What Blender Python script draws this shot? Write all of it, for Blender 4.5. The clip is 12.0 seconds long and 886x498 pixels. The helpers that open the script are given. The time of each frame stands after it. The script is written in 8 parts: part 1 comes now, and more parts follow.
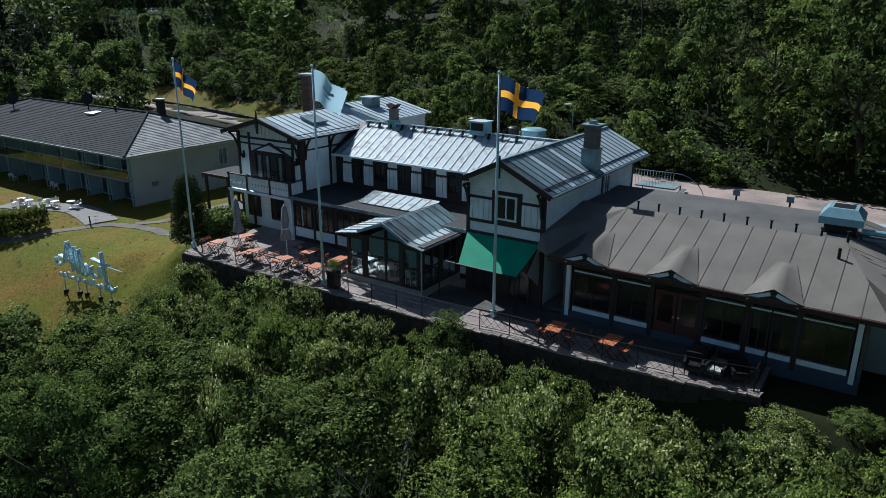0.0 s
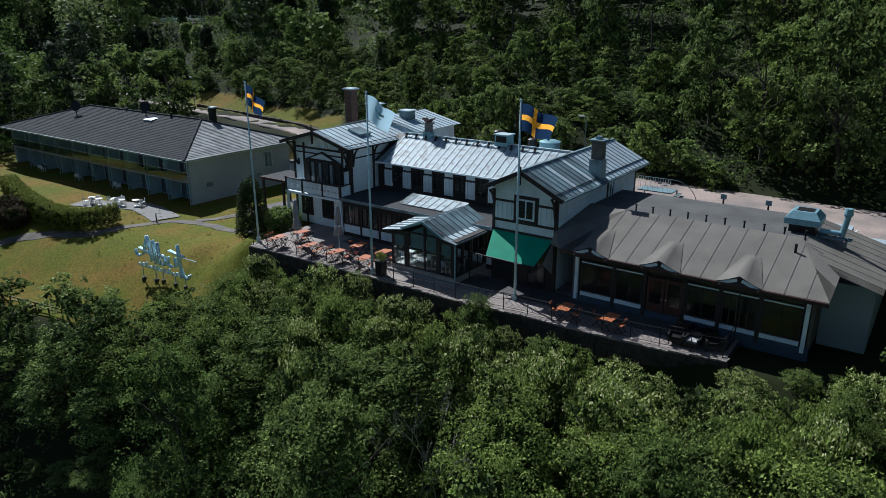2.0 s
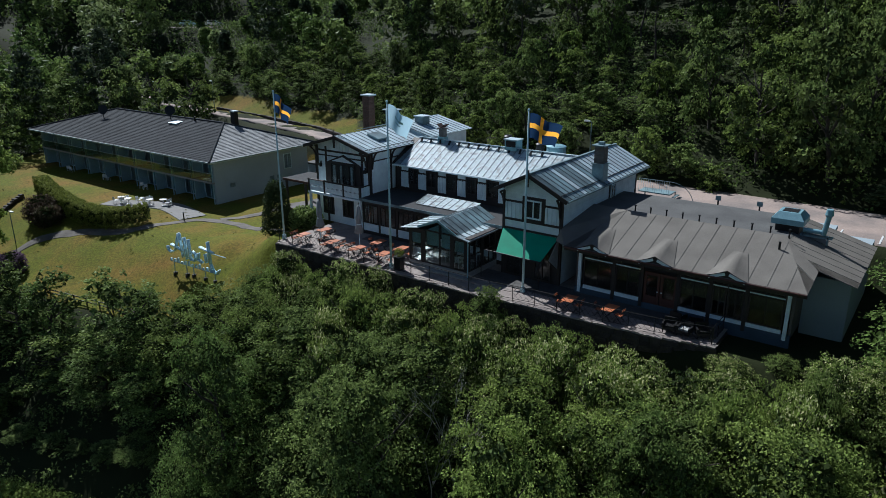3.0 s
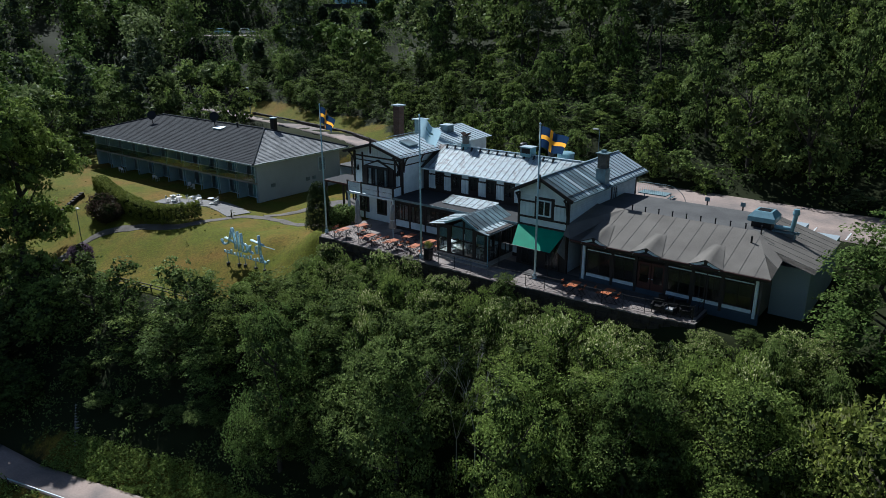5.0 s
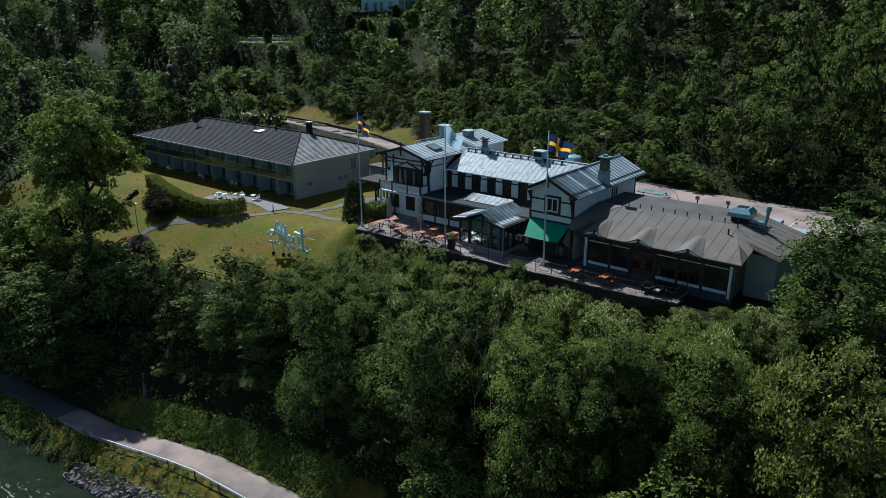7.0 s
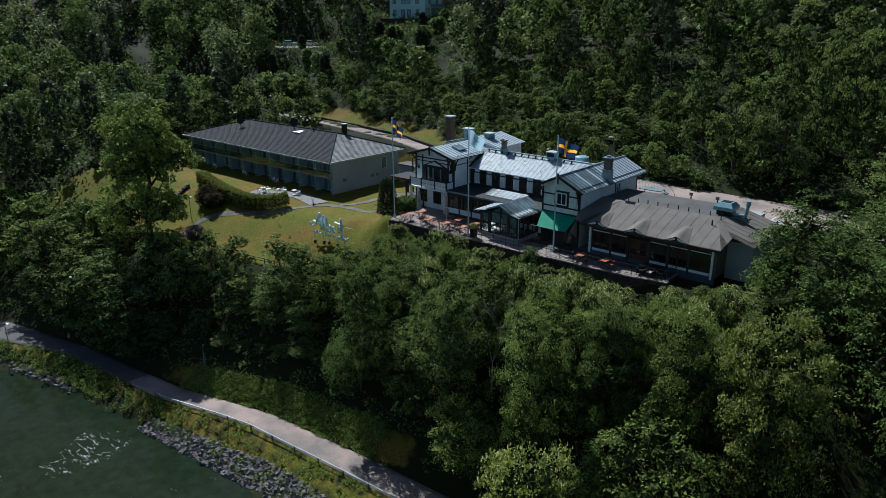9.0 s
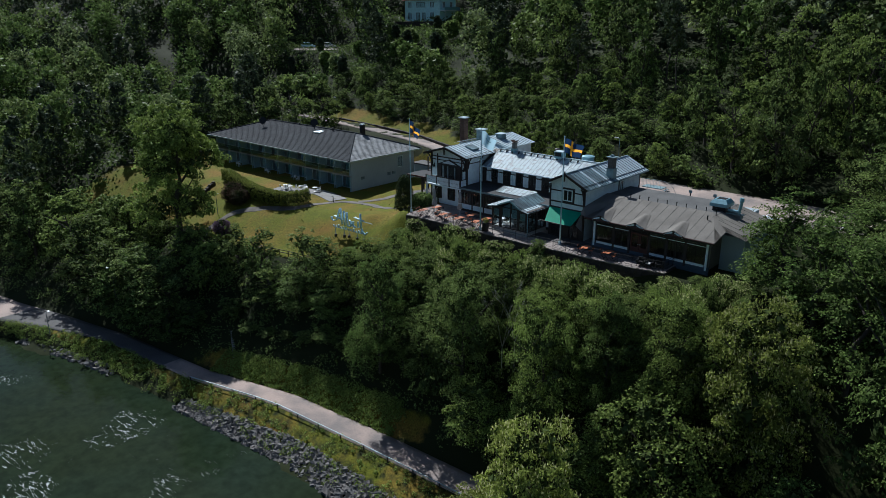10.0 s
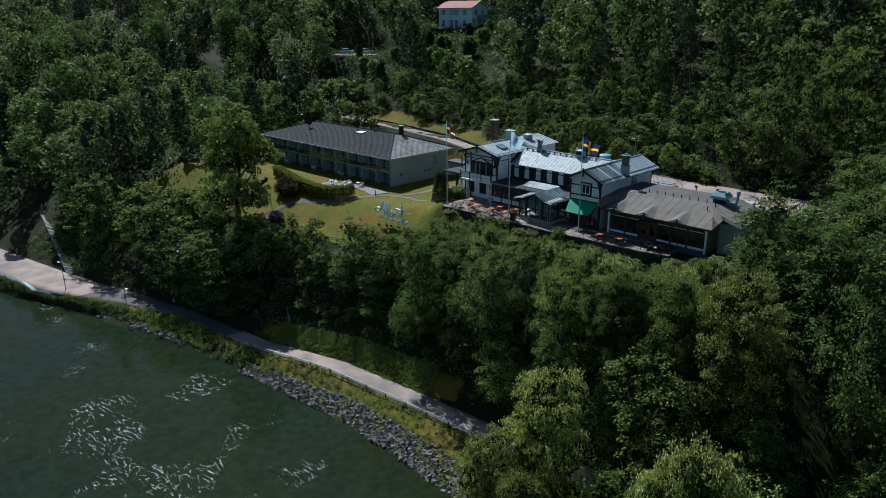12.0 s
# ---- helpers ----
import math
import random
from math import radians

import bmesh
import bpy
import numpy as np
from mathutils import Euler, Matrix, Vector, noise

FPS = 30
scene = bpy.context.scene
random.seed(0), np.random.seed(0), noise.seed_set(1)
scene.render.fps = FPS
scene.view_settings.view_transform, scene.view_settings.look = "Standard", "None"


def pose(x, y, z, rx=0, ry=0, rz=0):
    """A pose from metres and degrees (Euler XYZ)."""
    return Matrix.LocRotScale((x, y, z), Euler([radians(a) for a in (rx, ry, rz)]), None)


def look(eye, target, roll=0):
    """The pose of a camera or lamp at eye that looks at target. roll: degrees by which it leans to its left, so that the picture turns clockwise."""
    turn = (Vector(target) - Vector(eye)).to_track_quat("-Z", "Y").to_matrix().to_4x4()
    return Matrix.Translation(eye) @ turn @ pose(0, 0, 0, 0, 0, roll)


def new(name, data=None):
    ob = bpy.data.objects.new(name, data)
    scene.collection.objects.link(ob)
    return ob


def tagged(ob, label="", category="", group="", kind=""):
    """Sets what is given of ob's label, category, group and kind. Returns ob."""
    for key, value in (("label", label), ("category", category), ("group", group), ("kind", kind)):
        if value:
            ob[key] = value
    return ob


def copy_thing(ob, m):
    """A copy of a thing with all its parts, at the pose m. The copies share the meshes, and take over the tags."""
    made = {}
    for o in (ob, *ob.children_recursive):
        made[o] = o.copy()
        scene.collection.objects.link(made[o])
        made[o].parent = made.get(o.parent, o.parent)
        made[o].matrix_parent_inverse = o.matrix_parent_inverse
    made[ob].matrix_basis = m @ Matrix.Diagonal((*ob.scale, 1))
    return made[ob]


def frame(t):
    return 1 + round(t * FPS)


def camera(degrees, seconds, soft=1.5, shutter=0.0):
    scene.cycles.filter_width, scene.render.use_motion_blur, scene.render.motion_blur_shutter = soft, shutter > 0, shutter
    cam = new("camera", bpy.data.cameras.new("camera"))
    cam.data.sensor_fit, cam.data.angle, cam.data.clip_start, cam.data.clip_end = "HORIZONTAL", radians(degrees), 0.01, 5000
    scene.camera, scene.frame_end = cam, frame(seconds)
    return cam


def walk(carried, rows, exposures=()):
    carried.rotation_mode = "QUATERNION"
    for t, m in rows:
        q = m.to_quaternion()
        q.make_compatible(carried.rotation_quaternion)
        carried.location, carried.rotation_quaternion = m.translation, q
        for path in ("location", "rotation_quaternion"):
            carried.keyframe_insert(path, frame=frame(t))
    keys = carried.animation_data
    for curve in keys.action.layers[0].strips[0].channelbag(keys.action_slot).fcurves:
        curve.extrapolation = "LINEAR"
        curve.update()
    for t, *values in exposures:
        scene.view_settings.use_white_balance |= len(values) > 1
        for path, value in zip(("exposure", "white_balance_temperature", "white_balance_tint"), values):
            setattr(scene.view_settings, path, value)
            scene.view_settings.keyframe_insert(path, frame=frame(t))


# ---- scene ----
cam = camera(64.66, 12.0, 0.65)
# seconds, x, y, z, yaw, pitch, roll
ROWS = [
    (0, 0.000, 0.000, 14.319, 34.289, -18.076, -0.078),
    (0.5, 0.881, -1.622, 14.910, 34.709, -18.184, -0.021),
    (1, 1.761, -3.233, 15.473, 35.112, -18.259, 0.028),
    (1.5, 2.649, -4.835, 16.013, 35.501, -18.308, 0.072),
    (2, 3.555, -6.436, 16.535, 35.879, -18.337, 0.109),
    (2.5, 4.487, -8.038, 17.044, 36.250, -18.351, 0.141),
    (3, 5.451, -9.648, 17.542, 36.616, -18.353, 0.169),
    (4, 7.507, -12.905, 18.521, 37.348, -18.341, 0.212),
    (5, 9.763, -16.240, 19.492, 38.095, -18.324, 0.243),
    (5.5, 10.976, -17.948, 19.978, 38.480, -18.320, 0.256),
    (6, 12.250, -19.686, 20.467, 38.875, -18.320, 0.267),
    (6.5, 13.585, -21.460, 20.958, 39.282, -18.325, 0.277),
    (7, 14.984, -23.272, 21.452, 39.703, -18.335, 0.287),
    (8, 17.967, -27.023, 22.444, 40.592, -18.367, 0.309),
    (9, 21.189, -30.966, 23.434, 41.550, -18.406, 0.335),
    (9.5, 22.883, -33.015, 23.923, 42.056, -18.423, 0.351),
    (10, 24.627, -35.121, 24.404, 42.582, -18.433, 0.370),
    (10.5, 26.415, -37.284, 24.875, 43.128, -18.434, 0.392),
    (11, 28.242, -39.509, 25.330, 43.693, -18.419, 0.418),
    (11.5, 30.102, -41.795, 25.766, 44.277, -18.386, 0.448),
    (12, 31.986, -44.147, 26.179, 44.881, -18.328, 0.483),
]
walk(cam, [(t, pose(x, y, z, 90 + pitch, roll, yaw)) for t, x, y, z, yaw, pitch, roll in ROWS], exposures=[(0, 0.16, 5700, 8), (12, 0.16, 5700, 8)])

# ---------------------------------------------------------------- light
SUN_ELEVATION = 44.0
SUN_TOWARDS = Vector((-0.927, 0.375, 0))        # level direction in which the sun stands
world = bpy.data.worlds.new("sky")
scene.world = world
world.use_nodes = True
wn, wl = world.node_tree.nodes, world.node_tree.links
sky = wn.new("ShaderNodeTexSky")
sky.sky_type = "NISHITA"
sky.sun_disc = False
sky.sun_elevation = radians(SUN_ELEVATION)
sky.sun_rotation = math.atan2(SUN_TOWARDS.x, SUN_TOWARDS.y)
sky.air_density, sky.dust_density, sky.ozone_density = 1.0, 0.6, 1.5
wn["Background"].inputs["Strength"].default_value = 0.043
wl.new(sky.outputs[0], wn["Background"].inputs["Color"])
sun = new("sun", bpy.data.lights.new("sun", "SUN"))
sun.data.energy, sun.data.angle, sun.data.color = 4.7, radians(0.5), (1.0, 0.96, 0.89)
to_sun = SUN_TOWARDS.normalized() * math.cos(radians(SUN_ELEVATION)) + Vector((0, 0, math.sin(radians(SUN_ELEVATION))))
sun.matrix_world = look(to_sun * 200, (0, 0, 0))


# ---------------------------------------------------------------- materials
def material(name, colour, rough=0.6, metal=0.0, vary=0.15, scale=3.0, fine=40.0, bump=0.1, bump_scale=30.0, second=None, mix=0.5, island=0.0, spec=0.5):
    """A surface with variation at two scales; second: a colour that shows in stains; island: brightness from piece to piece."""
    m = bpy.data.materials.new(name)
    m.use_nodes = True
    n, l = m.node_tree.nodes, m.node_tree.links
    b = n["Principled BSDF"]
    b.inputs["Roughness"].default_value, b.inputs["Metallic"].default_value = rough, metal
    b.inputs["Specular IOR Level"].default_value = spec
    place = n.new("ShaderNodeNewGeometry")
    big, small = n.new("ShaderNodeTexNoise"), n.new("ShaderNodeTexNoise")
    for node, s, d in ((big, scale, 4.0), (small, fine, 3.0)):
        node.inputs["Scale"].default_value, node.inputs["Detail"].default_value = s, d
        l.new(place.outputs["Position"], node.inputs["Vector"])
    ramp = n.new("ShaderNodeMapRange")
    ramp.inputs[1].default_value, ramp.inputs[2].default_value = 0.52 - mix * 0.3, 0.72 - mix * 0.1
    l.new(big.outputs[0], ramp.inputs[0])
    stain = n.new("ShaderNodeMix")
    stain.data_type = "RGBA"
    stain.inputs[6].default_value = (*colour, 1)
    stain.inputs[7].default_value = (*(second or [c * 0.7 for c in colour]), 1)
    if second is None:
        ramp.inputs[4].default_value = 0.6
    l.new(ramp.outputs[0], stain.inputs[0])
    hsv = n.new("ShaderNodeHueSaturation")
    l.new(stain.outputs[2], hsv.inputs["Color"])
    val = n.new("ShaderNodeMapRange")
    val.inputs[1].default_value, val.inputs[2].default_value = 0.3, 0.7
    val.inputs[3].default_value, val.inputs[4].default_value = 1 - vary, 1 + vary
    l.new(small.outputs[0], val.inputs[0])
    last = val.outputs[0]
    if island:
        info = n.new("ShaderNodeObjectInfo")
        both = n.new("ShaderNodeMath")
        both.operation = "ADD"
        l.new(info.outputs["Random"], both.inputs[0])
        l.new(place.outputs["Random Per Island"], both.inputs[1])
        spread = n.new("ShaderNodeMapRange")
        spread.inputs[2].default_value = 2.0
        spread.inputs[3].default_value, spread.inputs[4].default_value = 1 - island, 1 + island
        l.new(both.outputs[0], spread.inputs[0])
        times = n.new("ShaderNodeMath")
        times.operation = "MULTIPLY"
        l.new(last, times.inputs[0]), l.new(spread.outputs[0], times.inputs[1])
        last = times.outputs[0]
    l.new(last, hsv.inputs["Value"])
    l.new(hsv.outputs[0], b.inputs["Base Color"])
    if bump:
        relief, tex = n.new("ShaderNodeBump"), n.new("ShaderNodeTexNoise")
        tex.inputs["Scale"].default_value, tex.inputs["Detail"].default_value = bump_scale, 4.0
        l.new(place.outputs["Position"], tex.inputs["Vector"])
        relief.inputs["Strength"].default_value, relief.inputs["Distance"].default_value = bump, 0.03
        l.new(tex.outputs[0], relief.inputs["Height"])
        l.new(relief.outputs[0], b.inputs["Normal"])
    return m


def leaf_material(name, colour, warm, spread=0.55, see=0.22, through_it=1.6, shine=0.03):
    """Leaves: each one a little lighter, darker, greener or yellower, with light passing through."""
    colour, warm = [(c[0] * 1.14, c[1] * 1.12, c[2] * 1.25) for c in (colour, warm)]
    m = bpy.data.materials.new(name)
    m.use_nodes = True
    n, l = m.node_tree.nodes, m.node_tree.links
    b = n["Principled BSDF"]
    b.inputs["Roughness"].default_value = 0.5
    b.inputs["Specular IOR Level"].default_value = shine
    geo, info = n.new("ShaderNodeNewGeometry"), n.new("ShaderNodeObjectInfo")
    mixer = n.new("ShaderNodeMix")
    mixer.data_type = "RGBA"
    mixer.inputs[6].default_value, mixer.inputs[7].default_value = (*colour, 1), (*warm, 1)
    patch = n.new("ShaderNodeTexNoise")
    patch.inputs["Scale"].default_value = 0.35
    l.new(geo.outputs["Position"], patch.inputs["Vector"])
    l.new(patch.outputs[0], mixer.inputs[0])
    hsv = n.new("ShaderNodeHueSaturation")
    l.new(mixer.outputs[2], hsv.inputs["Color"])
    one, two, add = n.new("ShaderNodeMapRange"), n.new("ShaderNodeMapRange"), n.new("ShaderNodeMath")
    one.inputs[3].default_value, one.inputs[4].default_value = 1 - spread, 1 + spread
    two.inputs[3].default_value, two.inputs[4].default_value = 0.75, 1.25
    add.operation = "MULTIPLY"
    l.new(geo.outputs["Random Per Island"], one.inputs[0]), l.new(info.outputs["Random"], two.inputs[0])
    l.new(one.outputs[0], add.inputs[0]), l.new(two.outputs[0], add.inputs[1])
    l.new(add.outputs[0], hsv.inputs["Value"])
    l.new(hsv.outputs[0], b.inputs["Base Color"])
    trans, blend = n.new("ShaderNodeBsdfTranslucent"), n.new("ShaderNodeMixShader")
    glow = n.new("ShaderNodeHueSaturation")
    glow.inputs["Value"].default_value, glow.inputs["Saturation"].default_value = through_it, 0.95
    l.new(hsv.outputs[0], glow.inputs["Color"])
    l.new(glow.outputs[0], trans.inputs["Color"])
    blend.inputs[0].default_value = see
    l.new(b.outputs[0], blend.inputs[1]), l.new(trans.outputs[0], blend.inputs[2])
    l.new(blend.outputs[0], n["Material Output"].inputs["Surface"])
    return m


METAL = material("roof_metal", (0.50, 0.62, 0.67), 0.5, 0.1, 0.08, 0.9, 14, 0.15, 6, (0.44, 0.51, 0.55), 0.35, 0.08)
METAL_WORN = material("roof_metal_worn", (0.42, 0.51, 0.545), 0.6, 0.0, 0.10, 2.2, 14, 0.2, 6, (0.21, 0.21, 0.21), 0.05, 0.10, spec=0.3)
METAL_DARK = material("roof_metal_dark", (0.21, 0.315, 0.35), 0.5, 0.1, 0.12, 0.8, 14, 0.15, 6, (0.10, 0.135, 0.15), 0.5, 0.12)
SEAM = material("roof_seam", (0.26, 0.31, 0.335), 0.5, 0.4, 0.1)
FELT = material("roof_felt", (0.178, 0.163, 0.142), 0.85, 0, 0.14, 0.6, 25, 0.25, 80, (0.135, 0.123, 0.107), 0.5, 0.06)
FELT_DARK = material("roof_felt_dark", (0.035, 0.037, 0.04), 0.9, 0, 0.2, 1.0, 25, 0.2, 60)
FELT_GREY = material("roof_felt_grey", (0.11, 0.11, 0.108), 0.9, 0, 0.15, 0.5, 20, 0.2, 60, (0.075, 0.075, 0.075), 0.5)
WHITE = material("white_painted_wood", (0.76, 0.86, 0.89), 0.6, 0, 0.08, 1.5, 30, 0.1, 40, (0.64, 0.73, 0.77), 0.3, 0.05)
PLINTH = material("blue_grey_plinth", (0.055, 0.085, 0.12), 0.8, 0, 0.15, 1.0, 20, 0.15, 30)
TIMBER = material("dark_stained_timber", (0.032, 0.024, 0.021), 0.65, 0, 0.25, 2, 40, 0.15, 60, island=0.2)
RED_TIMBER = material("red_brown_timber", (0.075, 0.024, 0.018), 0.6, 0, 0.2, 2, 40, 0.15, 60)
STEEL = material("painted_steel_blue", (0.26, 0.46, 0.53), 0.45, 0.3, 0.1, 2, 20, 0.05)
BLACK = material("black_steel", (0.018, 0.018, 0.02), 0.5, 0.4, 0.15)
BRICK = material("chimney_brick", (0.11, 0.065, 0.052), 0.85, 0, 0.25, 4, 30, 0.3, 40, island=0.3)
BRICK_GREY = material("grey_chimney_brick", (0.13, 0.12, 0.105), 0.85, 0, 0.25, 4, 30, 0.3, 40, island=0.3)
MORTAR = material("mortar", (0.19, 0.18, 0.17), 0.9, 0, 0.15)
PLASTER = material("grey_render", (0.35, 0.415, 0.455), 0.85, 0, 0.06, 0.4, 20, 0.15, 60, (0.31, 0.365, 0.40), 0.4)
TEAL_PANEL = material("teal_wall_panel", (0.27, 0.39, 0.43), 0.5, 0, 0.12, 0.6, 12, 0.05, 30, island=0.2)
TILE = material("dark_roof_tile", (0.036, 0.041, 0.048), 0.85, 0, 0.2, 0.7, 18, 0.1, 40, (0.026, 0.030, 0.036), 0.4, 0.12, spec=0.12)
# same tile made paler: the glossy sheen of one slope as colour
TILE_SHEEN = material("sheen_roof_tile", (0.28, 0.29, 0.30), 0.7, 0, 0.15, 0.7, 18, 0.1, 40, (0.12, 0.13, 0.14), 0.4, 0.12, spec=0.3)
PATIO = material("patio_slabs", (0.21, 0.205, 0.20), 0.85, 0, 0.15, 1, 15, 0.2, 30)
# dark colour of boards added where the terrace lies in shade
SHADE_DECK = material("terrace_shade_boards", (0.085, 0.08, 0.078), 0.75, 0, 0.2, 1.5, 20, 0.2, 40, (0.06, 0.056, 0.055), 0.5, 0.2)
PAVING = material("terrace_paving", (0.30, 0.255, 0.23), 0.8, 0, 0.2, 0.8, 8, 0.25, 20, (0.21, 0.175, 0.16), 0.5, 0.15)
STONE = material("dark_wall_stone", (0.055, 0.042, 0.037), 0.85, 0, 0.35, 1.5, 12, 0.4, 14, (0.028, 0.024, 0.022), 0.5, 0.3)
ROCK = material("grey_rock", (0.155, 0.142, 0.135), 0.85, 0, 0.3, 1.2, 10, 0.5, 9, (0.10, 0.10, 0.10), 0.5, 0.35)
ORANGE = material("oiled_orange_wood", (0.50, 0.155, 0.06), 0.5, 0, 0.2, 3, 30, 0.1, 50, island=0.15)
AWNING = material("green_awning_cloth", (0.006, 0.31, 0.18), 0.8, 0, 0.08, 1, 30, 0.1, 60)
CLOTH_GREY = material("grey_parasol_cloth", (0.30, 0.31, 0.32), 0.9, 0, 0.12, 3, 30, 0.2, 30)
POLE = material("white_lacquered_pole", (0.50, 0.70, 0.76), 0.4, 0, 0.05)
CONCRETE = material("concrete", (0.30, 0.295, 0.285), 0.85, 0, 0.15, 1, 15, 0.2, 30)
ASPHALT = material("asphalt", (0.105, 0.10, 0.098), 0.9, 0, 0.15, 0.25, 8, 0.3, 60, (0.075, 0.073, 0.072), 0.5)
DUSTY = material("dusty_asphalt", (0.38, 0.295, 0.255), 0.9, 0, 0.12, 0.3, 6, 0.25, 50, (0.19, 0.165, 0.155), 0.5)
PATH = material("worn_asphalt_path", (0.15, 0.135, 0.12), 0.9, 0, 0.2, 0.6, 12, 0.3, 50, (0.10, 0.088, 0.075), 0.5)
WHITE_PAINT = material("white_paint", (0.75, 0.76, 0.76), 0.5, 0, 0.05)
RED_TILE = material("red_roof_tile", (0.38, 0.065, 0.045), 0.75, 0, 0.15, 0.7, 18, 0.1, 40, (0.28, 0.05, 0.038), 0.4, 0.1)
PALE_WALL = material("pale_blue_wall", (0.64, 0.92, 0.97), 0.8, 0, 0.05)
BARK = material("bark", (0.06, 0.05, 0.04), 0.9, 0, 0.3, 3, 20, 0.5, 15)
DEAD = material("bleached_deadwood", (0.52, 0.49, 0.46), 0.9, 0, 0.2, 3, 30, 0.3, 30)
BOX_LEAF = material("box_leaf", (0.05, 0.075, 0.02), 0.7, 0, 0.3, 4, 30, 0.5, 30)
LEAF = [
    leaf_material("leaf_mid_green", (0.112, 0.165, 0.043), (0.150, 0.194, 0.048)),
    leaf_material("leaf_deep_green", (0.086, 0.138, 0.034), (0.118, 0.170, 0.038)),
    leaf_material("leaf_fresh_green", (0.130, 0.196, 0.042), (0.178, 0.222, 0.048)),
    leaf_material("leaf_oak", (0.14, 0.205, 0.042), (0.185, 0.235, 0.046)),
    leaf_material("leaf_grey_green", (0.125, 0.165, 0.062), (0.15, 0.185, 0.062)),
    leaf_material("leaf_chestnut", (0.175, 0.228, 0.046), (0.22, 0.252, 0.05)),
]
TURF_LEAF = leaf_material("turf_leaf", (0.105, 0.13, 0.026), (0.16, 0.145, 0.038), 0.3, 0.3)
NEEDLE = leaf_material("pine_needle", (0.048, 0.070, 0.036), (0.060, 0.082, 0.040), 0.4, 0.2)
BLOSSOM = leaf_material("cream_blossom", (0.50, 0.50, 0.25), (0.45, 0.46, 0.20), 0.2, 0.3)
HEDGE_LEAF = leaf_material("hedge_leaf", (0.165, 0.205, 0.036), (0.20, 0.23, 0.042))
PURPLE = leaf_material("purple_blossom", (0.14, 0.075, 0.15), (0.075, 0.085, 0.04), 0.3, 0.3)
ROSY = leaf_material("reddish_leaf", (0.10, 0.05, 0.045), (0.05, 0.06, 0.02), 0.4, 0.25)
FLAG_BLUE = leaf_material("flag_blue", (0.012, 0.035, 0.08), (0.014, 0.04, 0.09), 0.03, 0.4, 1.0)
FLAG_YELLOW = leaf_material("flag_yellow", (0.95, 0.43, 0.006), (0.93, 0.41, 0.006), 0.03, 0.5, 1.1)
FLAG_PALE = leaf_material("flag_pale_blue", (0.44, 0.66, 0.70), (0.42, 0.64, 0.68), 0.03, 0.45, 1.1)
CONIFER = leaf_material("cypress_leaf", (0.036, 0.056, 0.02), (0.052, 0.07, 0.022), 0.4, 0.1)


def glass_material(name, colour, rough=0.03):
    m = bpy.data.materials.new(name)
    m.use_nodes = True
    b = m.node_tree.nodes["Principled BSDF"]
    b.inputs["Base Color"].default_value = (*colour, 1)
    b.inputs["Roughness"].default_value = rough
    b.inputs["Transmission Weight"].default_value = 1.0
    b.inputs["IOR"].default_value = 1.4
    return m


GLASS = glass_material("window_glass", (0.72, 0.80, 0.82))
GLASS_TEAL = glass_material("teal_glass", (0.55, 0.78, 0.82))
# the lawn's yellow-green reflection is put into this glass colour
GLASS_LIME = glass_material("lawn_reflection_glass", (0.80, 0.86, 0.58))
DIM = material("dim_interior", (0.13, 0.115, 0.105), 0.9, 0, 0.3, 0.8, 10, 0)
# colour of the upper panes' blue reflection, put on sheets behind the glass
REFLECTION_TEAL = material("teal_reflection_sheet", (0.20, 0.33, 0.37), 0.9, 0, 0.08, 2, 30, 0.1, 40)
CURTAIN = material("pale_curtain", (0.45, 0.45, 0.44), 0.9, 0, 0.2, 2, 8, 0.2, 8)


# ---------------------------------------------------------------- building helpers
def thing(name, at, label, category, group="", kind=""):
    ob = new(name)
    ob.location = at
    ob.empty_display_size = 0.3
    return tagged(ob, label, category, group, kind)


def origin_of(ob):
    spot = Vector((0, 0, 0))
    while ob:
        spot = spot + ob.location
        ob = ob.parent
    return spot


def part(name, bm, mat, parent=None, label="", smooth=False):
    """Links a bmesh, given in world places, as one mesh object under a thing or a part."""
    base = origin_of(parent) if parent else Vector((0, 0, 0))
    if base.length:
        bmesh.ops.translate(bm, verts=bm.verts, vec=-base)
    me = bpy.data.meshes.new(name)
    bm.to_mesh(me)
    bm.free()
    for mt in (mat if isinstance(mat, (list, tuple)) else [mat]):
        me.materials.append(mt)
    if smooth:
        for p in me.polygons:
            p.use_smooth = True
    ob = new(name, me)
    ob.parent = parent
    return tagged(ob, label) if label else ob


def box(bm, x0, x1, y0, y1, z0, z1):
    v = [bm.verts.new((x, y, z)) for x in (x0, x1) for y in (y0, y1) for z in (z0, z1)]
    for f in ((0, 1, 3, 2), (4, 6, 7, 5), (0, 4, 5, 1), (2, 3, 7, 6), (0, 2, 6, 4), (1, 5, 7, 3)):
        bm.faces.new([v[i] for i in f])
    return bm


def boxes(*rows):
    bm = bmesh.new()
    for r in rows:
        box(bm, *r)
    return bm


def beam(bm, a, b, w, h=None, up=(0, 0, 1)):
    """A squared bar from a to b."""
    a, b = Vector(a), Vector(b)
    h = w if h is None else h
    d = (b - a).normalized()
    s = d.cross(Vector(up))
    if s.length < 1e-4:
        s = d.cross(Vector((1, 0, 0)))
    s.normalize()
    t = s.cross(d).normalized()
    ring = []
    for p in (a, b):
        ring.append([bm.verts.new(p + s * i * w / 2 + t * j * h / 2) for i, j in ((-1, -1), (1, -1), (1, 1), (-1, 1))])
    for i in range(4):
        bm.faces.new((ring[0][i], ring[0][(i + 1) % 4], ring[1][(i + 1) % 4], ring[1][i]))
    bm.faces.new(ring[0][::-1])
    bm.faces.new(ring[1])
    return bm


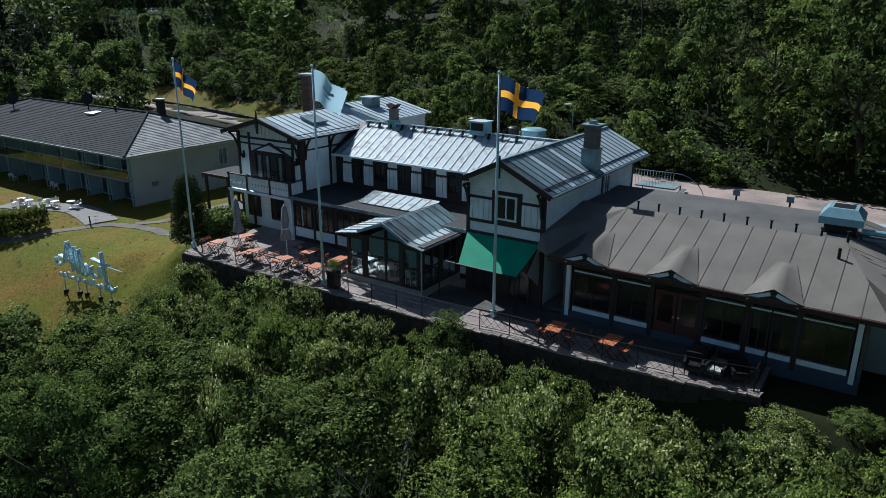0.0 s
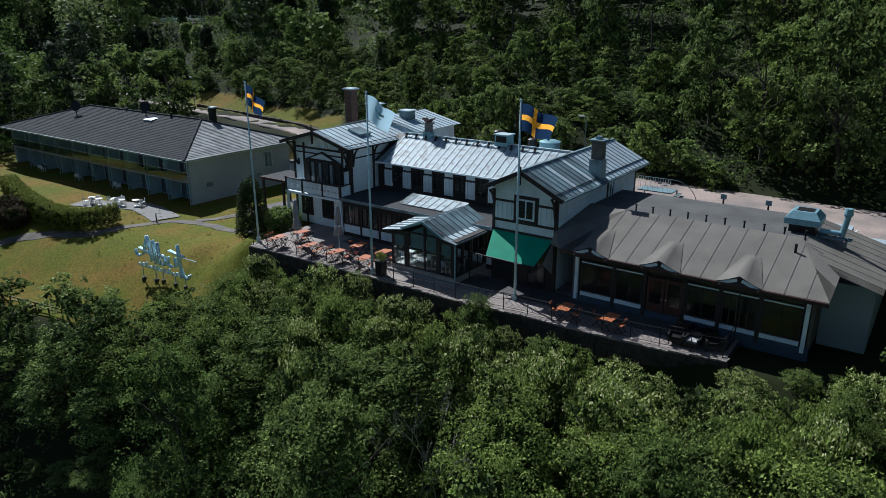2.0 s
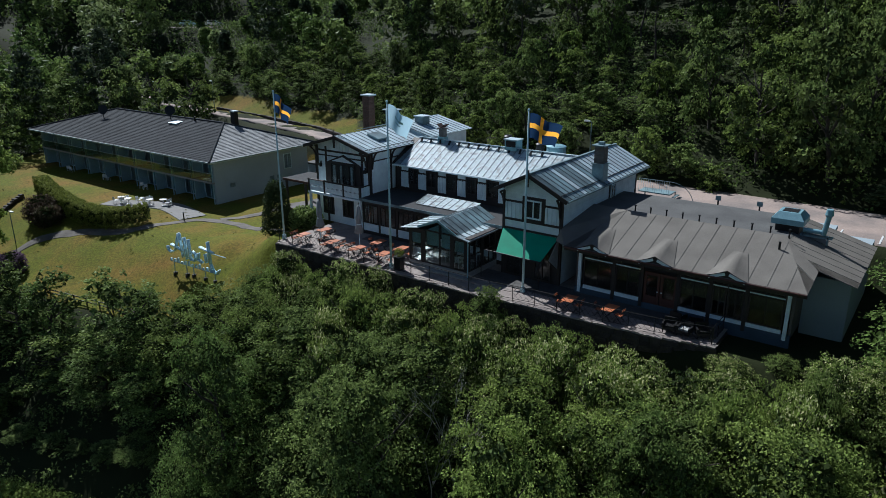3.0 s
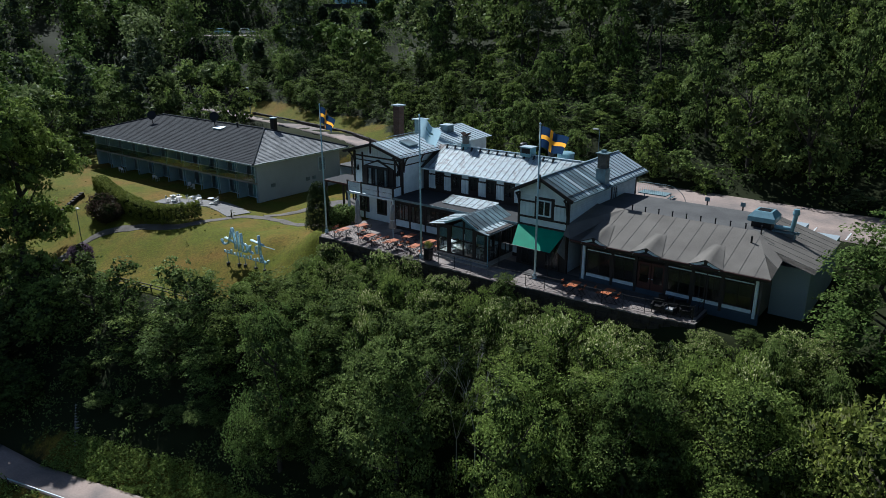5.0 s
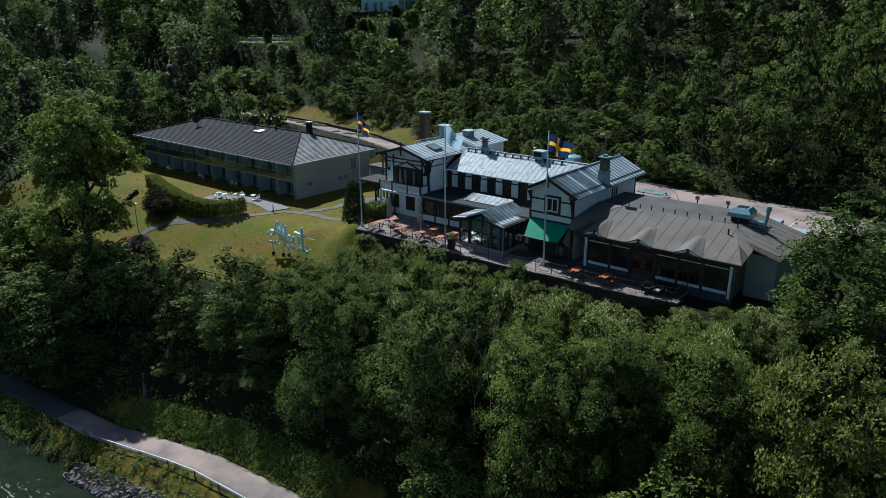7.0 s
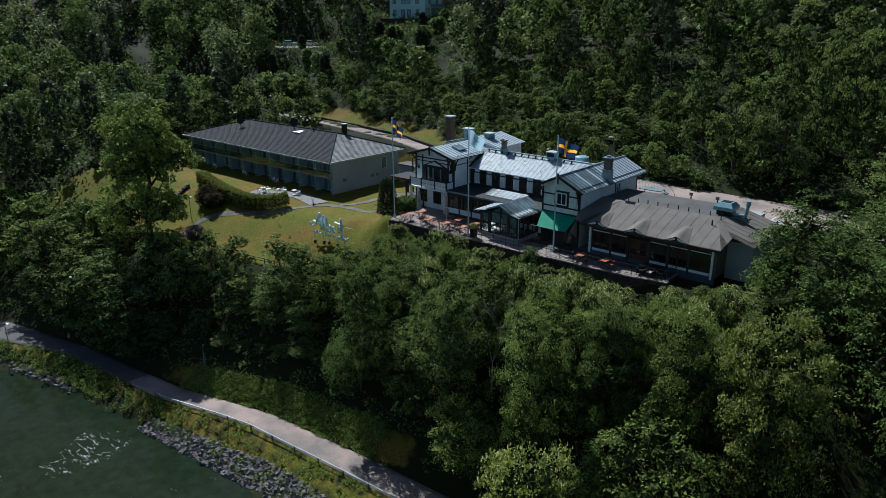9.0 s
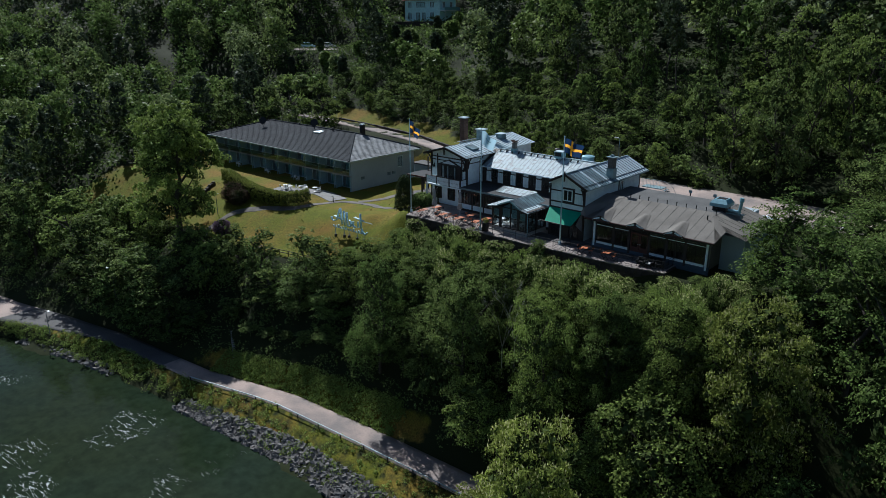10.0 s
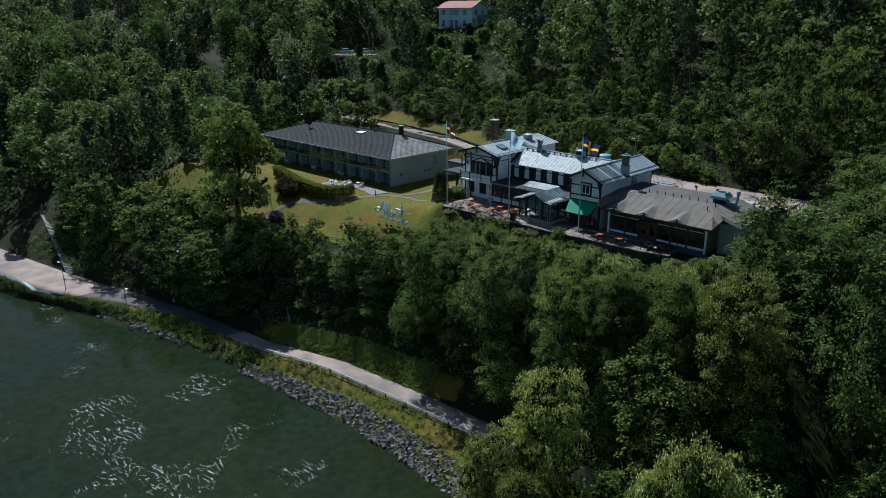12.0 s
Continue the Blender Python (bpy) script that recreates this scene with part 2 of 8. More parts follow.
def tube(bm, a, b, r0, r1=None, n=8, caps=True):
    a, b = Vector(a), Vector(b)
    r1 = r0 if r1 is None else r1
    d = (b - a).normalized()
    s = d.orthogonal().normalized()
    t = d.cross(s)
    rings = [[bm.verts.new(p + (s * math.cos(i * math.tau / n) + t * math.sin(i * math.tau / n)) * r) for i in range(n)] for p, r in ((a, r0), (b, r1))]
    for i in range(n):
        bm.faces.new((rings[0][i], rings[0][(i + 1) % n], rings[1][(i + 1) % n], rings[1][i]))
    if caps:
        bm.faces.new(rings[0][::-1])
        bm.faces.new(rings[1])
    return bm


def slab(bm, corners, thick):
    """A flat polygon made thick, downwards from its face."""
    pts = [Vector(p) for p in corners]
    nrm = (pts[1] - pts[0]).cross(pts[2] - pts[0]).normalized()
    if nrm.z < 0:
        pts.reverse()
        nrm = -nrm
    top = [bm.verts.new(p) for p in pts]
    low = [bm.verts.new(p - nrm * thick) for p in pts]
    k = len(pts)
    bm.faces.new(top)
    bm.faces.new(low[::-1])
    for i in range(k):
        bm.faces.new((top[i], low[i], low[(i + 1) % k], top[(i + 1) % k]))
    return bm


def prism(bm, outline, axis, a, b):
    """A polygon drawn in the plane across an axis, drawn out along it from a to b. outline: pairs in the other two axes."""
    def at(u, v, w):
        return {"x": (w, u, v), "y": (u, w, v), "z": (u, v, w)}[axis]
    r = [[bm.verts.new(at(u, v, w)) for u, v in outline] for w in (a, b)]
    k = len(outline)
    bm.faces.new(r[0])
    bm.faces.new(r[1][::-1])
    for i in range(k):
        bm.faces.new((r[0][i], r[1][i], r[1][(i + 1) % k], r[0][(i + 1) % k]))
    bmesh.ops.recalc_face_normals(bm, faces=bm.faces)
    return bm


def clip(poly, u, keep_above):
    out = []
    for i, p in enumerate(poly):
        q = poly[(i + 1) % len(poly)]
        a, b = (p[0] - u, q[0] - u) if keep_above else (u - p[0], u - q[0])
        if a >= 0:
            out.append(p)
        if (a > 0) != (b > 0) and abs(a - b) > 1e-9:
            f = a / (a - b)
            out.append((u, p[1] + (q[1] - p[1]) * f))
    return out


def sheet_roof(parent, corners, step, mats, name="roof_panel", rib=0.045, rib_mat=None, thick=0.03, label=""):
    """A roof slope of standing-seam panels: one object a panel, each with its seam. mats: a material, or a list that goes from panel to panel."""
    pts = [Vector(p) for p in corners]
    nrm = (pts[1] - pts[0]).cross(pts[2] - pts[0]).normalized()
    nrm = -nrm if nrm.z < 0 else nrm
    along = Vector((0, 0, 1)).cross(nrm).normalized()
    fall = nrm.cross(along).normalized()
    o = pts[0]
    flat = [((p - o).dot(along), (p - o).dot(fall)) for p in pts]
    lo, hi = min(p[0] for p in flat), max(p[0] for p in flat)
    n = max(1, round((hi - lo) / step))
    w = (hi - lo) / n
    for k in range(n):
        strip = clip(clip(flat, lo + k * w, True), lo + (k + 1) * w - 0.004, False)
        if len(strip) < 3:
            continue
        bm = bmesh.new()
        try:
            slab(bm, [o + along * a + fall * b + nrm * 0.002 * (k % 2) for a, b in strip], thick)
        except ValueError:
            bm.free()
            continue
        edge = [b for a, b in strip if abs(a - (lo + k * w)) < 1e-4]
        if rib and len(edge) >= 2 and max(edge) - min(edge) > 0.1:
            a = lo + k * w + rib * 0.5
            p, q = o + along * a + fall * min(edge) + nrm * rib * 0.5, o + along * a + fall * max(edge) + nrm * rib * 0.5
            first = len(bm.faces)
            beam(bm, p, q, rib * 0.8, rib, up=nrm)
            bm.faces.ensure_lookup_table()
            for f in bm.faces[first:]:
                f.material_index = 1
        mt = mats[k % len(mats)] if isinstance(mats, (list, tuple)) else mats
        part(name, bm, [mt, rib_mat or SEAM], parent, label)


def window(parent, centre, w, h, facing, bars=1, cross=0, frame_mat=None, deep=0.10, glass=None, name="window", frame_w=0.08):
    """A window in a wall that faces -y ("s"), +x ("e") or -x ("w"): frame with bars, panes and the dim room behind."""
    cx, cy, cz = centre
    frame_mat = frame_mat or TIMBER
    def put(bm, u0, u1, d0, d1, z0, z1):
        if facing == "s":
            box(bm, cx + u0, cx + u1, cy - d1, cy - d0, cz + z0, cz + z1)
        elif facing == "e":
            box(bm, cx + d0, cx + d1, cy + u0, cy + u1, cz + z0, cz + z1)
        else:
            box(bm, cx - d1, cx - d0, cy + u0, cy + u1, cz + z0, cz + z1)
    def at(u, d, z):
        return (cx + u, cy - d, cz + z) if facing == "s" else (cx + d, cy + u, cz + z) if facing == "e" else (cx - d, cy + u, cz + z)
    f = frame_w
    bm = bmesh.new()
    rings = []
    for side, low, high in ((w / 2, 0, h), (w / 2 - f, f, h - f)):
        for d in (deep, -0.02):
            rings.append([bm.verts.new(at(u, d, z)) for u, z in ((-side, low), (side, low), (side, high), (-side, high))])
    for a, b in ((0, 2), (2, 3), (3, 1), (1, 0)):
        for k in range(4):
            bm.faces.new((rings[a][k], rings[a][(k + 1) % 4], rings[b][(k + 1) % 4], rings[b][k]))
    bmesh.ops.recalc_face_normals(bm, faces=bm.faces)
    win = part(name, bm, frame_mat, parent)
    for k in range(bars):
        u = -w / 2 + (k + 1) * w / (bars + 1)
        bm = bmesh.new()
        put(bm, u - f * 0.35, u + f * 0.35, 0.0, deep * 0.8, f, h - f)
        part("glazing_bar", bm, frame_mat, win)
    for k in range(cross):
        z = (k + 1) * h / (cross + 1)
        bm = bmesh.new()
        put(bm, -w / 2 + f, w / 2 - f, 0.0, deep * 0.7, z - f * 0.3, z + f * 0.3)
        part("glazing_bar", bm, frame_mat, win)
    for k in range(bars + 1):
        u0 = -w / 2 + f + k * (w - 2 * f) / (bars + 1)
        bm = bmesh.new()
        put(bm, u0 + 0.02, u0 + (w - 2 * f) / (bars + 1) - 0.02, 0.03, 0.045, f, h - f)
        pane = part("pane", bm, glass or GLASS, win)
        pane.visible_shadow = False
    return win


# ---------------------------------------------------------------- the ground
def ease(a, b, v):
    t = np.clip((v - a) / (b - a), 0, 1)
    return t * t * (3 - 2 * t)


def line(v, *pairs):
    return np.interp(v, [p[0] for p in pairs], [p[1] for p in pairs])


def road_y(x):
    return line(x, (-200, -26), (-127, -14.8), (-104, -10.6), (-95, -8.3), (-84, -4.2), (-71, -0.2), (-52, 2.2), (-39, 5.8), (-24, 7.3), (0, 9), (40, 12), (120, 18))


def road_half(x):
    return line(x, (-127, 3.9), (-100, 3.8), (-90, 3.0), (-80, 2.0), (-74, 1.5), (-60, 1.35), (-24, 1.6), (120, 1.6))


def shore_y(x):
    return line(x, (-200, -32), (-110, -17.2), (-86, -9.2), (-68, -4.6), (-47.5, -1.9), (-31, 0.1), (-20, 0), (-10, -0.8), (4, -4), (15, -12), (30, -20), (60, -28), (200, -30))


WATER = -20.5


def back_y(x):
    return line(x, (-200, 74), (-140, 71), (-117, 67.8), (-90, 66.6), (-75, 64.2), (-65, 60.8), (-55, 56), (-45, 52.8), (-30, 50.9), (0, 49.9), (60, 48))


def back_z(x):
    return line(x, (-200, 9), (-140, 3.5), (-117, 2), (-90, 1.2), (-60, 0.8), (-45, 1.7), (-30, 2.4), (60, 2.4))


def back_half(x):
    return line(x, (-90, 1.5), (-62, 1.6), (-40, 3.6), (-20, 4.6))



def ground_z(x, y):
    """Height of the land: river bed, bank, road, wooded slope, lawn and terrace plateau, back road, hill."""
    x, y = np.asarray(x, float), np.asarray(y, float)
    rc, rh, sh = road_y(x), road_half(x), shore_y(x)
    edge_y = line(x, (-200, 14), (-125, 9), (-105, 15), (-92, 18), (-62, 18.2), (-48, 20.3), (-42, 24.6), (-39, 26.3), (3, 26.3), (12, 27), (30, 30), (120, 40))
    edge_z = line(x, (-200, -6), (-110, -9), (-62, -8.2), (-48, -7.6), (-42, -4.5), (-39, -2.6), (3, -2.6), (12, -1.6), (30, 0), (120, 4))
    top_z = line(x, (-200, -2), (-100, -4.3), (-66, -4.2), (-54, -3.6), (-45, -2.2), (-41, -0.35), (3, -0.35), (12, 0.4), (120, 6))
    rise = line(x, (-60, 13.0), (-46, 9.0), (-40, 1.6), (4, 1.6), (14, 10), (120, 12))
    z = np.full(np.broadcast(x, y).shape, -24.0)
    z = z + 3.5 * ease(0, 1, (y - (sh - 7)) / 7)
    bank = np.clip((y - sh) / np.maximum(rc - rh - 0.5 - sh, 0.5), 0, 1)
    z = np.where(y > sh, WATER + bank * (WATER * 0 - 18.72 - WATER), z)
    up = np.clip((y - (rc + rh + 0.4)) / np.maximum(edge_y - rc - rh - 0.4, 1), 0, 1)
    z = np.where(y > rc + rh + 0.4, -18.72 + (edge_z + 18.72) * up ** 0.9, z)
    z = np.where(y > edge_y, edge_z + (top_z - edge_z) * ease(0, 1, (y - edge_y) / rise) ** 0.85, z)
    # behind the houses: the back road and the hill above it
    by, bz, bh = back_y(x), back_z(x), back_half(x)
    south = line(x, (-60, 57.2), (-52, 47), (-42, 42.6))
    z = np.where((y > south) & (y > edge_y + rise), z + (bz - z) * ease(0, 1, (y - south) / np.maximum(by - bh - south, 0.8)), z)
    d = np.clip(y - by - bh - 0.5, 0, None)
    z = z + 30 * (1 - np.exp(-d / 60)) + 0.05 * np.minimum(d, 400)
    pad = 1 - ease(10, 22, np.hypot(x + 148, (y - 99) * 1.2))
    z = z + (15.2 - z) * pad
    z = z + 0.16 * np.clip(-158 - x, 0, 260) * ease(4, 40, y - rc - rh)
    z = z + 0.12 * np.clip(x - 20, 0, 60) * ease(15, 40, y)
    return z


def lawn_amount(x, y):
    edge_y = line(x, (-200, 14), (-125, 9), (-105, 15), (-92, 18), (-62, 18.2), (-48, 20.3), (-42, 24.6), (-39, 26.3), (3, 26.3), (120, 40))
    rc, rh = road_y(x), road_half(x)
    main = ease(-122, -112, x) * (1 - ease(-37.5, -36, x)) * ease(-1.0, 0.4, y - edge_y) * (1 - ease(58, 60, y))
    over = y - back_y(x) - back_half(x)
    behind = ease(-112, -106, x) * (1 - ease(-54, -48, x)) * ease(0, 0.4, over) * (1 - ease(3.2, 4.4, over))
    verge = ease(-60, -50, x) * (1 - ease(-22, -18, x)) * ease(0, 0.4, y - rc - rh) * (1 - ease(2.0, 3.2, y - rc - rh))
    shore = (1 - ease(0, 0.4, y - rc + rh)) * ease(0.8, 1.8, y - shore_y(x)) * (1 - ease(-4, 2, x))
    return np.clip(main + behind + 0.8 * verge + 0.5 * shore, 0, 1)


def land_z(x, y):
    """The ground as it lies, with its unevenness."""
    wob = noise.noise(Vector((x * 0.12, y * 0.12, 0))) + 0.4 * noise.noise(Vector((x * 0.5, y * 0.5, 3)))
    calm = min(1, max(0, (abs(y - float(road_y(x))) - float(road_half(x)) - 0.3) / 1.5))
    calm *= 0 if -44 < x < 8 and 25.5 < y < 55 else 0.15 if -114 < x < -60 and 30 < y < 60 else 1
    return float(ground_z(x, y)) + wob * calm * (0.36 + 0.21 * (1 - float(lawn_amount(x, y))))


def spread(*runs):
    return np.unique(np.round(np.concatenate([np.arange(a, b, s) for a, b, s in runs]), 3))


def ground():
    xs = spread((-900, -200, 50), (-200, -116, 4), (-116, 20, 1.0), (20, 70, 3), (70, 720, 50))
    ys = spread((-900, -40, 60), (-40, -18, 2.5), (-18, 62, 0.8), (62, 160, 2.5), (160, 1100, 45))
    X, Y = np.meshgrid(xs, ys)
    Z = ground_z(X, Y)
    wob = np.array([noise.noise(Vector((a * 0.12, b * 0.12, 0))) + 0.4 * noise.noise(Vector((a * 0.5, b * 0.5, 3))) for a, b in zip(X.ravel(), Y.ravel())]).reshape(X.shape)
    rc, rh = road_y(X), road_half(X)
    calm = np.clip((np.abs(Y - rc) - rh - 0.3) / 1.5, 0, 1)
    calm = calm * np.where((X > -44) & (X < 8) & (Y > 25.5) & (Y < 55), 0, 1) * np.where((X > -114) & (X < -60) & (Y > 30) & (Y < 60), 0.15, 1)
    lawn = lawn_amount(X, Y)
    Z = Z + wob * calm * (0.36 + 0.21 * (1 - lawn))
    nx, ny = len(xs), len(ys)
    me = bpy.data.meshes.new("ground")
    idx = np.arange(nx * ny).reshape(ny, nx)
    quads = np.stack([idx[:-1, :-1], idx[:-1, 1:], idx[1:, 1:], idx[1:, :-1]], -1).reshape(-1, 4)
    me.from_pydata(np.stack([X, Y, Z], -1).reshape(-1, 3).tolist(), [], quads.tolist())
    at = me.attributes.new("lawn", "FLOAT", "POINT")
    at.data.foreach_set("value", lawn.ravel())
    me.polygons.foreach_set("use_smooth", np.ones(len(me.polygons), dtype=bool))
    ob = new("ground", me)
    m = material("grass_and_forest_floor", (0.112, 0.122, 0.012), 0.9, 0, 0.38, 0.19, 5.5, 1.0, 7, (0.185, 0.118, 0.024), 0.36)
    n, l = m.node_tree.nodes, m.node_tree.links
    b = n["Principled BSDF"]
    b.inputs["Specular IOR Level"].default_value = 0.1
    source = b.inputs["Base Color"].links[0].from_socket
    att = n.new("ShaderNodeAttribute")
    att.attribute_name = "lawn"
    rough, add, band, mixer = n.new("ShaderNodeTexNoise"), n.new("ShaderNodeMath"), n.new("ShaderNodeMapRange"), n.new("ShaderNodeMix")
    rough.inputs["Scale"].default_value, rough.inputs["Detail"].default_value = 0.9, 5
    geo = n.new("ShaderNodeNewGeometry")
    l.new(geo.outputs["Position"], rough.inputs["Vector"])
    add.operation = "ADD"
    l.new(att.outputs["Fac"], add.inputs[0]), l.new(rough.outputs[0], add.inputs[1])
    band.inputs[1].default_value, band.inputs[2].default_value = 0.85, 1.1
    l.new(add.outputs[0], band.inputs[0])
    # coarse dark tufts in the turf
    tuft, dark = n.new("ShaderNodeTexNoise"), n.new("ShaderNodeMix")
    tuft.inputs["Scale"].default_value, tuft.inputs["Detail"].default_value, tuft.inputs["Roughness"].default_value = 1.6, 6, 0.7
    l.new(geo.outputs["Position"], tuft.inputs["Vector"])
    part_dark = n.new("ShaderNodeMapRange")
    part_dark.inputs[1].default_value, part_dark.inputs[2].default_value, part_dark.inputs[4].default_value = 0.50, 0.72, 0.6
    l.new(tuft.outputs[0], part_dark.inputs[0])
    dark.data_type = "RGBA"
    dark.inputs[7].default_value = (0.055, 0.075, 0.014, 1)
    l.new(part_dark.outputs[0], dark.inputs[0]), l.new(source, dark.inputs[6])
    source = dark.outputs[2]
    mixer.data_type = "RGBA"
    mixer.inputs[6].default_value = (0.022, 0.028, 0.010, 1)
    l.new(band.outputs[0], mixer.inputs[0]), l.new(source, mixer.inputs[7])
    l.new(mixer.outputs[2], b.inputs["Base Color"])
    me.materials.append(m)
    tagged(ob, "mown lawn and dark wooded hillside falling to a river", "ground", kind="structure")


ground()


def ribbon(name, mat, xs, lo, hi, lift, label, crown=0.0):
    """A strip of paving that follows the land between two lines."""
    bm = bmesh.new()
    rows = []
    for x in xs:
        a, b = lo(x), hi(x)
        row = []
        for k in range(6):
            y = a + (b - a) * k / 5
            row.append(bm.verts.new((x, y, float(ground_z(x, y)) + lift)))
        row.insert(0, bm.verts.new((x, a - 0.05, row[0].co.z - 0.25)))
        row.append(bm.verts.new((x, b + 0.05, row[-1].co.z - 0.25)))
        rows.append(row)
    for r, s in zip(rows, rows[1:]):
        for k in range(len(r) - 1):
            bm.faces.new((r[k], s[k], s[k + 1], r[k + 1]))
    ob = part(name, bm, mat, None, smooth=True)
    return tagged(ob, label, "road", kind="structure")


for x_from, x_to, paving in ((-180, -91, DUSTY), (-91, -58, ASPHALT), (-58, 60, DUSTY)):
    ribbon("road_riverside", paving, np.linspace(x_from, x_to, round((x_to - x_from) / 1.5) + 1), lambda x: float(road_y(x) - road_half(x)), lambda x: float(road_y(x) + road_half(x)), 0.07, "narrow worn asphalt road beside the river" if paving is ASPHALT else "narrow dusty asphalt road beside the river")

ribbon("road_back", DUSTY, np.arange(-150, 62, 2.0), lambda x: float(back_y(x) - back_half(x)), lambda x: float(back_y(x) + back_half(x)), 0.06, "sunlit asphalt road and parking strip behind the houses")


def trail(name, mat, pts, half, lift, label):
    """A footpath along a bent line in the plan, laid on the land."""
    bm = bmesh.new()
    rows = []
    pts = [Vector(p) for p in pts]
    fine = []
    for k in range(len(pts) - 1):
        p0, p1, p2, p3 = pts[max(k - 1, 0)], pts[k], pts[k + 1], pts[min(k + 2, len(pts) - 1)]
        for j in range(8):
            t = j / 8
            fine.append(0.5 * (2 * p1 + (p2 - p0) * t + (2 * p0 - 5 * p1 + 4 * p2 - p3) * t * t + (3 * p1 - p0 - 3 * p2 + p3) * t ** 3))
    fine.append(pts[-1])
    for k, p in enumerate(fine):
        d = (fine[min(k + 1, len(fine) - 1)] - fine[max(k - 1, 0)]).normalized()
        s = Vector((-d.y, d.x))
        rows.append([bm.verts.new((q.x, q.y, land_z(q.x, q.y) + h)) for q, h in ((p - s * (half + 0.1), -0.2), (p - s * half, lift), (p, lift + 0.02), (p + s * half, lift), (p + s * (half + 0.1), -0.2))])
    for r, s in zip(rows, rows[1:]):
        for k in range(4):
            bm.faces.new((r[k], s[k], s[k + 1], r[k + 1]))
    return tagged(part(name, bm, mat, None), label, "path", kind="structure")


trail("footpath", PATH, [(-75.0, 16.5), (-77.5, 19.5), (-76.8, 23.5), (-73.1, 26.1), (-66.8, 28.2), (-63.6, 31.5), (-61.5, 34.6), (-57, 35.4), (-50.4, 34.6), (-45, 33.6)], 0.6, 0.04, "narrow worn asphalt footpath across the lawn")
trail("footpath", PATH, [(-59.4, 35.9), (-57.6, 39.5), (-56.8, 44.5), (-53.5, 48.5), (-47, 49.8)], 0.7, 0.05, "worn asphalt path up to the back of the tower")
trail("patio", PATIO, [(-78.5, 33.4), (-75.0, 34.6), (-71.0, 36.4), (-67.0, 36.0), (-63.0, 34.8)], 1.5, 0.08, "pale paved patio in front of the annex")


def water():
    m = material("river_water", (0.015, 0.0258, 0.0152), 0.06, 0, 0.25, 0.04, 1.0, 0, 6, (0.017, 0.024, 0.008), 0.4, spec=0.06)
    n, l = m.node_tree.nodes, m.node_tree.links
    b = n["Principled BSDF"]
    geo, relief, mul = n.new("ShaderNodeNewGeometry"), n.new("ShaderNodeBump"), n.new("ShaderNodeMapping")
    mul.inputs["Scale"].default_value = (0.45, 1.3, 1)
    mul.inputs["Rotation"].default_value = (0, 0, radians(-28))
    tex = n.new("ShaderNodeTexNoise")
    tex.inputs["Scale"].default_value, tex.inputs["Detail"].default_value, tex.inputs["Distortion"].default_value = 1.1, 6, 0.8
    l.new(geo.outputs["Position"], mul.inputs["Vector"]), l.new(mul.outputs[0], tex.inputs["Vector"])
    relief.inputs["Strength"].default_value, relief.inputs["Distance"].default_value = 0.22, 0.06
    l.new(tex.outputs[0], relief.inputs["Height"]), l.new(relief.outputs[0], b.inputs["Normal"])
    # sun glints painted white into the water: thin broken threads about one spot
    def noise_node(scale, detail, bend, vector):
        node = n.new("ShaderNodeTexNoise")
        node.inputs["Scale"].default_value, node.inputs["Detail"].default_value, node.inputs["Distortion"].default_value = scale, detail, bend
        l.new(vector, node.inputs["Vector"])
        return node.outputs[0]

    def between(value, low, high, to_low=0.0, to_high=1.0):
        node = n.new("ShaderNodeMapRange")
        for slot, number in zip((1, 2, 3, 4), (low, high, to_low, to_high)):
            node.inputs[slot].default_value = number
        l.new(value, node.inputs[0])
        return node.outputs[0]

    def sums(kind, a, b):
        node = n.new("ShaderNodeMath")
        node.operation = kind
        l.new(a, node.inputs[0])
        if isinstance(b, float):
            node.inputs[1].default_value = b
        else:
            l.new(b, node.inputs[1])
        return node.outputs[0]

    mixer, far = n.new("ShaderNodeMix"), n.new("ShaderNodeVectorMath")
    far.operation = "DISTANCE"
    far.inputs[1].default_value = (-43, -18, WATER)
    l.new(geo.outputs["Position"], far.inputs[0])
    glint_zone = between(far.outputs["Value"], 6.0, 26.0, 1.0, 0.0)
    patchy = between(sums("ADD", noise_node(0.11, 2, 0.5, geo.outputs["Position"]), sums("MULTIPLY", glint_zone, 0.22)), 0.62, 0.80)
    thread = between(sums("ABSOLUTE", sums("SUBTRACT", noise_node(0.5, 6, 2.4, mul.outputs[0]), 0.5), 0.0), 0.0, 0.017, 1.0, 0.0)
    broken = between(noise_node(1.7, 5, 0.6, mul.outputs[0]), 0.42, 0.58)
    fleck = between(noise_node(3.4, 2, 0.0, mul.outputs[0]), 0.75, 0.79)
    cut = between(sums("MULTIPLY", sums("MAXIMUM", sums("MULTIPLY", thread, broken), sums("MULTIPLY", fleck, 0.8)), patchy), 0.16, 0.42)
    mixer.data_type = "RGBA"
    mixer.inputs[7].default_value = (0.6, 0.64, 0.62, 1)
    source = b.inputs["Base Color"].links[0].from_socket
    l.new(source, mixer.inputs[6]), l.new(cut, mixer.inputs[0])
    l.new(mixer.outputs[2], b.inputs["Base Color"])
    bm = bmesh.new()
    v = [bm.verts.new(p) for p in ((-900, -900, WATER), (720, -900, WATER), (720, 60, WATER), (-900, 60, WATER))]
    bm.faces.new(v)
    tagged(part("water", bm, m), "dark green river with white glint streaks painted on it", "river", kind="structure")


water()


# ---------------------------------------------------------------- the restaurant
REST = thing("restaurant_building", (-26, 36, 0), "white panelled wooden restaurant with dark timber framing and metal roofs", "building")


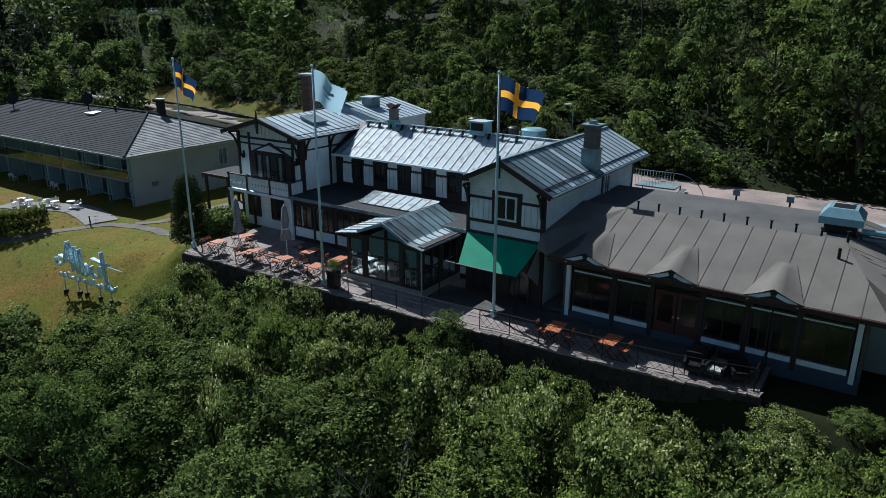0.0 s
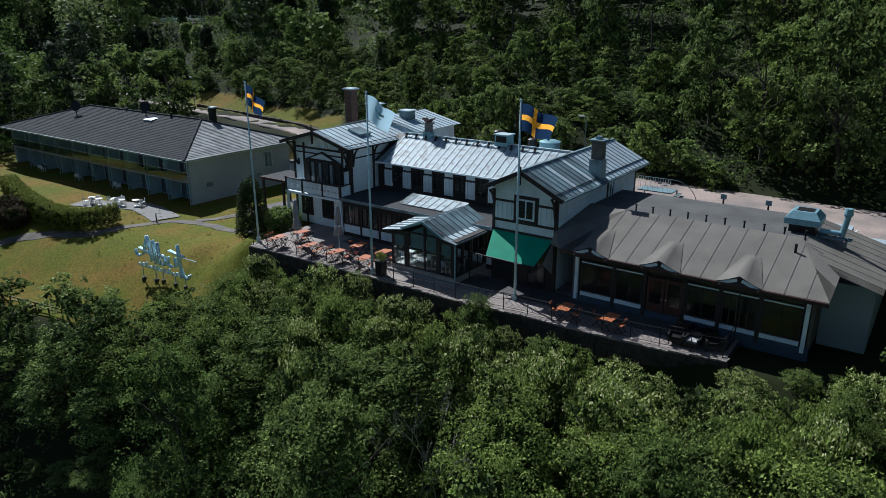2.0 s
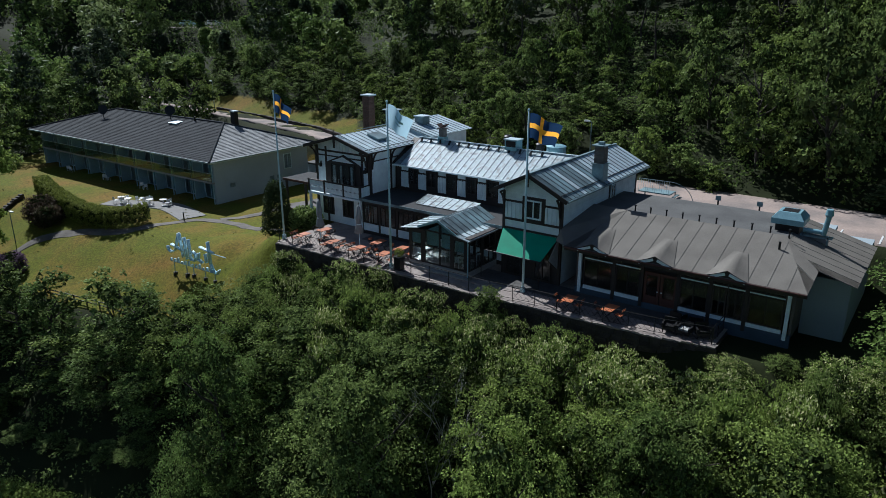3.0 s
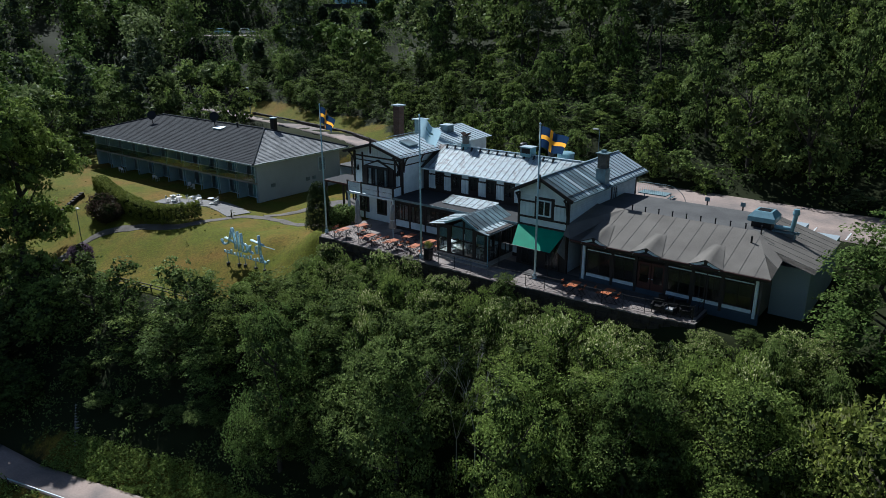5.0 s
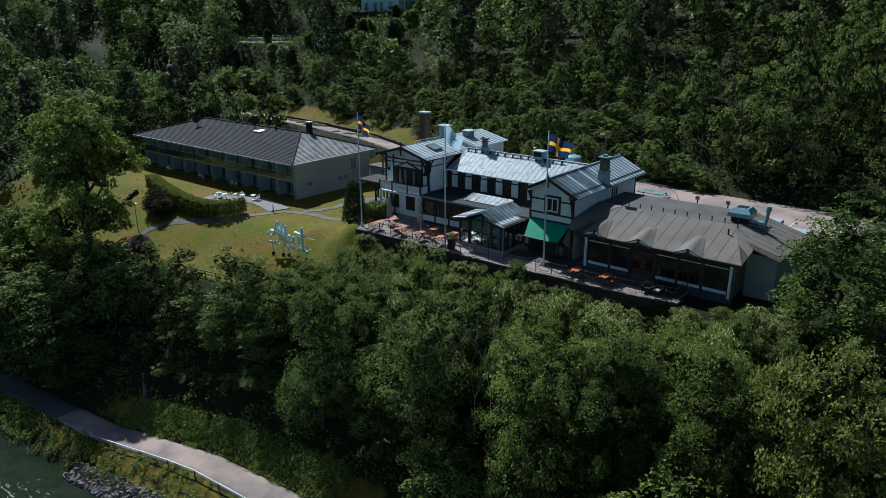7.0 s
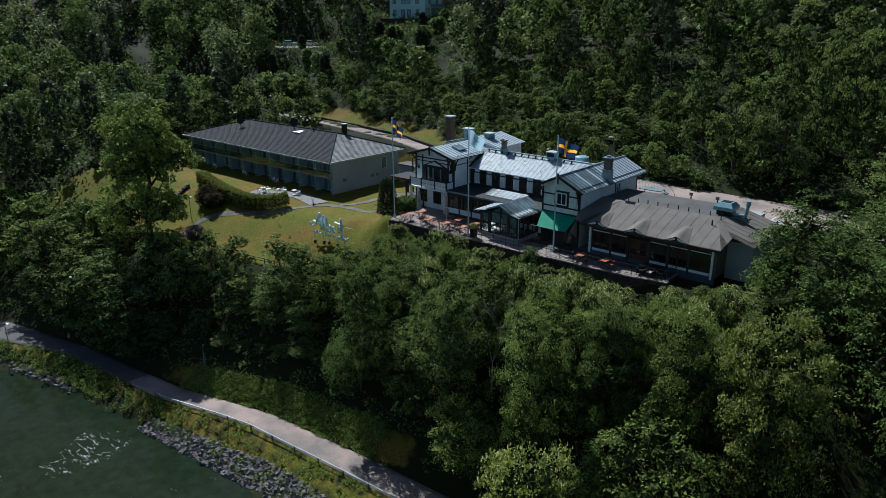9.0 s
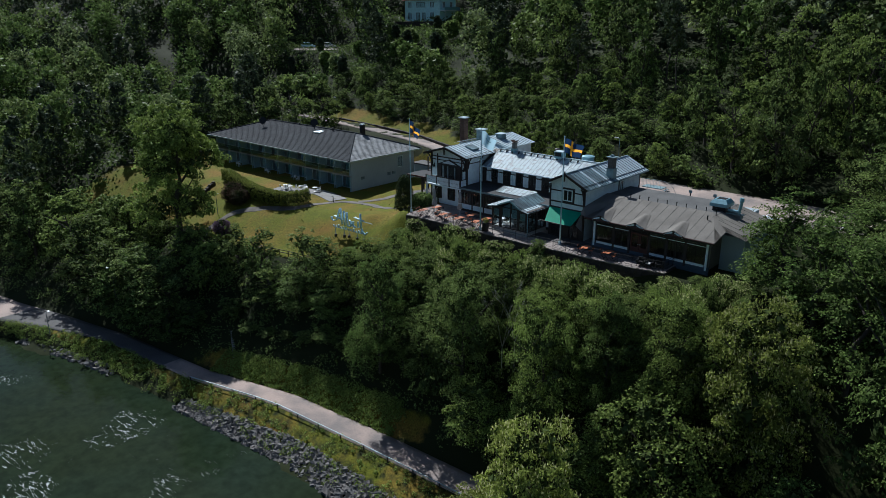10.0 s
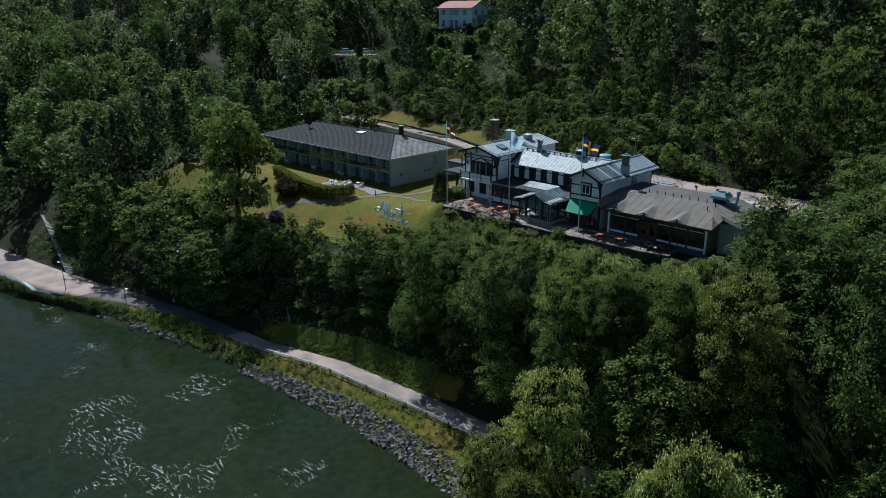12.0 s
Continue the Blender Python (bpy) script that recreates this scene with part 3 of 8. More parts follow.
def wall_box(parent, name, mat, x0, x1, y0, y1, z0, z1, label=""):
    return part(name, boxes((x0, x1, y0, y1, z0, z1)), mat, parent, label)


BOARDS = {}


def boarded_panel(parent, x0, x1, y, z0, z1, teeth=True, n=None):
    """White upright boards with toothed tops on a wall that faces -y, each a piece of its own."""
    n = n or max(3, round((x1 - x0) / 0.17))
    w = (x1 - x0) / n
    base = origin_of(parent)
    for k in range(n):
        key = (round(w, 3), round(z1 - z0, 3), teeth, k % 2)
        if key not in BOARDS:
            h, d, q = z1 - z0, 0.03 if k % 2 else 0.075, w - 0.02
            outline = [(0, 0), (q, 0), (q, h - 0.05), (q / 2, h + 0.05), (0, h - 0.05)] if teeth else [(0, 0), (q, 0), (q, h), (0, h)]
            bm = prism(bmesh.new(), outline, "y", -d, 0)
            me = bpy.data.meshes.new("board")
            bm.to_mesh(me)
            bm.free()
            me.materials.append(WHITE)
            BOARDS[key] = me
        ob = new("board", BOARDS[key])
        ob.parent = parent
        ob.location = Vector((x0 + k * w + 0.006, y, z0)) - base


def bracket(parent, a, b, w=0.1):
    """A curved eaves brace from a on the wall to b under the eaves."""
    bm = bmesh.new()
    a, b = Vector(a), Vector(b)
    corner = Vector((a.x, a.y, b.z))
    last = a
    for k in range(1, 6):
        t = k / 5
        p = a * (1 - t) ** 2 + (corner * 0.6 + (a + b) * 0.2) * 2 * t * (1 - t) + b * t * t
        beam(bm, last, p, w, w * 1.2)
        last = p
    beam(bm, a, corner, w, w)
    beam(bm, corner, b, w, w)
    return part("eaves_brace", bm, TIMBER, parent)


def wing():
    """The gabled cross wing with the awning."""
    x0, x1, y0, y1 = -19.45, -15.0, 31.0, 43.8
    cx, rz, ez = -17.2, 7.66, 6.22
    lx, rx, fy, by = -20.2, -14.25, 30.25, 44.4
    slope = (rz - ez) / (rx - cx)
    top = [(x0, 0), (x1, 0), (x1, rz - (x1 - cx) * slope - 0.12), (cx, rz - 0.12), (x0, rz - (cx - x0) * slope - 0.12)]
    part("wall", prism(bmesh.new(), top, "y", y0, y1), WHITE, REST)
    roof = part("roof", slab(slab(bmesh.new(), [(cx, fy + 0.05, rz - 0.05), (rx - 0.04, fy + 0.05, ez - 0.05), (rx - 0.04, by - 0.05, ez - 0.05), (cx, by - 0.05, rz - 0.05)], 0.1),
                [(cx, fy + 0.05, rz - 0.05), (lx + 0.04, fy + 0.05, ez - 0.05), (lx + 0.04, by - 0.05, ez - 0.05), (cx, by - 0.05, rz - 0.05)], 0.1), TIMBER, REST)
    mid = 36.2
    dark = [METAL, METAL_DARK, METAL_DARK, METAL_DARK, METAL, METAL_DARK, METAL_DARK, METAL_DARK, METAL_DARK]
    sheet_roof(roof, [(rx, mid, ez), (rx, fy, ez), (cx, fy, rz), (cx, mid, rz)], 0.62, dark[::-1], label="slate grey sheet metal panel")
    sheet_roof(roof, [(rx, mid + 0.01, ez + 0.01), (rx, by, ez + 0.01), (cx, by, rz + 0.01), (cx, mid + 0.01, rz + 0.01)], 0.62, METAL)
    sheet_roof(roof, [(lx, fy, ez), (lx, 36.2, ez), (cx, 38.3, rz), (cx, fy, rz)], 0.62, METAL)
    part("ridge_cap", beam(bmesh.new(), (cx, fy, rz + 0.02), (cx, by, rz + 0.02), 0.22, 0.07), METAL_DARK, roof)
    part("snow_rail", beam(bmesh.new(), (rx - 0.45, fy, ez + 0.27), (rx - 0.45, by, ez + 0.27), 0.04, 0.05), BLACK, roof)
    for sx, ex in ((lx, cx), (rx, cx)):
        part("barge_board", beam(bmesh.new(), (sx, fy - 0.02, ez - 0.13), (ex, fy - 0.02, rz - 0.13), 0.06, 0.26), TIMBER, roof)
    part("gutter", tube(bmesh.new(), (rx + 0.05, fy, ez - 0.08), (rx + 0.05, by, ez - 0.1), 0.07), METAL_DARK, roof)
    # framing
    for x in (x0, x1):
        part("corner_post", boxes((x - 0.1, x + 0.1, y0 - 0.06, y0 + 0.14, 0, ez - 0.1)), TIMBER, REST)
    f = y0 - 0.05
    for b in ((x0, x1, f, y0, 4.06, 4.22), (x0, x1, f, y0, 5.36, 5.5), (x0, x1, f, y0, 3.42, 3.55)):
        part("rail", boxes(b), TIMBER, REST)
    boarded_panel(REST, x0 + 0.12, -17.98, y0, 4.24, 5.34)
    boarded_panel(REST, -16.2, x1 - 0.12, y0, 4.24, 5.34)
    for k in range(8):     # cladding boards of the gable
        z = 5.52 + k * 0.2
        half = min((rz - 0.25 - z) / slope, 2.2)
        if half > 0.3:
            part("cladding_board", boxes((max(x0, cx - half), min(x1, cx + half), y0 - 0.025, y0, z, z + 0.185)), WHITE, REST)
    part("window_surround", boxes((-17.96, -16.2, f - 0.03, y0, 4.18, 5.92)), TIMBER, REST)
    window(REST, (-17.08, y0 - 0.07, 4.4), 1.25, 1.32, "s", 1, 0, WHITE, frame_w=0.1)
    part("barge_finial", boxes((cx - 0.07, cx + 0.07, fy - 0.08, fy + 0.02, rz - 0.9, rz + 0.25)), TIMBER, roof)
    bracket(REST, (x1 - 0.05, y0 - 0.1, 4.8), (x1 - 0.05, fy + 0.1, ez - 0.1))
    bracket(REST, (x0 + 0.05, y0 - 0.1, 4.9), (x0 + 0.05, fy + 0.1, ez - 0.1))
    # east side
    for k in range(9):
        z = 4.35 + k * 0.2
        part("cladding_board", boxes((x1, x1 + 0.025, y0 + 0.15, y1, z, z + 0.19)), WHITE, REST)
    part("post", boxes((x1, x1 + 0.06, y1 - 0.2, y1, 3.4, 6.15)), TIMBER, REST)
    part("window_surround", boxes((x1, x1 + 0.06, 38.5, 39.8, 4.3, 5.85)), TIMBER, REST)
    window(REST, (x1 + 0.04, 39.15, 4.5), 0.9, 1.2, "e", 1, 0, WHITE)
    part("entrance_front", boxes((x0 + 0.12, x1 - 0.12, y0 - 0.04, y0, 0, 3.4)), TIMBER, REST, "dark timber entrance front under the awning")
    for x in (-18.5, -16.2):
        window(REST, (x, y0 - 0.07, 0.15), 1.3, 2.2, "s", 1, 0, TIMBER)
    # awning
    awn = part("awning", slab(bmesh.new(), [(-19.45, 30.92, 3.4), (-15.1, 30.92, 3.4), (-15.5, 29.25, 2.1), (-18.95, 29.25, 2.14)], 0.03), AWNING, REST, "emerald green cloth awning")
    bm = bmesh.new()
    tube(bm, (-19.1, 29.25, 2.1), (-15.4, 29.25, 2.06), 0.05)
    for x in (-20.2, -15.6):
        tube(bm, (x, 29.3, 0), (x, 29.3, 2.1), 0.03)
    tube(bm, (-20.2, 29.3, 2.1), (-18.95, 29.25, 2.12), 0.03)
    part("awning_frame", bm, BLACK, awn)
    part("awning_valance", prism(bmesh.new(), [(30.9, 3.4), (30.9, 1.2), (29.6, 2.2)], "x", -15.08, -15.05), CLOTH_GREY, awn, "grey cloth side panel")
    # chimney
    ch = part("chimney", boxes((-15.35, -14.5, 36.1, 36.95, 6.4, 7.6), (-15.42, -14.43, 36.03, 37.02, 7.57, 7.65)), METAL_DARK, REST, "square brick chimney with a pale metal skirt")
    for k in range(12):
        z = 7.65 + k * 0.1
        part("brick_course", boxes((-15.28, -14.57, 36.17, 36.88, z, z + 0.088)), BRICK_GREY, ch)
    part("chimney_cap", boxes((-15.45, -14.4, 36.0, 37.05, 8.87, 8.95), (-15.1, -14.75, 36.35, 36.7, 8.95, 9.15)), METAL_DARK, ch)


def middle():
    """The long middle house with upper windows, behind a low flat-roofed dining veranda."""
    x0, x1, y0, y1 = -34.0, -17.0, 36.4, 41.8
    ez, rz, ey, ry = 5.5, 7.37, 35.75, 39.1
    part("wall", prism(bmesh.new(), [(y0, 0), (y1, 0), (y1, ez + 0.2), (ry, rz - 0.15), (y0, ez + 0.2)], "x", x0, x1), TIMBER, REST)
    roof = part("roof", slab(slab(bmesh.new(), [(x0, ey + 0.04, ez - 0.05), (x1, ey + 0.04, ez - 0.05), (x1, ry, rz - 0.05), (x0, ry, rz - 0.05)], 0.1),
                [(x0, 42.4, ez - 0.05), (x1, 42.4, ez - 0.05), (x1, ry, rz - 0.05), (x0, ry, rz - 0.05)], 0.1), TIMBER, REST)
    sheet_roof(roof, [(-33.6, ey, ez), (-19.3, ey, ez), (-17.2, ry, rz), (-33.2, ry, rz)], 0.60, METAL_WORN, label="weathered pale grey sheet metal panel")
    sheet_roof(roof, [(-33.4, 42.45, ez), (-16.8, 42.45, ez), (-16.8, ry + 0.01, rz), (-33.4, ry + 0.01, rz)], 0.60, METAL)
    part("ridge_cap", beam(bmesh.new(), (-33.4, ry, rz + 0.03), (-16.7, ry, rz + 0.03), 0.24, 0.07), METAL, roof)
    bm = beam(bmesh.new(), (-32.8, ry - 0.35, rz + 0.12), (-20.6, ry - 0.35, rz + 0.12), 0.10, 0.05)
    part("walkway_rail", bm, METAL, roof)
    for k in range(13):
        x = -32.8 + k * 1.0
        part("rail_bracket", beam(bmesh.new(), (x, ry - 0.3, rz + 0.1), (x, ry - 0.55, rz - 0.28), 0.12, 0.14), BLACK, roof)
    part("gutter", beam(bmesh.new(), (-33.7, ey - 0.06, ez - 0.06), (-19.2, ey - 0.06, ez - 0.06), 0.12, 0.12), WHITE, roof)
    # white panels between dark windows
    xs = [-32.9, -31.0, -28.9, -26.9, -24.9, -22.9, -20.9]
    for k, x in enumerate(xs):
        boarded_panel(REST, x - 0.42, x + 0.42, y0, 3.45, 4.75)
        part("wall_panel", boxes((x - 0.38, x + 0.38, y0 - 0.035, y0, 4.92, 5.32)), WHITE, REST)
        if k < len(xs) - 1:
            window(REST, ((x + xs[k + 1]) / 2, y0 - 0.02, 3.75), 1.02, 1.35, "s", 1, 0, TIMBER)
    for k, (x, w, h, d, m) in enumerate(((-23.65, 1.1, 0.75, 0.8, STEEL),)):
        v = part("roof_hatch", boxes((x - w / 2, x + w / 2, ry - 0.5, ry + 0.4, rz - 0.1, rz + h)), m, roof, "pale blue metal vent housing")
        part("cap", boxes((x - w / 2 - 0.08, x + w / 2 + 0.08, ry - 0.6, ry + 0.5, rz + h, rz + h + 0.06)), METAL, v)
        part("louvre", boxes((x - w / 2 + 0.1, x + w / 2 - 0.1, ry - 0.52, ry - 0.49, rz + 0.2, rz + h - 0.08)), BLACK, v)
    for x, y, z, r, h, m, n in ((-20.8, 41.0, 6.4, 0.78, 1.2, STEEL, "round_vent"), (-25.6, 41.4, 6.2, 0.33, 1.7, BLACK, "flue"), (-22.6, 41.6, 6.0, 0.35, 1.5, BLACK, "flue")):
        v = part(n, tube(bmesh.new(), (x, y, z), (x, y, z + h), r, n=20), m, roof)
        part("cap", tube(bmesh.new(), (x, y, z + h), (x, y, z + h + 0.1), r + 0.05, r * 0.7, n=20), m, v)
    ch = part("chimney", boxes((-31.1, -30.4, 38.7, 39.3, 6.9, 7.7), ), STEEL, roof)
    part("chimney_pot", boxes((-31.0, -30.5, 38.76, 39.24, 7.7, 8.35), (-31.1, -30.4, 38.66, 39.34, 8.35, 8.45)), MORTAR, ch)
    for s in (-1, 1):
        part("chimney_cap", slab(bmesh.new(), [(-30.75 + s * 0.02, 38.66, 8.5), (-30.75 + s * 0.4, 38.66, 8.8), (-30.75 + s * 0.4, 39.34, 8.8), (-30.75 + s * 0.02, 39.34, 8.5)], 0.05), BRICK, ch)


def veranda():
    """The low dining veranda with a flat dark roof between the tower and the conservatory."""
    x0, x1, y0, y1 = -34.3, -19.0, 32.3, 36.4
    roof = part("veranda_roof", boxes((x0, x1, y0 - 0.35, y1, 2.95, 3.12)), FELT_DARK, REST, "flat black felt roof")
    part("edge_trim", boxes((x0, x1, y0 - 0.39, y0 - 0.35, 2.93, 3.14)), METAL_DARK, roof)
    part("veranda_wall", boxes((x0, x1, y0, y0 + 0.12, 0, 0.3), (x0, x1, y0, y0 + 0.12, 2.6, 2.95)), TIMBER, REST)
    for k in range(9):
        x = x0 + k * (x1 - x0) / 8
        part("post", boxes((x - 0.09, x + 0.09, y0 - 0.03, y0 + 0.15, 0, 2.95)), TIMBER, REST)
        if k < 8:
            a, b = x + 0.12, x + (x1 - x0) / 8 - 0.12
            part("wall_panel", boxes((a, b, y0 - 0.02, y0 + 0.05, 0.32, 0.95)), WHITE, REST)
            window(REST, ((a + b) / 2, y0 + 0.02, 1.0), b - a, 1.6, "s", 2, 0, TIMBER)
    part("back_room", boxes((x0 + 0.2, x1 - 0.2, y0 + 2.6, y0 + 2.7, 0, 2.9)), DIM, REST)


def tower():
    """The tower house with its gable, balcony and carved braces."""
    x0, x1, y0, y1 = -40.6, -34.2, 33.3, 46.0
    cx, rz, ez = -37.25, 8.0, 6.93
    lx, rx, fy, by = -41.1, -33.45, 32.3, 40.2
    slope = (rz - ez) / (rx - cx)
    part("wall", prism(bmesh.new(), [(x0, 0), (x1, 0), (x1, rz - (x1 - cx) * slope - 0.12), (cx, rz - 0.12), (x0, rz - (cx - x0) * slope - 0.12)], "y", y0, y1), WHITE, REST)
    roof = part("roof", slab(slab(bmesh.new(), [(cx, fy + 0.05, rz - 0.05), (rx - 0.04, fy + 0.05, ez - 0.05), (rx - 0.04, by, ez - 0.05), (cx, by, rz - 0.05)], 0.12),
                [(cx, fy + 0.05, rz - 0.05), (lx + 0.04, fy + 0.05, ez - 0.05), (lx + 0.04, by, ez - 0.05), (cx, by, rz - 0.05)], 0.12), TIMBER, REST)
    sheet_roof(roof, [(rx, by, ez), (rx, fy, ez), (cx, fy, rz), (cx, by, rz)], 0.62, METAL)
    sheet_roof(roof, [(lx, fy, ez), (lx, by, ez), (cx, by, rz), (cx, fy, rz)], 0.62, METAL)
    # rear block
    sheet_roof(roof, [(-33.1, 47.0, 7.25), (-33.1, 40.3, 7.25), (cx, 40.3, 8.25), (cx, 47.0, 8.25)], 0.62, METAL)
    sheet_roof(roof, [(-42.6, 40.3, 7.0), (-42.6, 47.0, 7.0), (cx, 47.0, 8.25), (cx, 40.3, 8.25)], 0.62, METAL)
    part("rear_wall", prism(bmesh.new(), [(-42, 0), (-33.5, 0), (-33.5, 7.15), (cx, 8.1), (-42, 6.95)], "y", 40.6, 46.5), WHITE, REST)
    for sx in (lx, rx):
        part("barge_board", beam(bmesh.new(), (sx, fy - 0.02, ez - 0.12), (cx, fy - 0.02, rz - 0.12), 0.06, 0.26), TIMBER, roof)
    part("finial", prism(bmesh.new(), [(cx - 0.06, rz - 1.0), (cx + 0.06, rz - 1.0), (cx + 0.12, rz - 0.2), (cx + 0.05, rz + 0.1), (cx, rz + 0.55), (cx - 0.05, rz + 0.1), (cx - 0.12, rz - 0.2)], "y", fy - 0.1, fy), TIMBER, roof)
    part("snow_rail", beam(bmesh.new(), (rx - 0.3, fy, ez + 0.2), (rx - 0.3, by, ez + 0.2), 0.04, 0.05), BLACK, roof)
    # front framing
    f = y0 - 0.06
    for x in (x0 + 0.08, x1 - 0.08, -39.35, -35.05):
        part("post", boxes((x - 0.1, x + 0.1, f, y0, 0, 6.8)), TIMBER, REST)
    for b in ((x0, x1, f - 0.004, y0, 6.35, 6.5), (x0, x1, f - 0.004, y0, 5.95, 6.05), (x0, x1, f - 0.004, y0, 2.5, 2.75)):
        part("rail", boxes(b), TIMBER, REST)
    boarded_panel(REST, -38.8, -35.7, y0, 6.52, 7.35, False)
    part("window_surround", prism(bmesh.new(), [(-39.25, 3.0), (-35.15, 3.0), (-35.15, 5.45), (-37.2, 6.25), (-39.25, 5.45)], "y", f - 0.1, y0), TIMBER, REST)
    part("gable_panel", prism(bmesh.new(), [(-38.5, 5.62), (-35.9, 5.62), (-37.2, 6.08)], "y", f - 0.13, f - 0.1), WHITE, REST)
    window(REST, (-37.2, f - 0.1, 3.3), 2.9, 2.2, "s", 3, 0, TIMBER)
    for a, b in ((-38.4, -38.1), (-37.55, -37.3), (-36.3, -36.05)):
        part("curtain", boxes((a, b, f - 0.115, f - 0.105, 3.45, 5.3)), CURTAIN, REST)
    for x in (x0 + 0.25, x1 - 0.25):
        bracket(REST, (x, y0 - 0.05, 5.0), (x, fy + 0.05, ez - 0.1))
    for x, s in ((x1, 1),):
        for y in (33.6, 36.0, 38.5):
            bracket(REST, (x + 0.02, y, 5.3), (rx - 0.1, y, ez - 0.1))
    for y in (33.4, 36.0):
        part("post", boxes((x1, x1 + 0.07, y - 0.09, y + 0.09, 3.1, 6.8)), TIMBER, REST)
    for b in ((x1, x1 + 0.06, y0, 38, 5.9, 6.0), (x1, x1 + 0.06, y0, 38, 3.0, 3.2)):
        part("rail", boxes(b), TIMBER, REST)
    # wall lamps
    for x in (-39.92, -34.62):
        part("wall_lantern", boxes((x - 0.09, x + 0.09, f - 0.2, f - 0.02, 4.95, 5.25), (x - 0.03, x + 0.03, f - 0.12, f, 5.25, 5.45)), BLACK, REST)
    # balcony
    bal = part("balcony", boxes((x0 + 0.1, x1 - 0.02, 32.0, y0, 2.72, 2.9)), WHITE, REST, "white balcony with a cut-out board railing")
    rail = 3.95
    for x in (x0 + 0.2, -38.5, -36.2, x1 - 0.1):
        part("baluster_post", boxes((x - 0.08, x + 0.08, 32.02, 32.18, 2.9, rail + 0.12)), TIMBER, bal)
    part("handrail", boxes((x0 + 0.1, x1, 31.98, 32.14, rail, rail + 0.07), (x1 - 0.14, x1, 32.14, y0, rail, rail + 0.07)), TIMBER, bal)
    n = 40
    for k in range(n):
        x = x0 + 0.2 + (x1 - x0 - 0.3) * (k + 0.5) / n
        part("baluster_board", prism(bmesh.new(), [(x - 0.07, 2.98), (x + 0.07, 2.98), (x + 0.07, 3.3), (x + 0.035, 3.42), (x + 0.07, 3.54), (x + 0.07, 3.9), (x - 0.07, 3.9), (x - 0.07, 3.54), (x - 0.035, 3.42), (x - 0.07, 3.3)], "y", 32.06, 32.09), WHITE, bal)
    for k in range(8):
        y = 32.15 + k * 0.14
        part("baluster_board", boxes((x1 - 0.08, x1 - 0.05, y, y + 0.12, 2.98, 3.9)), WHITE, bal)
    for x in (x0 + 0.25, x1 - 0.12):
        part("balcony_post", boxes((x - 0.09, x + 0.09, 32.05, 32.23, 0, 2.75)), WHITE, bal)
    # ground floor
    for cxx in (-39.3, -36.9):
        part("window_surround", boxes((cxx - 0.65, cxx + 0.65, f - 0.02, y0, 0.7, 2.45)), TIMBER, REST)
        window(REST, (cxx, f - 0.03, 0.85), 1.05, 1.45, "s", 1, 0, TIMBER)
    part("door_surround", boxes((-35.6, -34.6, f - 0.02, y0, 0, 2.45)), TIMBER, REST)
    # chimneys and hatches
    ch = part("chimney", boxes((-45.30, -44.50, 44.65, 45.45, 5.5, 9.7)), MORTAR, REST, "tall brick chimney with a pale coping")
    for k in range(38):
        z = 6.0 + k * 0.1
        part("brick_course", boxes((-45.34, -44.46, 44.61, 45.49, z, z + 0.085)), BRICK, ch)
    part("chimney_cap", boxes((-45.5, -44.3, 44.45, 45.65, 9.8, 9.95)), METAL, ch)
    v = part("vent_box", boxes((-36.6, -35.6, 42.4, 43.4, 7.8, 8.6)), METAL_DARK, roof)
    part("cap", boxes((-36.7, -35.5, 42.3, 43.5, 8.6, 8.68)), METAL, v)
    v = part("chimney", boxes((-38.6, -37.6, 40.5, 41.3, 7.8, 9.2)), METAL_DARK, roof)
    part("cap", boxes((-38.8, -37.4, 40.3, 41.5, 9.25, 9.33)), METAL, v)
    part("skylight", slab(bmesh.new(), [(-36.2, 35.3, 7.95), (-34.9, 35.3, 7.58), (-34.9, 36.7, 7.58), (-36.2, 36.7, 7.95)], 0.15), METAL_DARK, roof)


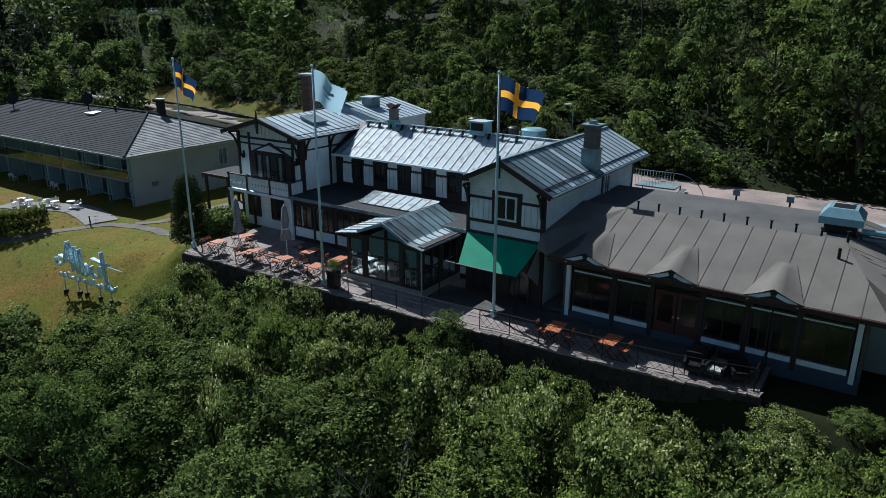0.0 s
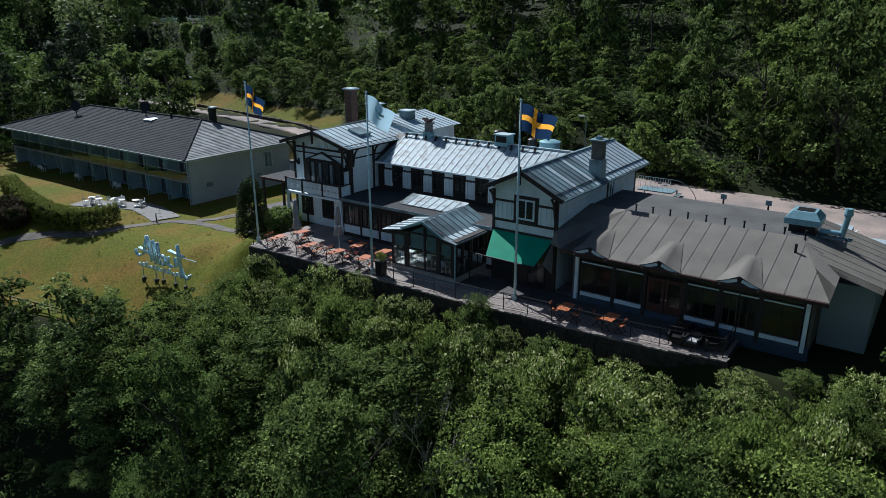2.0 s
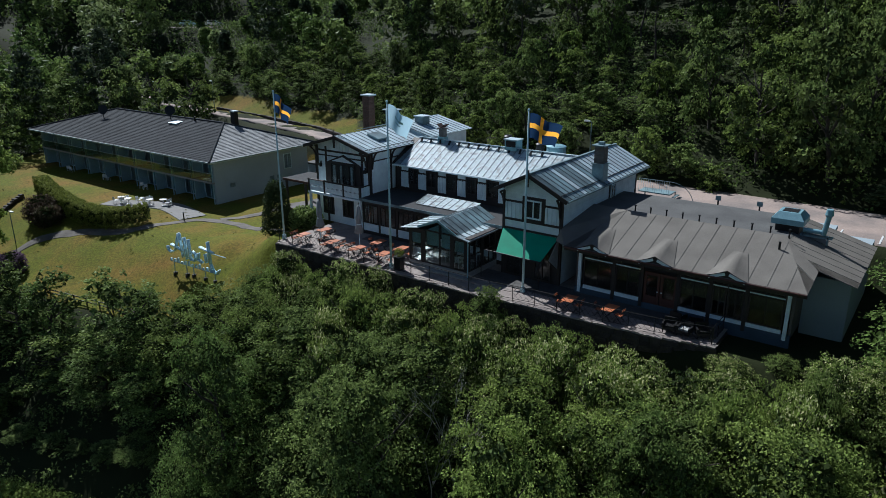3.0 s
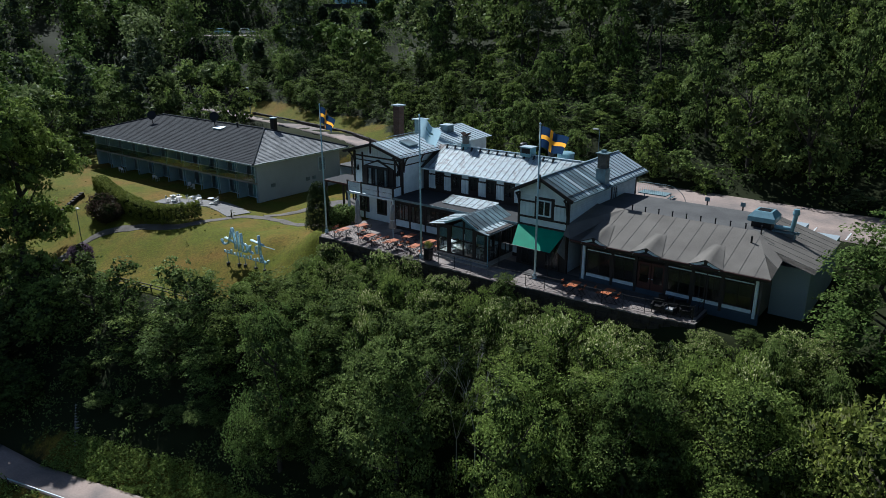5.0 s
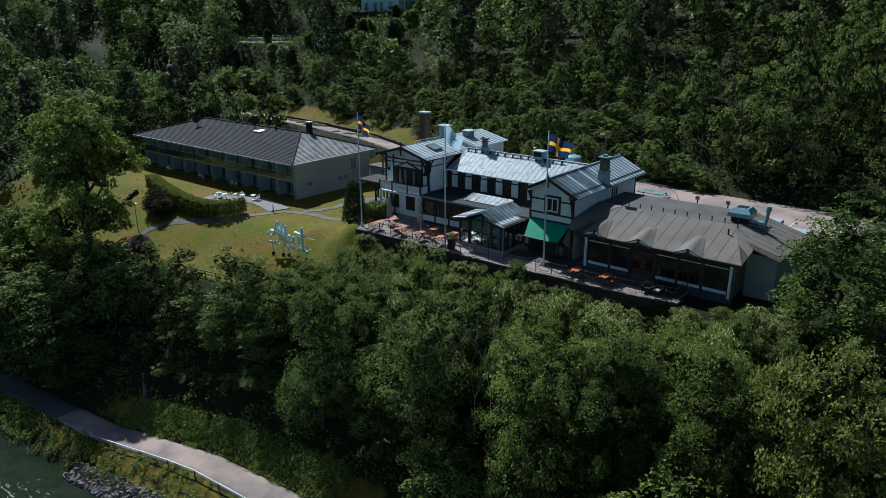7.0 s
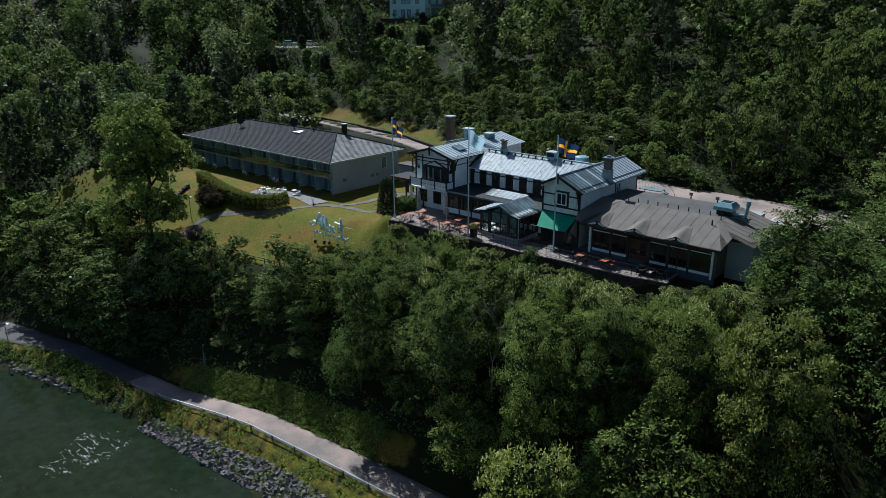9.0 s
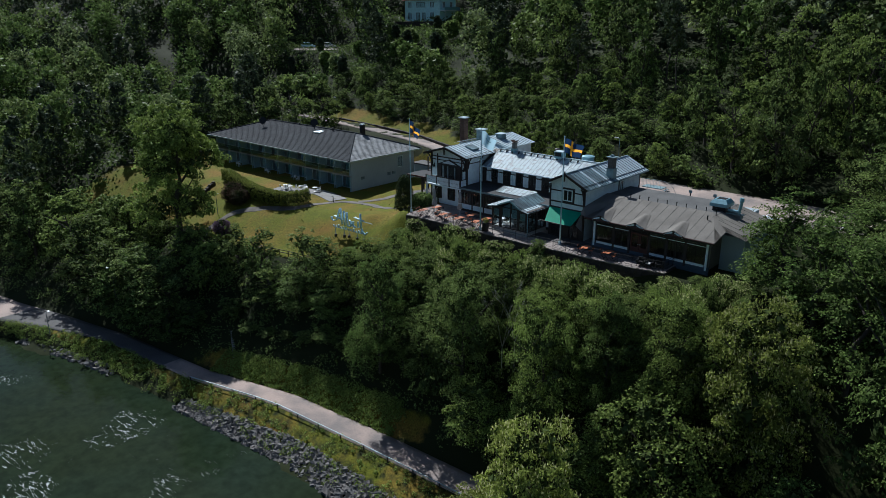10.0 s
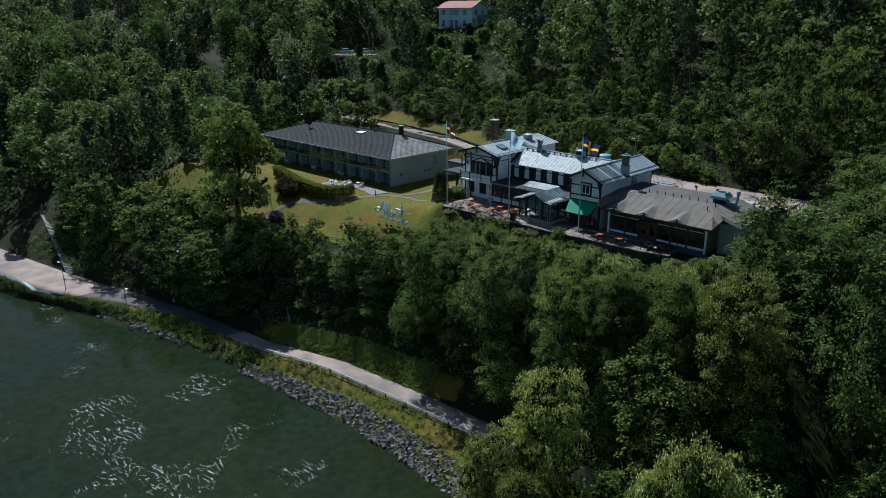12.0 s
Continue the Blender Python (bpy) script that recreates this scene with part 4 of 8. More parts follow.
def conservatory():
    con = thing("conservatory", (-23, 30.5, 0), "glazed conservatory with a pale stepped sheet metal roof", "conservatory")
    x0, x1, y0, y1 = -26.0, -20.8, 28.45, 32.2
    part("plinth", boxes((x0 - 0.05, x1 + 0.05, y0 - 0.05, y1, -0.1, 0.42), (x0 - 0.3, x1 + 0.3, y0 - 0.3, y0 - 0.05, -0.1, 0.12)), CONCRETE, con)
    for x in (x0 + 0.07, -24.75, -22.1, x1 - 0.07):
        part("post", boxes((x - 0.09, x + 0.09, y0 - 0.02, y0 + 0.16, 0.42, 2.85)), TIMBER, con)
    for y in (30.3, 32.0):
        for x in (x0 + 0.07, x1 - 0.07):
            part("post", boxes((x - 0.08, x + 0.08, y - 0.08, y + 0.08, 0.42, 2.85)), TIMBER, con)
    part("top_beam", boxes((x0, -24.66, y0 - 0.03, y0 + 0.15, 2.7, 2.9)), TIMBER, con)
    part("top_beam", boxes((-22.19, x1, y0 - 0.03, y0 + 0.15, 2.7, 2.9)), TIMBER, con)
    window(con, (-25.35, y0 + 0.05, 0.45), 1.05, 2.25, "s", 0, 1, TIMBER, glass=GLASS)
    window(con, (-21.5, y0 + 0.05, 0.45), 1.05, 2.25, "s", 0, 1, TIMBER, glass=GLASS)
    for y in (29.4, 31.15):
        window(con, (x1 - 0.02, y, 0.45), 1.6, 2.25, "e", 1, 1, TIMBER)
        window(con, (x0 + 0.02, y, 0.45), 1.6, 2.25, "w", 1, 1, TIMBER)
    cx, gz, gl, gr = -23.25, 3.85, -25.0, -21.7
    # added teal sheets imitate the reflection in the upper panes
    for a, b in ((-25.85, -24.87), (-21.98, -21.0)):
        part("roller_blind", boxes((a, b, y0 + 0.2, y0 + 0.21, 1.75, 2.66)), REFLECTION_TEAL, con, "teal sheet standing in for the blue reflection in the upper pane")
    bay = part("bay_window", boxes((-24.66, -24.56, y0, y0 + 0.1, 0.42, 2.98), (-22.29, -22.19, y0, y0 + 0.1, 0.42, 2.98), (cx - 0.05, cx + 0.05, y0, y0 + 0.1, 0.42, 3.6), (-24.56, cx - 0.05, y0 + 0.01, y0 + 0.08, 1.71, 1.78), (cx + 0.05, -22.29, y0 + 0.01, y0 + 0.08, 1.71, 1.78), (-24.56, -22.29, y0 + 0.01, y0 + 0.09, 0.42, 0.52)), TIMBER, con, "tall gabled bay window in dark timber")
    for a, b in ((-24.54, cx - 0.06), (cx + 0.06, -22.31)):
        za, zb = [3.55 - 0.52 * abs(q - cx) for q in (a, b)]
        pane = part("pane", prism(bmesh.new(), [(a, 0.53), (b, 0.53), (b, zb), (a, za)], "y", y0 + 0.04, y0 + 0.055), GLASS, bay)
        pane.visible_shadow = False
        part("roller_blind", prism(bmesh.new(), [(a, 1.8), (b, 1.8), (b, zb), (a, za)], "y", y0 + 0.2, y0 + 0.21), REFLECTION_TEAL, bay)
    part("gable_frame", beam(beam(bmesh.new(), (gl, y0, 3.1), (cx, y0, gz - 0.15), 0.12, 0.14), (gr, y0, 3.1), (cx, y0, gz - 0.15), 0.12, 0.14), TIMBER, con)
    part("fascia", beam(beam(bmesh.new(), (gl - 0.05, y0 - 0.2, 3.12), (cx, y0 - 0.2, gz - 0.02), 0.06, 0.16), (gr + 0.1, y0 - 0.2, 3.02), (cx, y0 - 0.2, gz - 0.02), 0.06, 0.16), STEEL, con)
    roof = part("roof", boxes((x0 - 0.2, x1 + 0.2, y0, y1, 2.86, 2.92)), TIMBER, con)
    by = 33.6
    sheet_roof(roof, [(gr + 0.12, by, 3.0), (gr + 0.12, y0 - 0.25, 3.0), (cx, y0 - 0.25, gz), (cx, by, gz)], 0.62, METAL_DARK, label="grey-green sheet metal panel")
    sheet_roof(roof, [(gl - 0.1, y0 - 0.25, 3.1), (gl - 0.1, by, 3.1), (cx, by, gz), (cx, y0 - 0.25, gz)], 0.62, METAL)
    sheet_roof(roof, [(x1 + 0.28, y1, 2.82), (x1 + 0.28, y0 - 0.35, 2.82), (gr, y0 - 0.35, 3.04), (gr, y1, 3.04)], 0.62, METAL_WORN)
    sheet_roof(roof, [(x0 - 0.65, y0 - 0.3, 2.84), (x0 - 0.65, 33.6, 2.84), (gl + 0.1, 33.6, 3.12), (gl + 0.1, y0 - 0.3, 3.12)], 0.62, METAL_WORN)
    sheet_roof(roof, [(-29.2, 33.2, 3.2), (-24.0, 33.2, 3.2), (-24.0, 34.9, 3.62), (-29.2, 34.9, 3.62)], 0.62, METAL_WORN)
    part("gutter", tube(bmesh.new(), (x1 + 0.3, y0 - 0.35, 2.78), (x1 + 0.3, y1, 2.78), 0.05), BLACK, roof)
    part("downpipe", tube(bmesh.new(), (x1 + 0.12, y0 - 0.12, 0.1), (x1 + 0.12, y0 - 0.12, 2.75), 0.045), STEEL, con)


def pavilion():
    pav = thing("dining_pavilion", (-6, 34, 0), "low dining pavilion with grey felt roof and wide dark windows", "building")
    x0, x1, y0, y1 = -13.6, -0.3, 30.7, 43.4
    ex0, ex1, ey, ez = -14.1, 0.35, 29.8, 3.38
    ry, rz = 34.9, 5.0
    slope = (rz - ez) / (ry - ey)
    part("wall", boxes((x0, x1, 34.4, y1, -0.2, 3.9), (x1, 2.0, 33.4, y1, -1.5, 3.3)), PLASTER, pav)
    part("plinth", boxes((x0, x1, y0 - 0.04, y0 + 0.2, -2.6, 0.42)), PLINTH, pav, "blue-grey painted plinth")
    roof = part("roof", slab(bmesh.new(), [(ex0, ey + 0.03, ez - 0.05), (ex1 - 0.03, ey + 0.03, ez - 0.05), (-2.0, ry, rz - 0.05), (-12.0, ry, rz - 0.05)], 0.12), TIMBER, pav)
    sheet_roof(roof, [(ex0, ey, ez), (ex1, ey, ez), (-2.0, ry, rz), (-12.0, ry, rz)], 1.0, FELT, "felt_strip", 0.02, FELT_GREY, 0.02)
    # hipped east part over the kitchen
    sheet_roof(roof, [(ex1, ey, ez), (0.35, 32.4, ez + 0.55), (-2.0, ry, rz)], 1.0, FELT, "felt_strip", 0.02, FELT_GREY, 0.02)
    sheet_roof(roof, [(2.35, 41.4, 3.35), (2.35, 32.45, 3.35), (0.3, 32.45, 3.95), (-2.0, ry, rz), (-2.0, 41.4, 4.62)], 1.0, FELT, "felt_strip", 0.02, FELT_GREY, 0.02)
    part("flat_roof", boxes((-14.97, -1.9, ry - 0.1, 41.4, 4.4, 4.62)), FELT_GREY, pav, "flat grey felt roof")
    part("lower_roof", boxes((-14.97, -1.9, 41.4, 43.4, 3.7, 3.92)), FELT_GREY, pav, "lower strip of flat grey felt roof")
    part("west_slope", slab(bmesh.new(), [(-14.97, 30.95, 4.1), (ex0, ey, ez), (-12.0, ry, rz), (-14.97, 36.0, 4.75)], 0.06), FELT, roof)
    part("west_slope", slab(bmesh.new(), [(-14.97, 30.95, 4.1), (-14.97, 30.3, 3.42), (ex0, ey, ez)], 0.06), FELT, roof)
    part("gutter", tube(bmesh.new(), (ex0, ey - 0.05, ez - 0.06), (ex1, ey - 0.05, ez - 0.06), 0.06), RED_TIMBER, roof)
    part("fascia", boxes((ex0, ex1, ey + 0.04, ey + 0.1, ez - 0.28, ez - 0.08)), TIMBER, roof)
    # dormer folds over the windows
    for x in (-12.15, -8.05, -3.85):
        z = 3.86
        bm = bmesh.new()
        rows = []
        for a in range(10):      # a creased felt fold that dies into the slope behind it
            v = a / 9
            y = ey - 0.06 + v * 2.7
            half = 1.18 * (1 - 0.66 * v)
            foot = ez + 0.035 + (y - ey) * slope
            crest = foot + (z - ez) * (1 - 0.3 * v - 0.7 * v ** 2.4)
            row = [(x + s * half * u, y, foot + (crest - foot) * (1 - abs(s * u)) ** 1.3) for s, u in ((-1, 1.0), (-1, 0.66), (-1, 0.33), (1, 0.0), (1, 0.33), (1, 0.66), (1, 1.0))]
            rows.append([bm.verts.new(q) for q in row])
        for r, q in zip(rows, rows[1:]):
            for b in range(6):
                bm.faces.new((r[b], r[b + 1], q[b + 1], q[b]))
        bmesh.ops.recalc_face_normals(bm, faces=bm.faces)
        if bm.faces[:][4].normal.z < 0:
            bmesh.ops.reverse_faces(bm, faces=bm.faces)
        d = part("dormer", bm, FELT, roof, "creased felt fold over a window", smooth=True)
        part("gable", prism(bmesh.new(), [(x - 1.1, ez - 0.3), (x + 1.1, ez - 0.3), (x + 1.1, ez), (x, z - 0.03), (x - 1.1, ez)], "y", ey + 0.03, ey + 0.1), TIMBER, d)
        for s in (-1, 1):
            part("gable_trim", beam(bmesh.new(), (x + s * 0.12, ey - 0.0, z - 0.24), (x + s * 1.02, ey - 0.0, ez - 0.1), 0.05, 0.16), WHITE, d, "pale painted trim board")
    # glazed front
    for a in (-8.9, -7.85):
        d = part("door", boxes((a, a + 0.16, y0 - 0.02, y0 + 0.06, 0.3, 2.5), (a + 0.84, a + 1.0, y0 - 0.02, y0 + 0.06, 0.3, 2.5), (a + 0.16, a + 0.84, y0 - 0.02, y0 + 0.06, 0.3, 0.95), (a + 0.16, a + 0.84, y0 - 0.02, y0 + 0.06, 2.3, 2.5)), RED_TIMBER, pav, "dark red door with a glazed panel")
        part("pane", boxes((a + 0.16, a + 0.84, y0 + 0.01, y0 + 0.03, 0.95, 2.3)), GLASS, d)
        part("door_handle", boxes((a + (0.86 if a < -8 else 0.06), a + (0.94 if a < -8 else 0.14), y0 - 0.08, y0 - 0.02, 1.25, 1.31)), METAL, d)
    for k, x in enumerate((-13.3, -10.92, -9.05, -6.78, -4.86, -2.82, -0.6)):
        part("post", boxes((x - 0.1, x + 0.1, y0 - 0.08, y0 + 0.12, 0.1, 3.3)), WHITE if k in (0, 6) else TIMBER, pav)
    for a, b in ((-13.0, -11.03), (-10.8, -9.17), (-6.66, -4.97), (-4.74, -3.92), (-3.84, -2.94), (-2.7, -0.8)):
        part("wall_panel", boxes((a, b, y0 - 0.05, y0 + 0.05, 0.42, 0.66)), WHITE, pav)
        window(pav, ((a + b) / 2, y0 + 0.04, 0.70), b - a, 1.78, "s", 1, 0, TIMBER)
        part("head_rail", boxes((a, b, y0 - 0.03, y0 + 0.02, 2.5, 2.57)), WHITE, pav)
        window(pav, ((a + b) / 2, y0 + 0.04, 2.6), b - a, 0.6, "s", 0, 0, TIMBER)
    part("head_beam", boxes((-13.4, -0.5, y0, y0 + 0.1, 3.18, 3.35)), TIMBER, pav)
    part("back_room", boxes((x0 + 0.1, x1 - 0.1, y0 + 3.2, y0 + 3.3, 0.2, 3.4), (x0, x1, y0, y0 + 3.3, 0.2, 0.3), (x0, x0 + 0.15, y0 + 0.1, y0 + 3.3, 0.3, 3.4), (x1 - 0.15, x1, y0 + 0.1, y0 + 3.3, 0.3, 3.4)), DIM, pav)
    # roof pipes, vent housing and bent flue
    for k in range(10):
        x = -11.6 + k * 1.08
        v = part("roof_pipe", tube(bmesh.new(), (x, ry + 0.35, rz - 0.4), (x, ry + 0.35, rz + 0.28), 0.05), BLACK, roof)
        part("cap", tube(bmesh.new(), (x, ry + 0.35, rz + 0.28), (x, ry + 0.35, rz + 0.33), 0.08), BLACK, v)
    part("roof_pipe", tube(bmesh.new(), (-2.0, 33.4, 4.4), (-2.0, 33.4, 5.0), 0.07), BLACK, roof)
    v = part("vent_housing", boxes((-3.1, -1.7, 37.2, 38.6, 4.5, 5.1)), BLACK, roof, "pale blue metal roof fan housing")
    bm = bmesh.new()
    for za, zb, ra, rb in ((5.1, 5.45, 0.95, 0.95), (5.45, 5.85, 0.95, 0.62)):
        ring = [[bm.verts.new((-2.4 + sx * r, 37.9 + sy * r, z)) for sx, sy in ((-1, -1), (1, -1), (1, 1), (-1, 1))] for z, r in ((za, ra), (zb, rb))]
        for i in range(4):
            bm.faces.new((ring[0][i], ring[0][(i + 1) % 4], ring[1][(i + 1) % 4], ring[1][i]))
    bm.faces.new(ring[1])
    part("cowl", bm, STEEL, v)
    part("grille", boxes((-2.85, -1.95, 37.45, 38.35, 5.85, 5.87)), BLACK, v)
    bm = bmesh.new()
    tube(bm, (-1.5, 37.4, 4.85), (-0.3, 37.4, 4.85), 0.15, n=14)
    tube(bm, (-0.35, 37.4, 4.7), (-0.2, 37.4, 5.85), 0.16, n=14)
    tube(bm, (-0.2, 37.4, 5.85), (-0.2, 37.4, 6.0), 0.16, 0.25, n=14)
    tube(bm, (-0.2, 37.4, 6.0), (-0.2, 37.4, 6.35), 0.25, 0.2, n=14)
    fl = part("bent_flue", bm, STEEL, roof, "pale blue bent metal flue")
    part("flue_stand", boxes((-1.6, 0.2, 37.2, 37.25, 4.5, 4.62), (-1.6, 0.2, 37.55, 37.6, 4.5, 4.62), (-1.5, -1.42, 37.2, 37.6, 4.3, 4.62), (-0.1, -0.02, 37.2, 37.6, 4.1, 4.62)), METAL_DARK, fl)


wing()
middle()
veranda()
tower()
conservatory()
pavilion()


def annex():
    an = thing("hotel_annex", (-87, 48, -4), "two-storey grey rendered hotel annex with a dark tiled hipped roof", "building")
    x0, x1, y0, y1, z0, ez = -109.5, -66.3, 40.4, 55.6, -4.2, 1.25
    ex0, ex1, ey0, ey1 = -111.0, -65.4, 39.3, 56.7
    ra, rb, ry, rz = -100.2, -73.7, 48.0, 4.2
    part("wall", boxes((x0 + 0.2, x1, y0 + 1.6, y1, z0, ez)), PLASTER, an)
    for z in (z0 + 0.05, -1.43):
        part("facade_panel", boxes((x0 + 0.3, x1 - 0.3, y0 + 1.55, y0 + 1.598, z, z + 2.6)), TEAL_PANEL, an)
    part("end_wall", boxes((x1 - 0.25, x1 + 0.02, y0 + 0.1, y0 + 1.62, z0, ez)), PLASTER, an)
    part("end_wall", boxes((x0, x0 + 0.2, y0 + 0.1, y0 + 1.62, z0, ez)), PLASTER, an)
    roof = part("roof", boxes((ex0 + 0.1, ex1 - 0.1, ey0 + 0.1, ey1 - 0.1, ez - 0.22, ez - 0.03)), METAL, an)
    n = 26
    for k in range(n):      # tile courses of the four slopes, each lapping the one below
        f0, f1 = k / n, (k + 1) / n
        def at(f):
            return (ex0 + (ra - ex0) * f, ex1 + (rb - ex1) * f, ey0 + (ry - ey0) * f, ey1 + (ry - ey1) * f, ez + (rz - ez) * f)
        a, b = at(f0), at(f1 + 0.004)
        h = 0.045
        for j, q in enumerate((((a[0], a[2], a[4] + h), (a[1], a[2], a[4] + h), (b[1], b[2], b[4]), (b[0], b[2], b[4])),
                  ((a[1], a[3], a[4] + h), (a[0], a[3], a[4] + h), (b[0], b[3], b[4]), (b[1], b[3], b[4])),
                  ((a[1], a[2], a[4] + h), (a[1], a[3], a[4] + h), (b[1], b[3], b[4]), (b[1], b[2], b[4])),
                  ((a[0], a[3], a[4] + h), (a[0], a[2], a[4] + h), (b[0], b[2], b[4]), (b[0], b[3], b[4])))):
            # the east slope's sheen is painted in with the paler tile colour
            part("tile_course", slab(bmesh.new(), q, 0.05), TILE_SHEEN if j == 2 else TILE, roof, "tiles coloured paler for the sheen on the east slope" if j == 2 else "")
    for p, q in (((ex0, ey0), (ra, ry)), ((ex0, ey1), (ra, ry)), ((ex1, ey0), (rb, ry)), ((ex1, ey1), (rb, ry))):
        part("hip_tile", tube(bmesh.new(), (*p, ez + 0.06), (*q, rz + 0.06), 0.12), TILE, roof)
    part("ridge_tile", tube(bmesh.new(), (ra, ry, rz + 0.06), (rb, ry, rz + 0.06), 0.14), TILE, roof)
    part("gutter", beam(beam(bmesh.new(), (ex0, ey0 - 0.05, ez - 0.03), (ex1, ey0 - 0.05, ez - 0.03), 0.12, 0.12), (ex1 + 0.05, ey0, ez - 0.03), (ex1 + 0.05, ey1, ez - 0.03), 0.12, 0.12), METAL_DARK, roof)
    # bays with balconies
    bays = 10
    w = (x1 - x0 - 0.4) / bays
    mid = -1.45
    part("balcony_floor", boxes((x0, x1, y0 - 0.2, y0 + 1.7, mid - 0.2, mid)), CONCRETE, an)
    for k in range(bays + 1):
        x = x0 + 0.2 + k * w
        part("dividing_wall", boxes((x - 0.07, x + 0.07, y0 + 0.2, y0 + 1.54, z0, ez - 0.2)), TEAL_PANEL, an)
        part("balcony_post", boxes((x - 0.05, x + 0.05, y0 - 0.12, y0 - 0.02, z0, ez - 0.2)), TEAL_PANEL, an)
        if k == bays:
            break
        for j in range(2):
            pn = part("railing_glass", boxes((x + 0.05 + j * w / 2, x + w / 2 - 0.05 + j * w / 2, y0 - 0.18, y0 - 0.165, mid + 0.05, mid + 1.05)), GLASS_LIME, an, "glass railing tinted yellow-green for the lawn's reflection")
        part("handrail", boxes((x, x + w, y0 - 0.2, y0 - 0.14, mid + 1.05, mid + 1.1)), METAL, an)
        for z in (z0 + 0.1, mid + 0.02):
            window(an, (x + w * 0.36, y0 + 1.53, z), w * 0.55, 2.15, "s", 1, 0, METAL, glass=GLASS_TEAL)
            part("curtain", boxes((x + w * 0.12, x + w * 0.30, y0 + 1.50, y0 + 1.545, z + 0.15, z + 2.05)), CURTAIN, an)
    # end wall details
    window(an, (x1 + 0.02, 52.0, -1.6), 1.3, 2.0, "e", 1, 0, METAL, glass=GLASS)
    for y, z in ((43.0, -2.2), (49.2, -2.4), (50.4, -2.4)):
        part("wall_vent", boxes((x1 + 0.02, x1 + 0.1, y - 0.35, y + 0.35, z - 0.25, z + 0.25)), METAL_DARK, an)
    part("back_wing", boxes((-66.6, -58.5, 55.8, 60.5, -4.3, -1.6)), PLASTER, an)
    part("back_wing_roof", boxes((-66.8, -58.2, 55.6, 60.8, -1.6, -1.4)), FELT_GREY, an)
    # roof fittings
    ch = part("chimney", boxes((-73.95, -73.25, 49.35, 50.05, 3.0, 5.5)), BLACK, roof, "black metal-clad chimney")
    part("cap", boxes((-74.02, -73.18, 49.28, 50.12, 5.55, 5.68)), METAL, ch)
    for x, y, z, r, h in ((-99.0, 45.2, 3.1, 0.06, 1.2), (-84.6, 47.2, 3.8, 0.07, 1.1), (-79.5, 47.6, 4.0, 0.12, 0.7), (-90.5, 48, 4.2, 0.12, 0.4)):
        part("roof_vent", tube(bmesh.new(), (x, y, z), (x, y, z + h), r, n=12), BLACK, roof)
    for x, y, z in ((-99.0, 45.2, 4.5), (-84.6, 47.2, 5.2)):
        bm = bmesh.new()
        for ra, rb, a, b in ((0.72, 0.5, 0.0, 0.12), (0.5, 0.2, 0.12, 0.2)):
            tube(bm, (x - a * 0.6, y + a * 0.75, z - a * 0.3), (x - b * 0.6, y + b * 0.75, z - b * 0.3), ra, rb, 18)
        part("satellite_dish", bm, BLACK, roof)
    part("roof_hatch", slab(boxes((-83.3, -81.6, 46.0, 46.9, 3.4, 3.75)), [(-83.4, 45.9, 3.75), (-81.5, 45.9, 3.75), (-81.5, 47.0, 3.95), (-83.4, 47.0, 3.95)], 0.05), METAL, roof)


annex()




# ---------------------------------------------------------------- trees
# inner blades coloured darker: shade within the foliage put into the leaf colour
SHADE_LEAF = leaf_material("inner_shade_leaf", (0.046, 0.068, 0.022), (0.058, 0.078, 0.024), 0.4, 0.04, 1.0, 0.0)


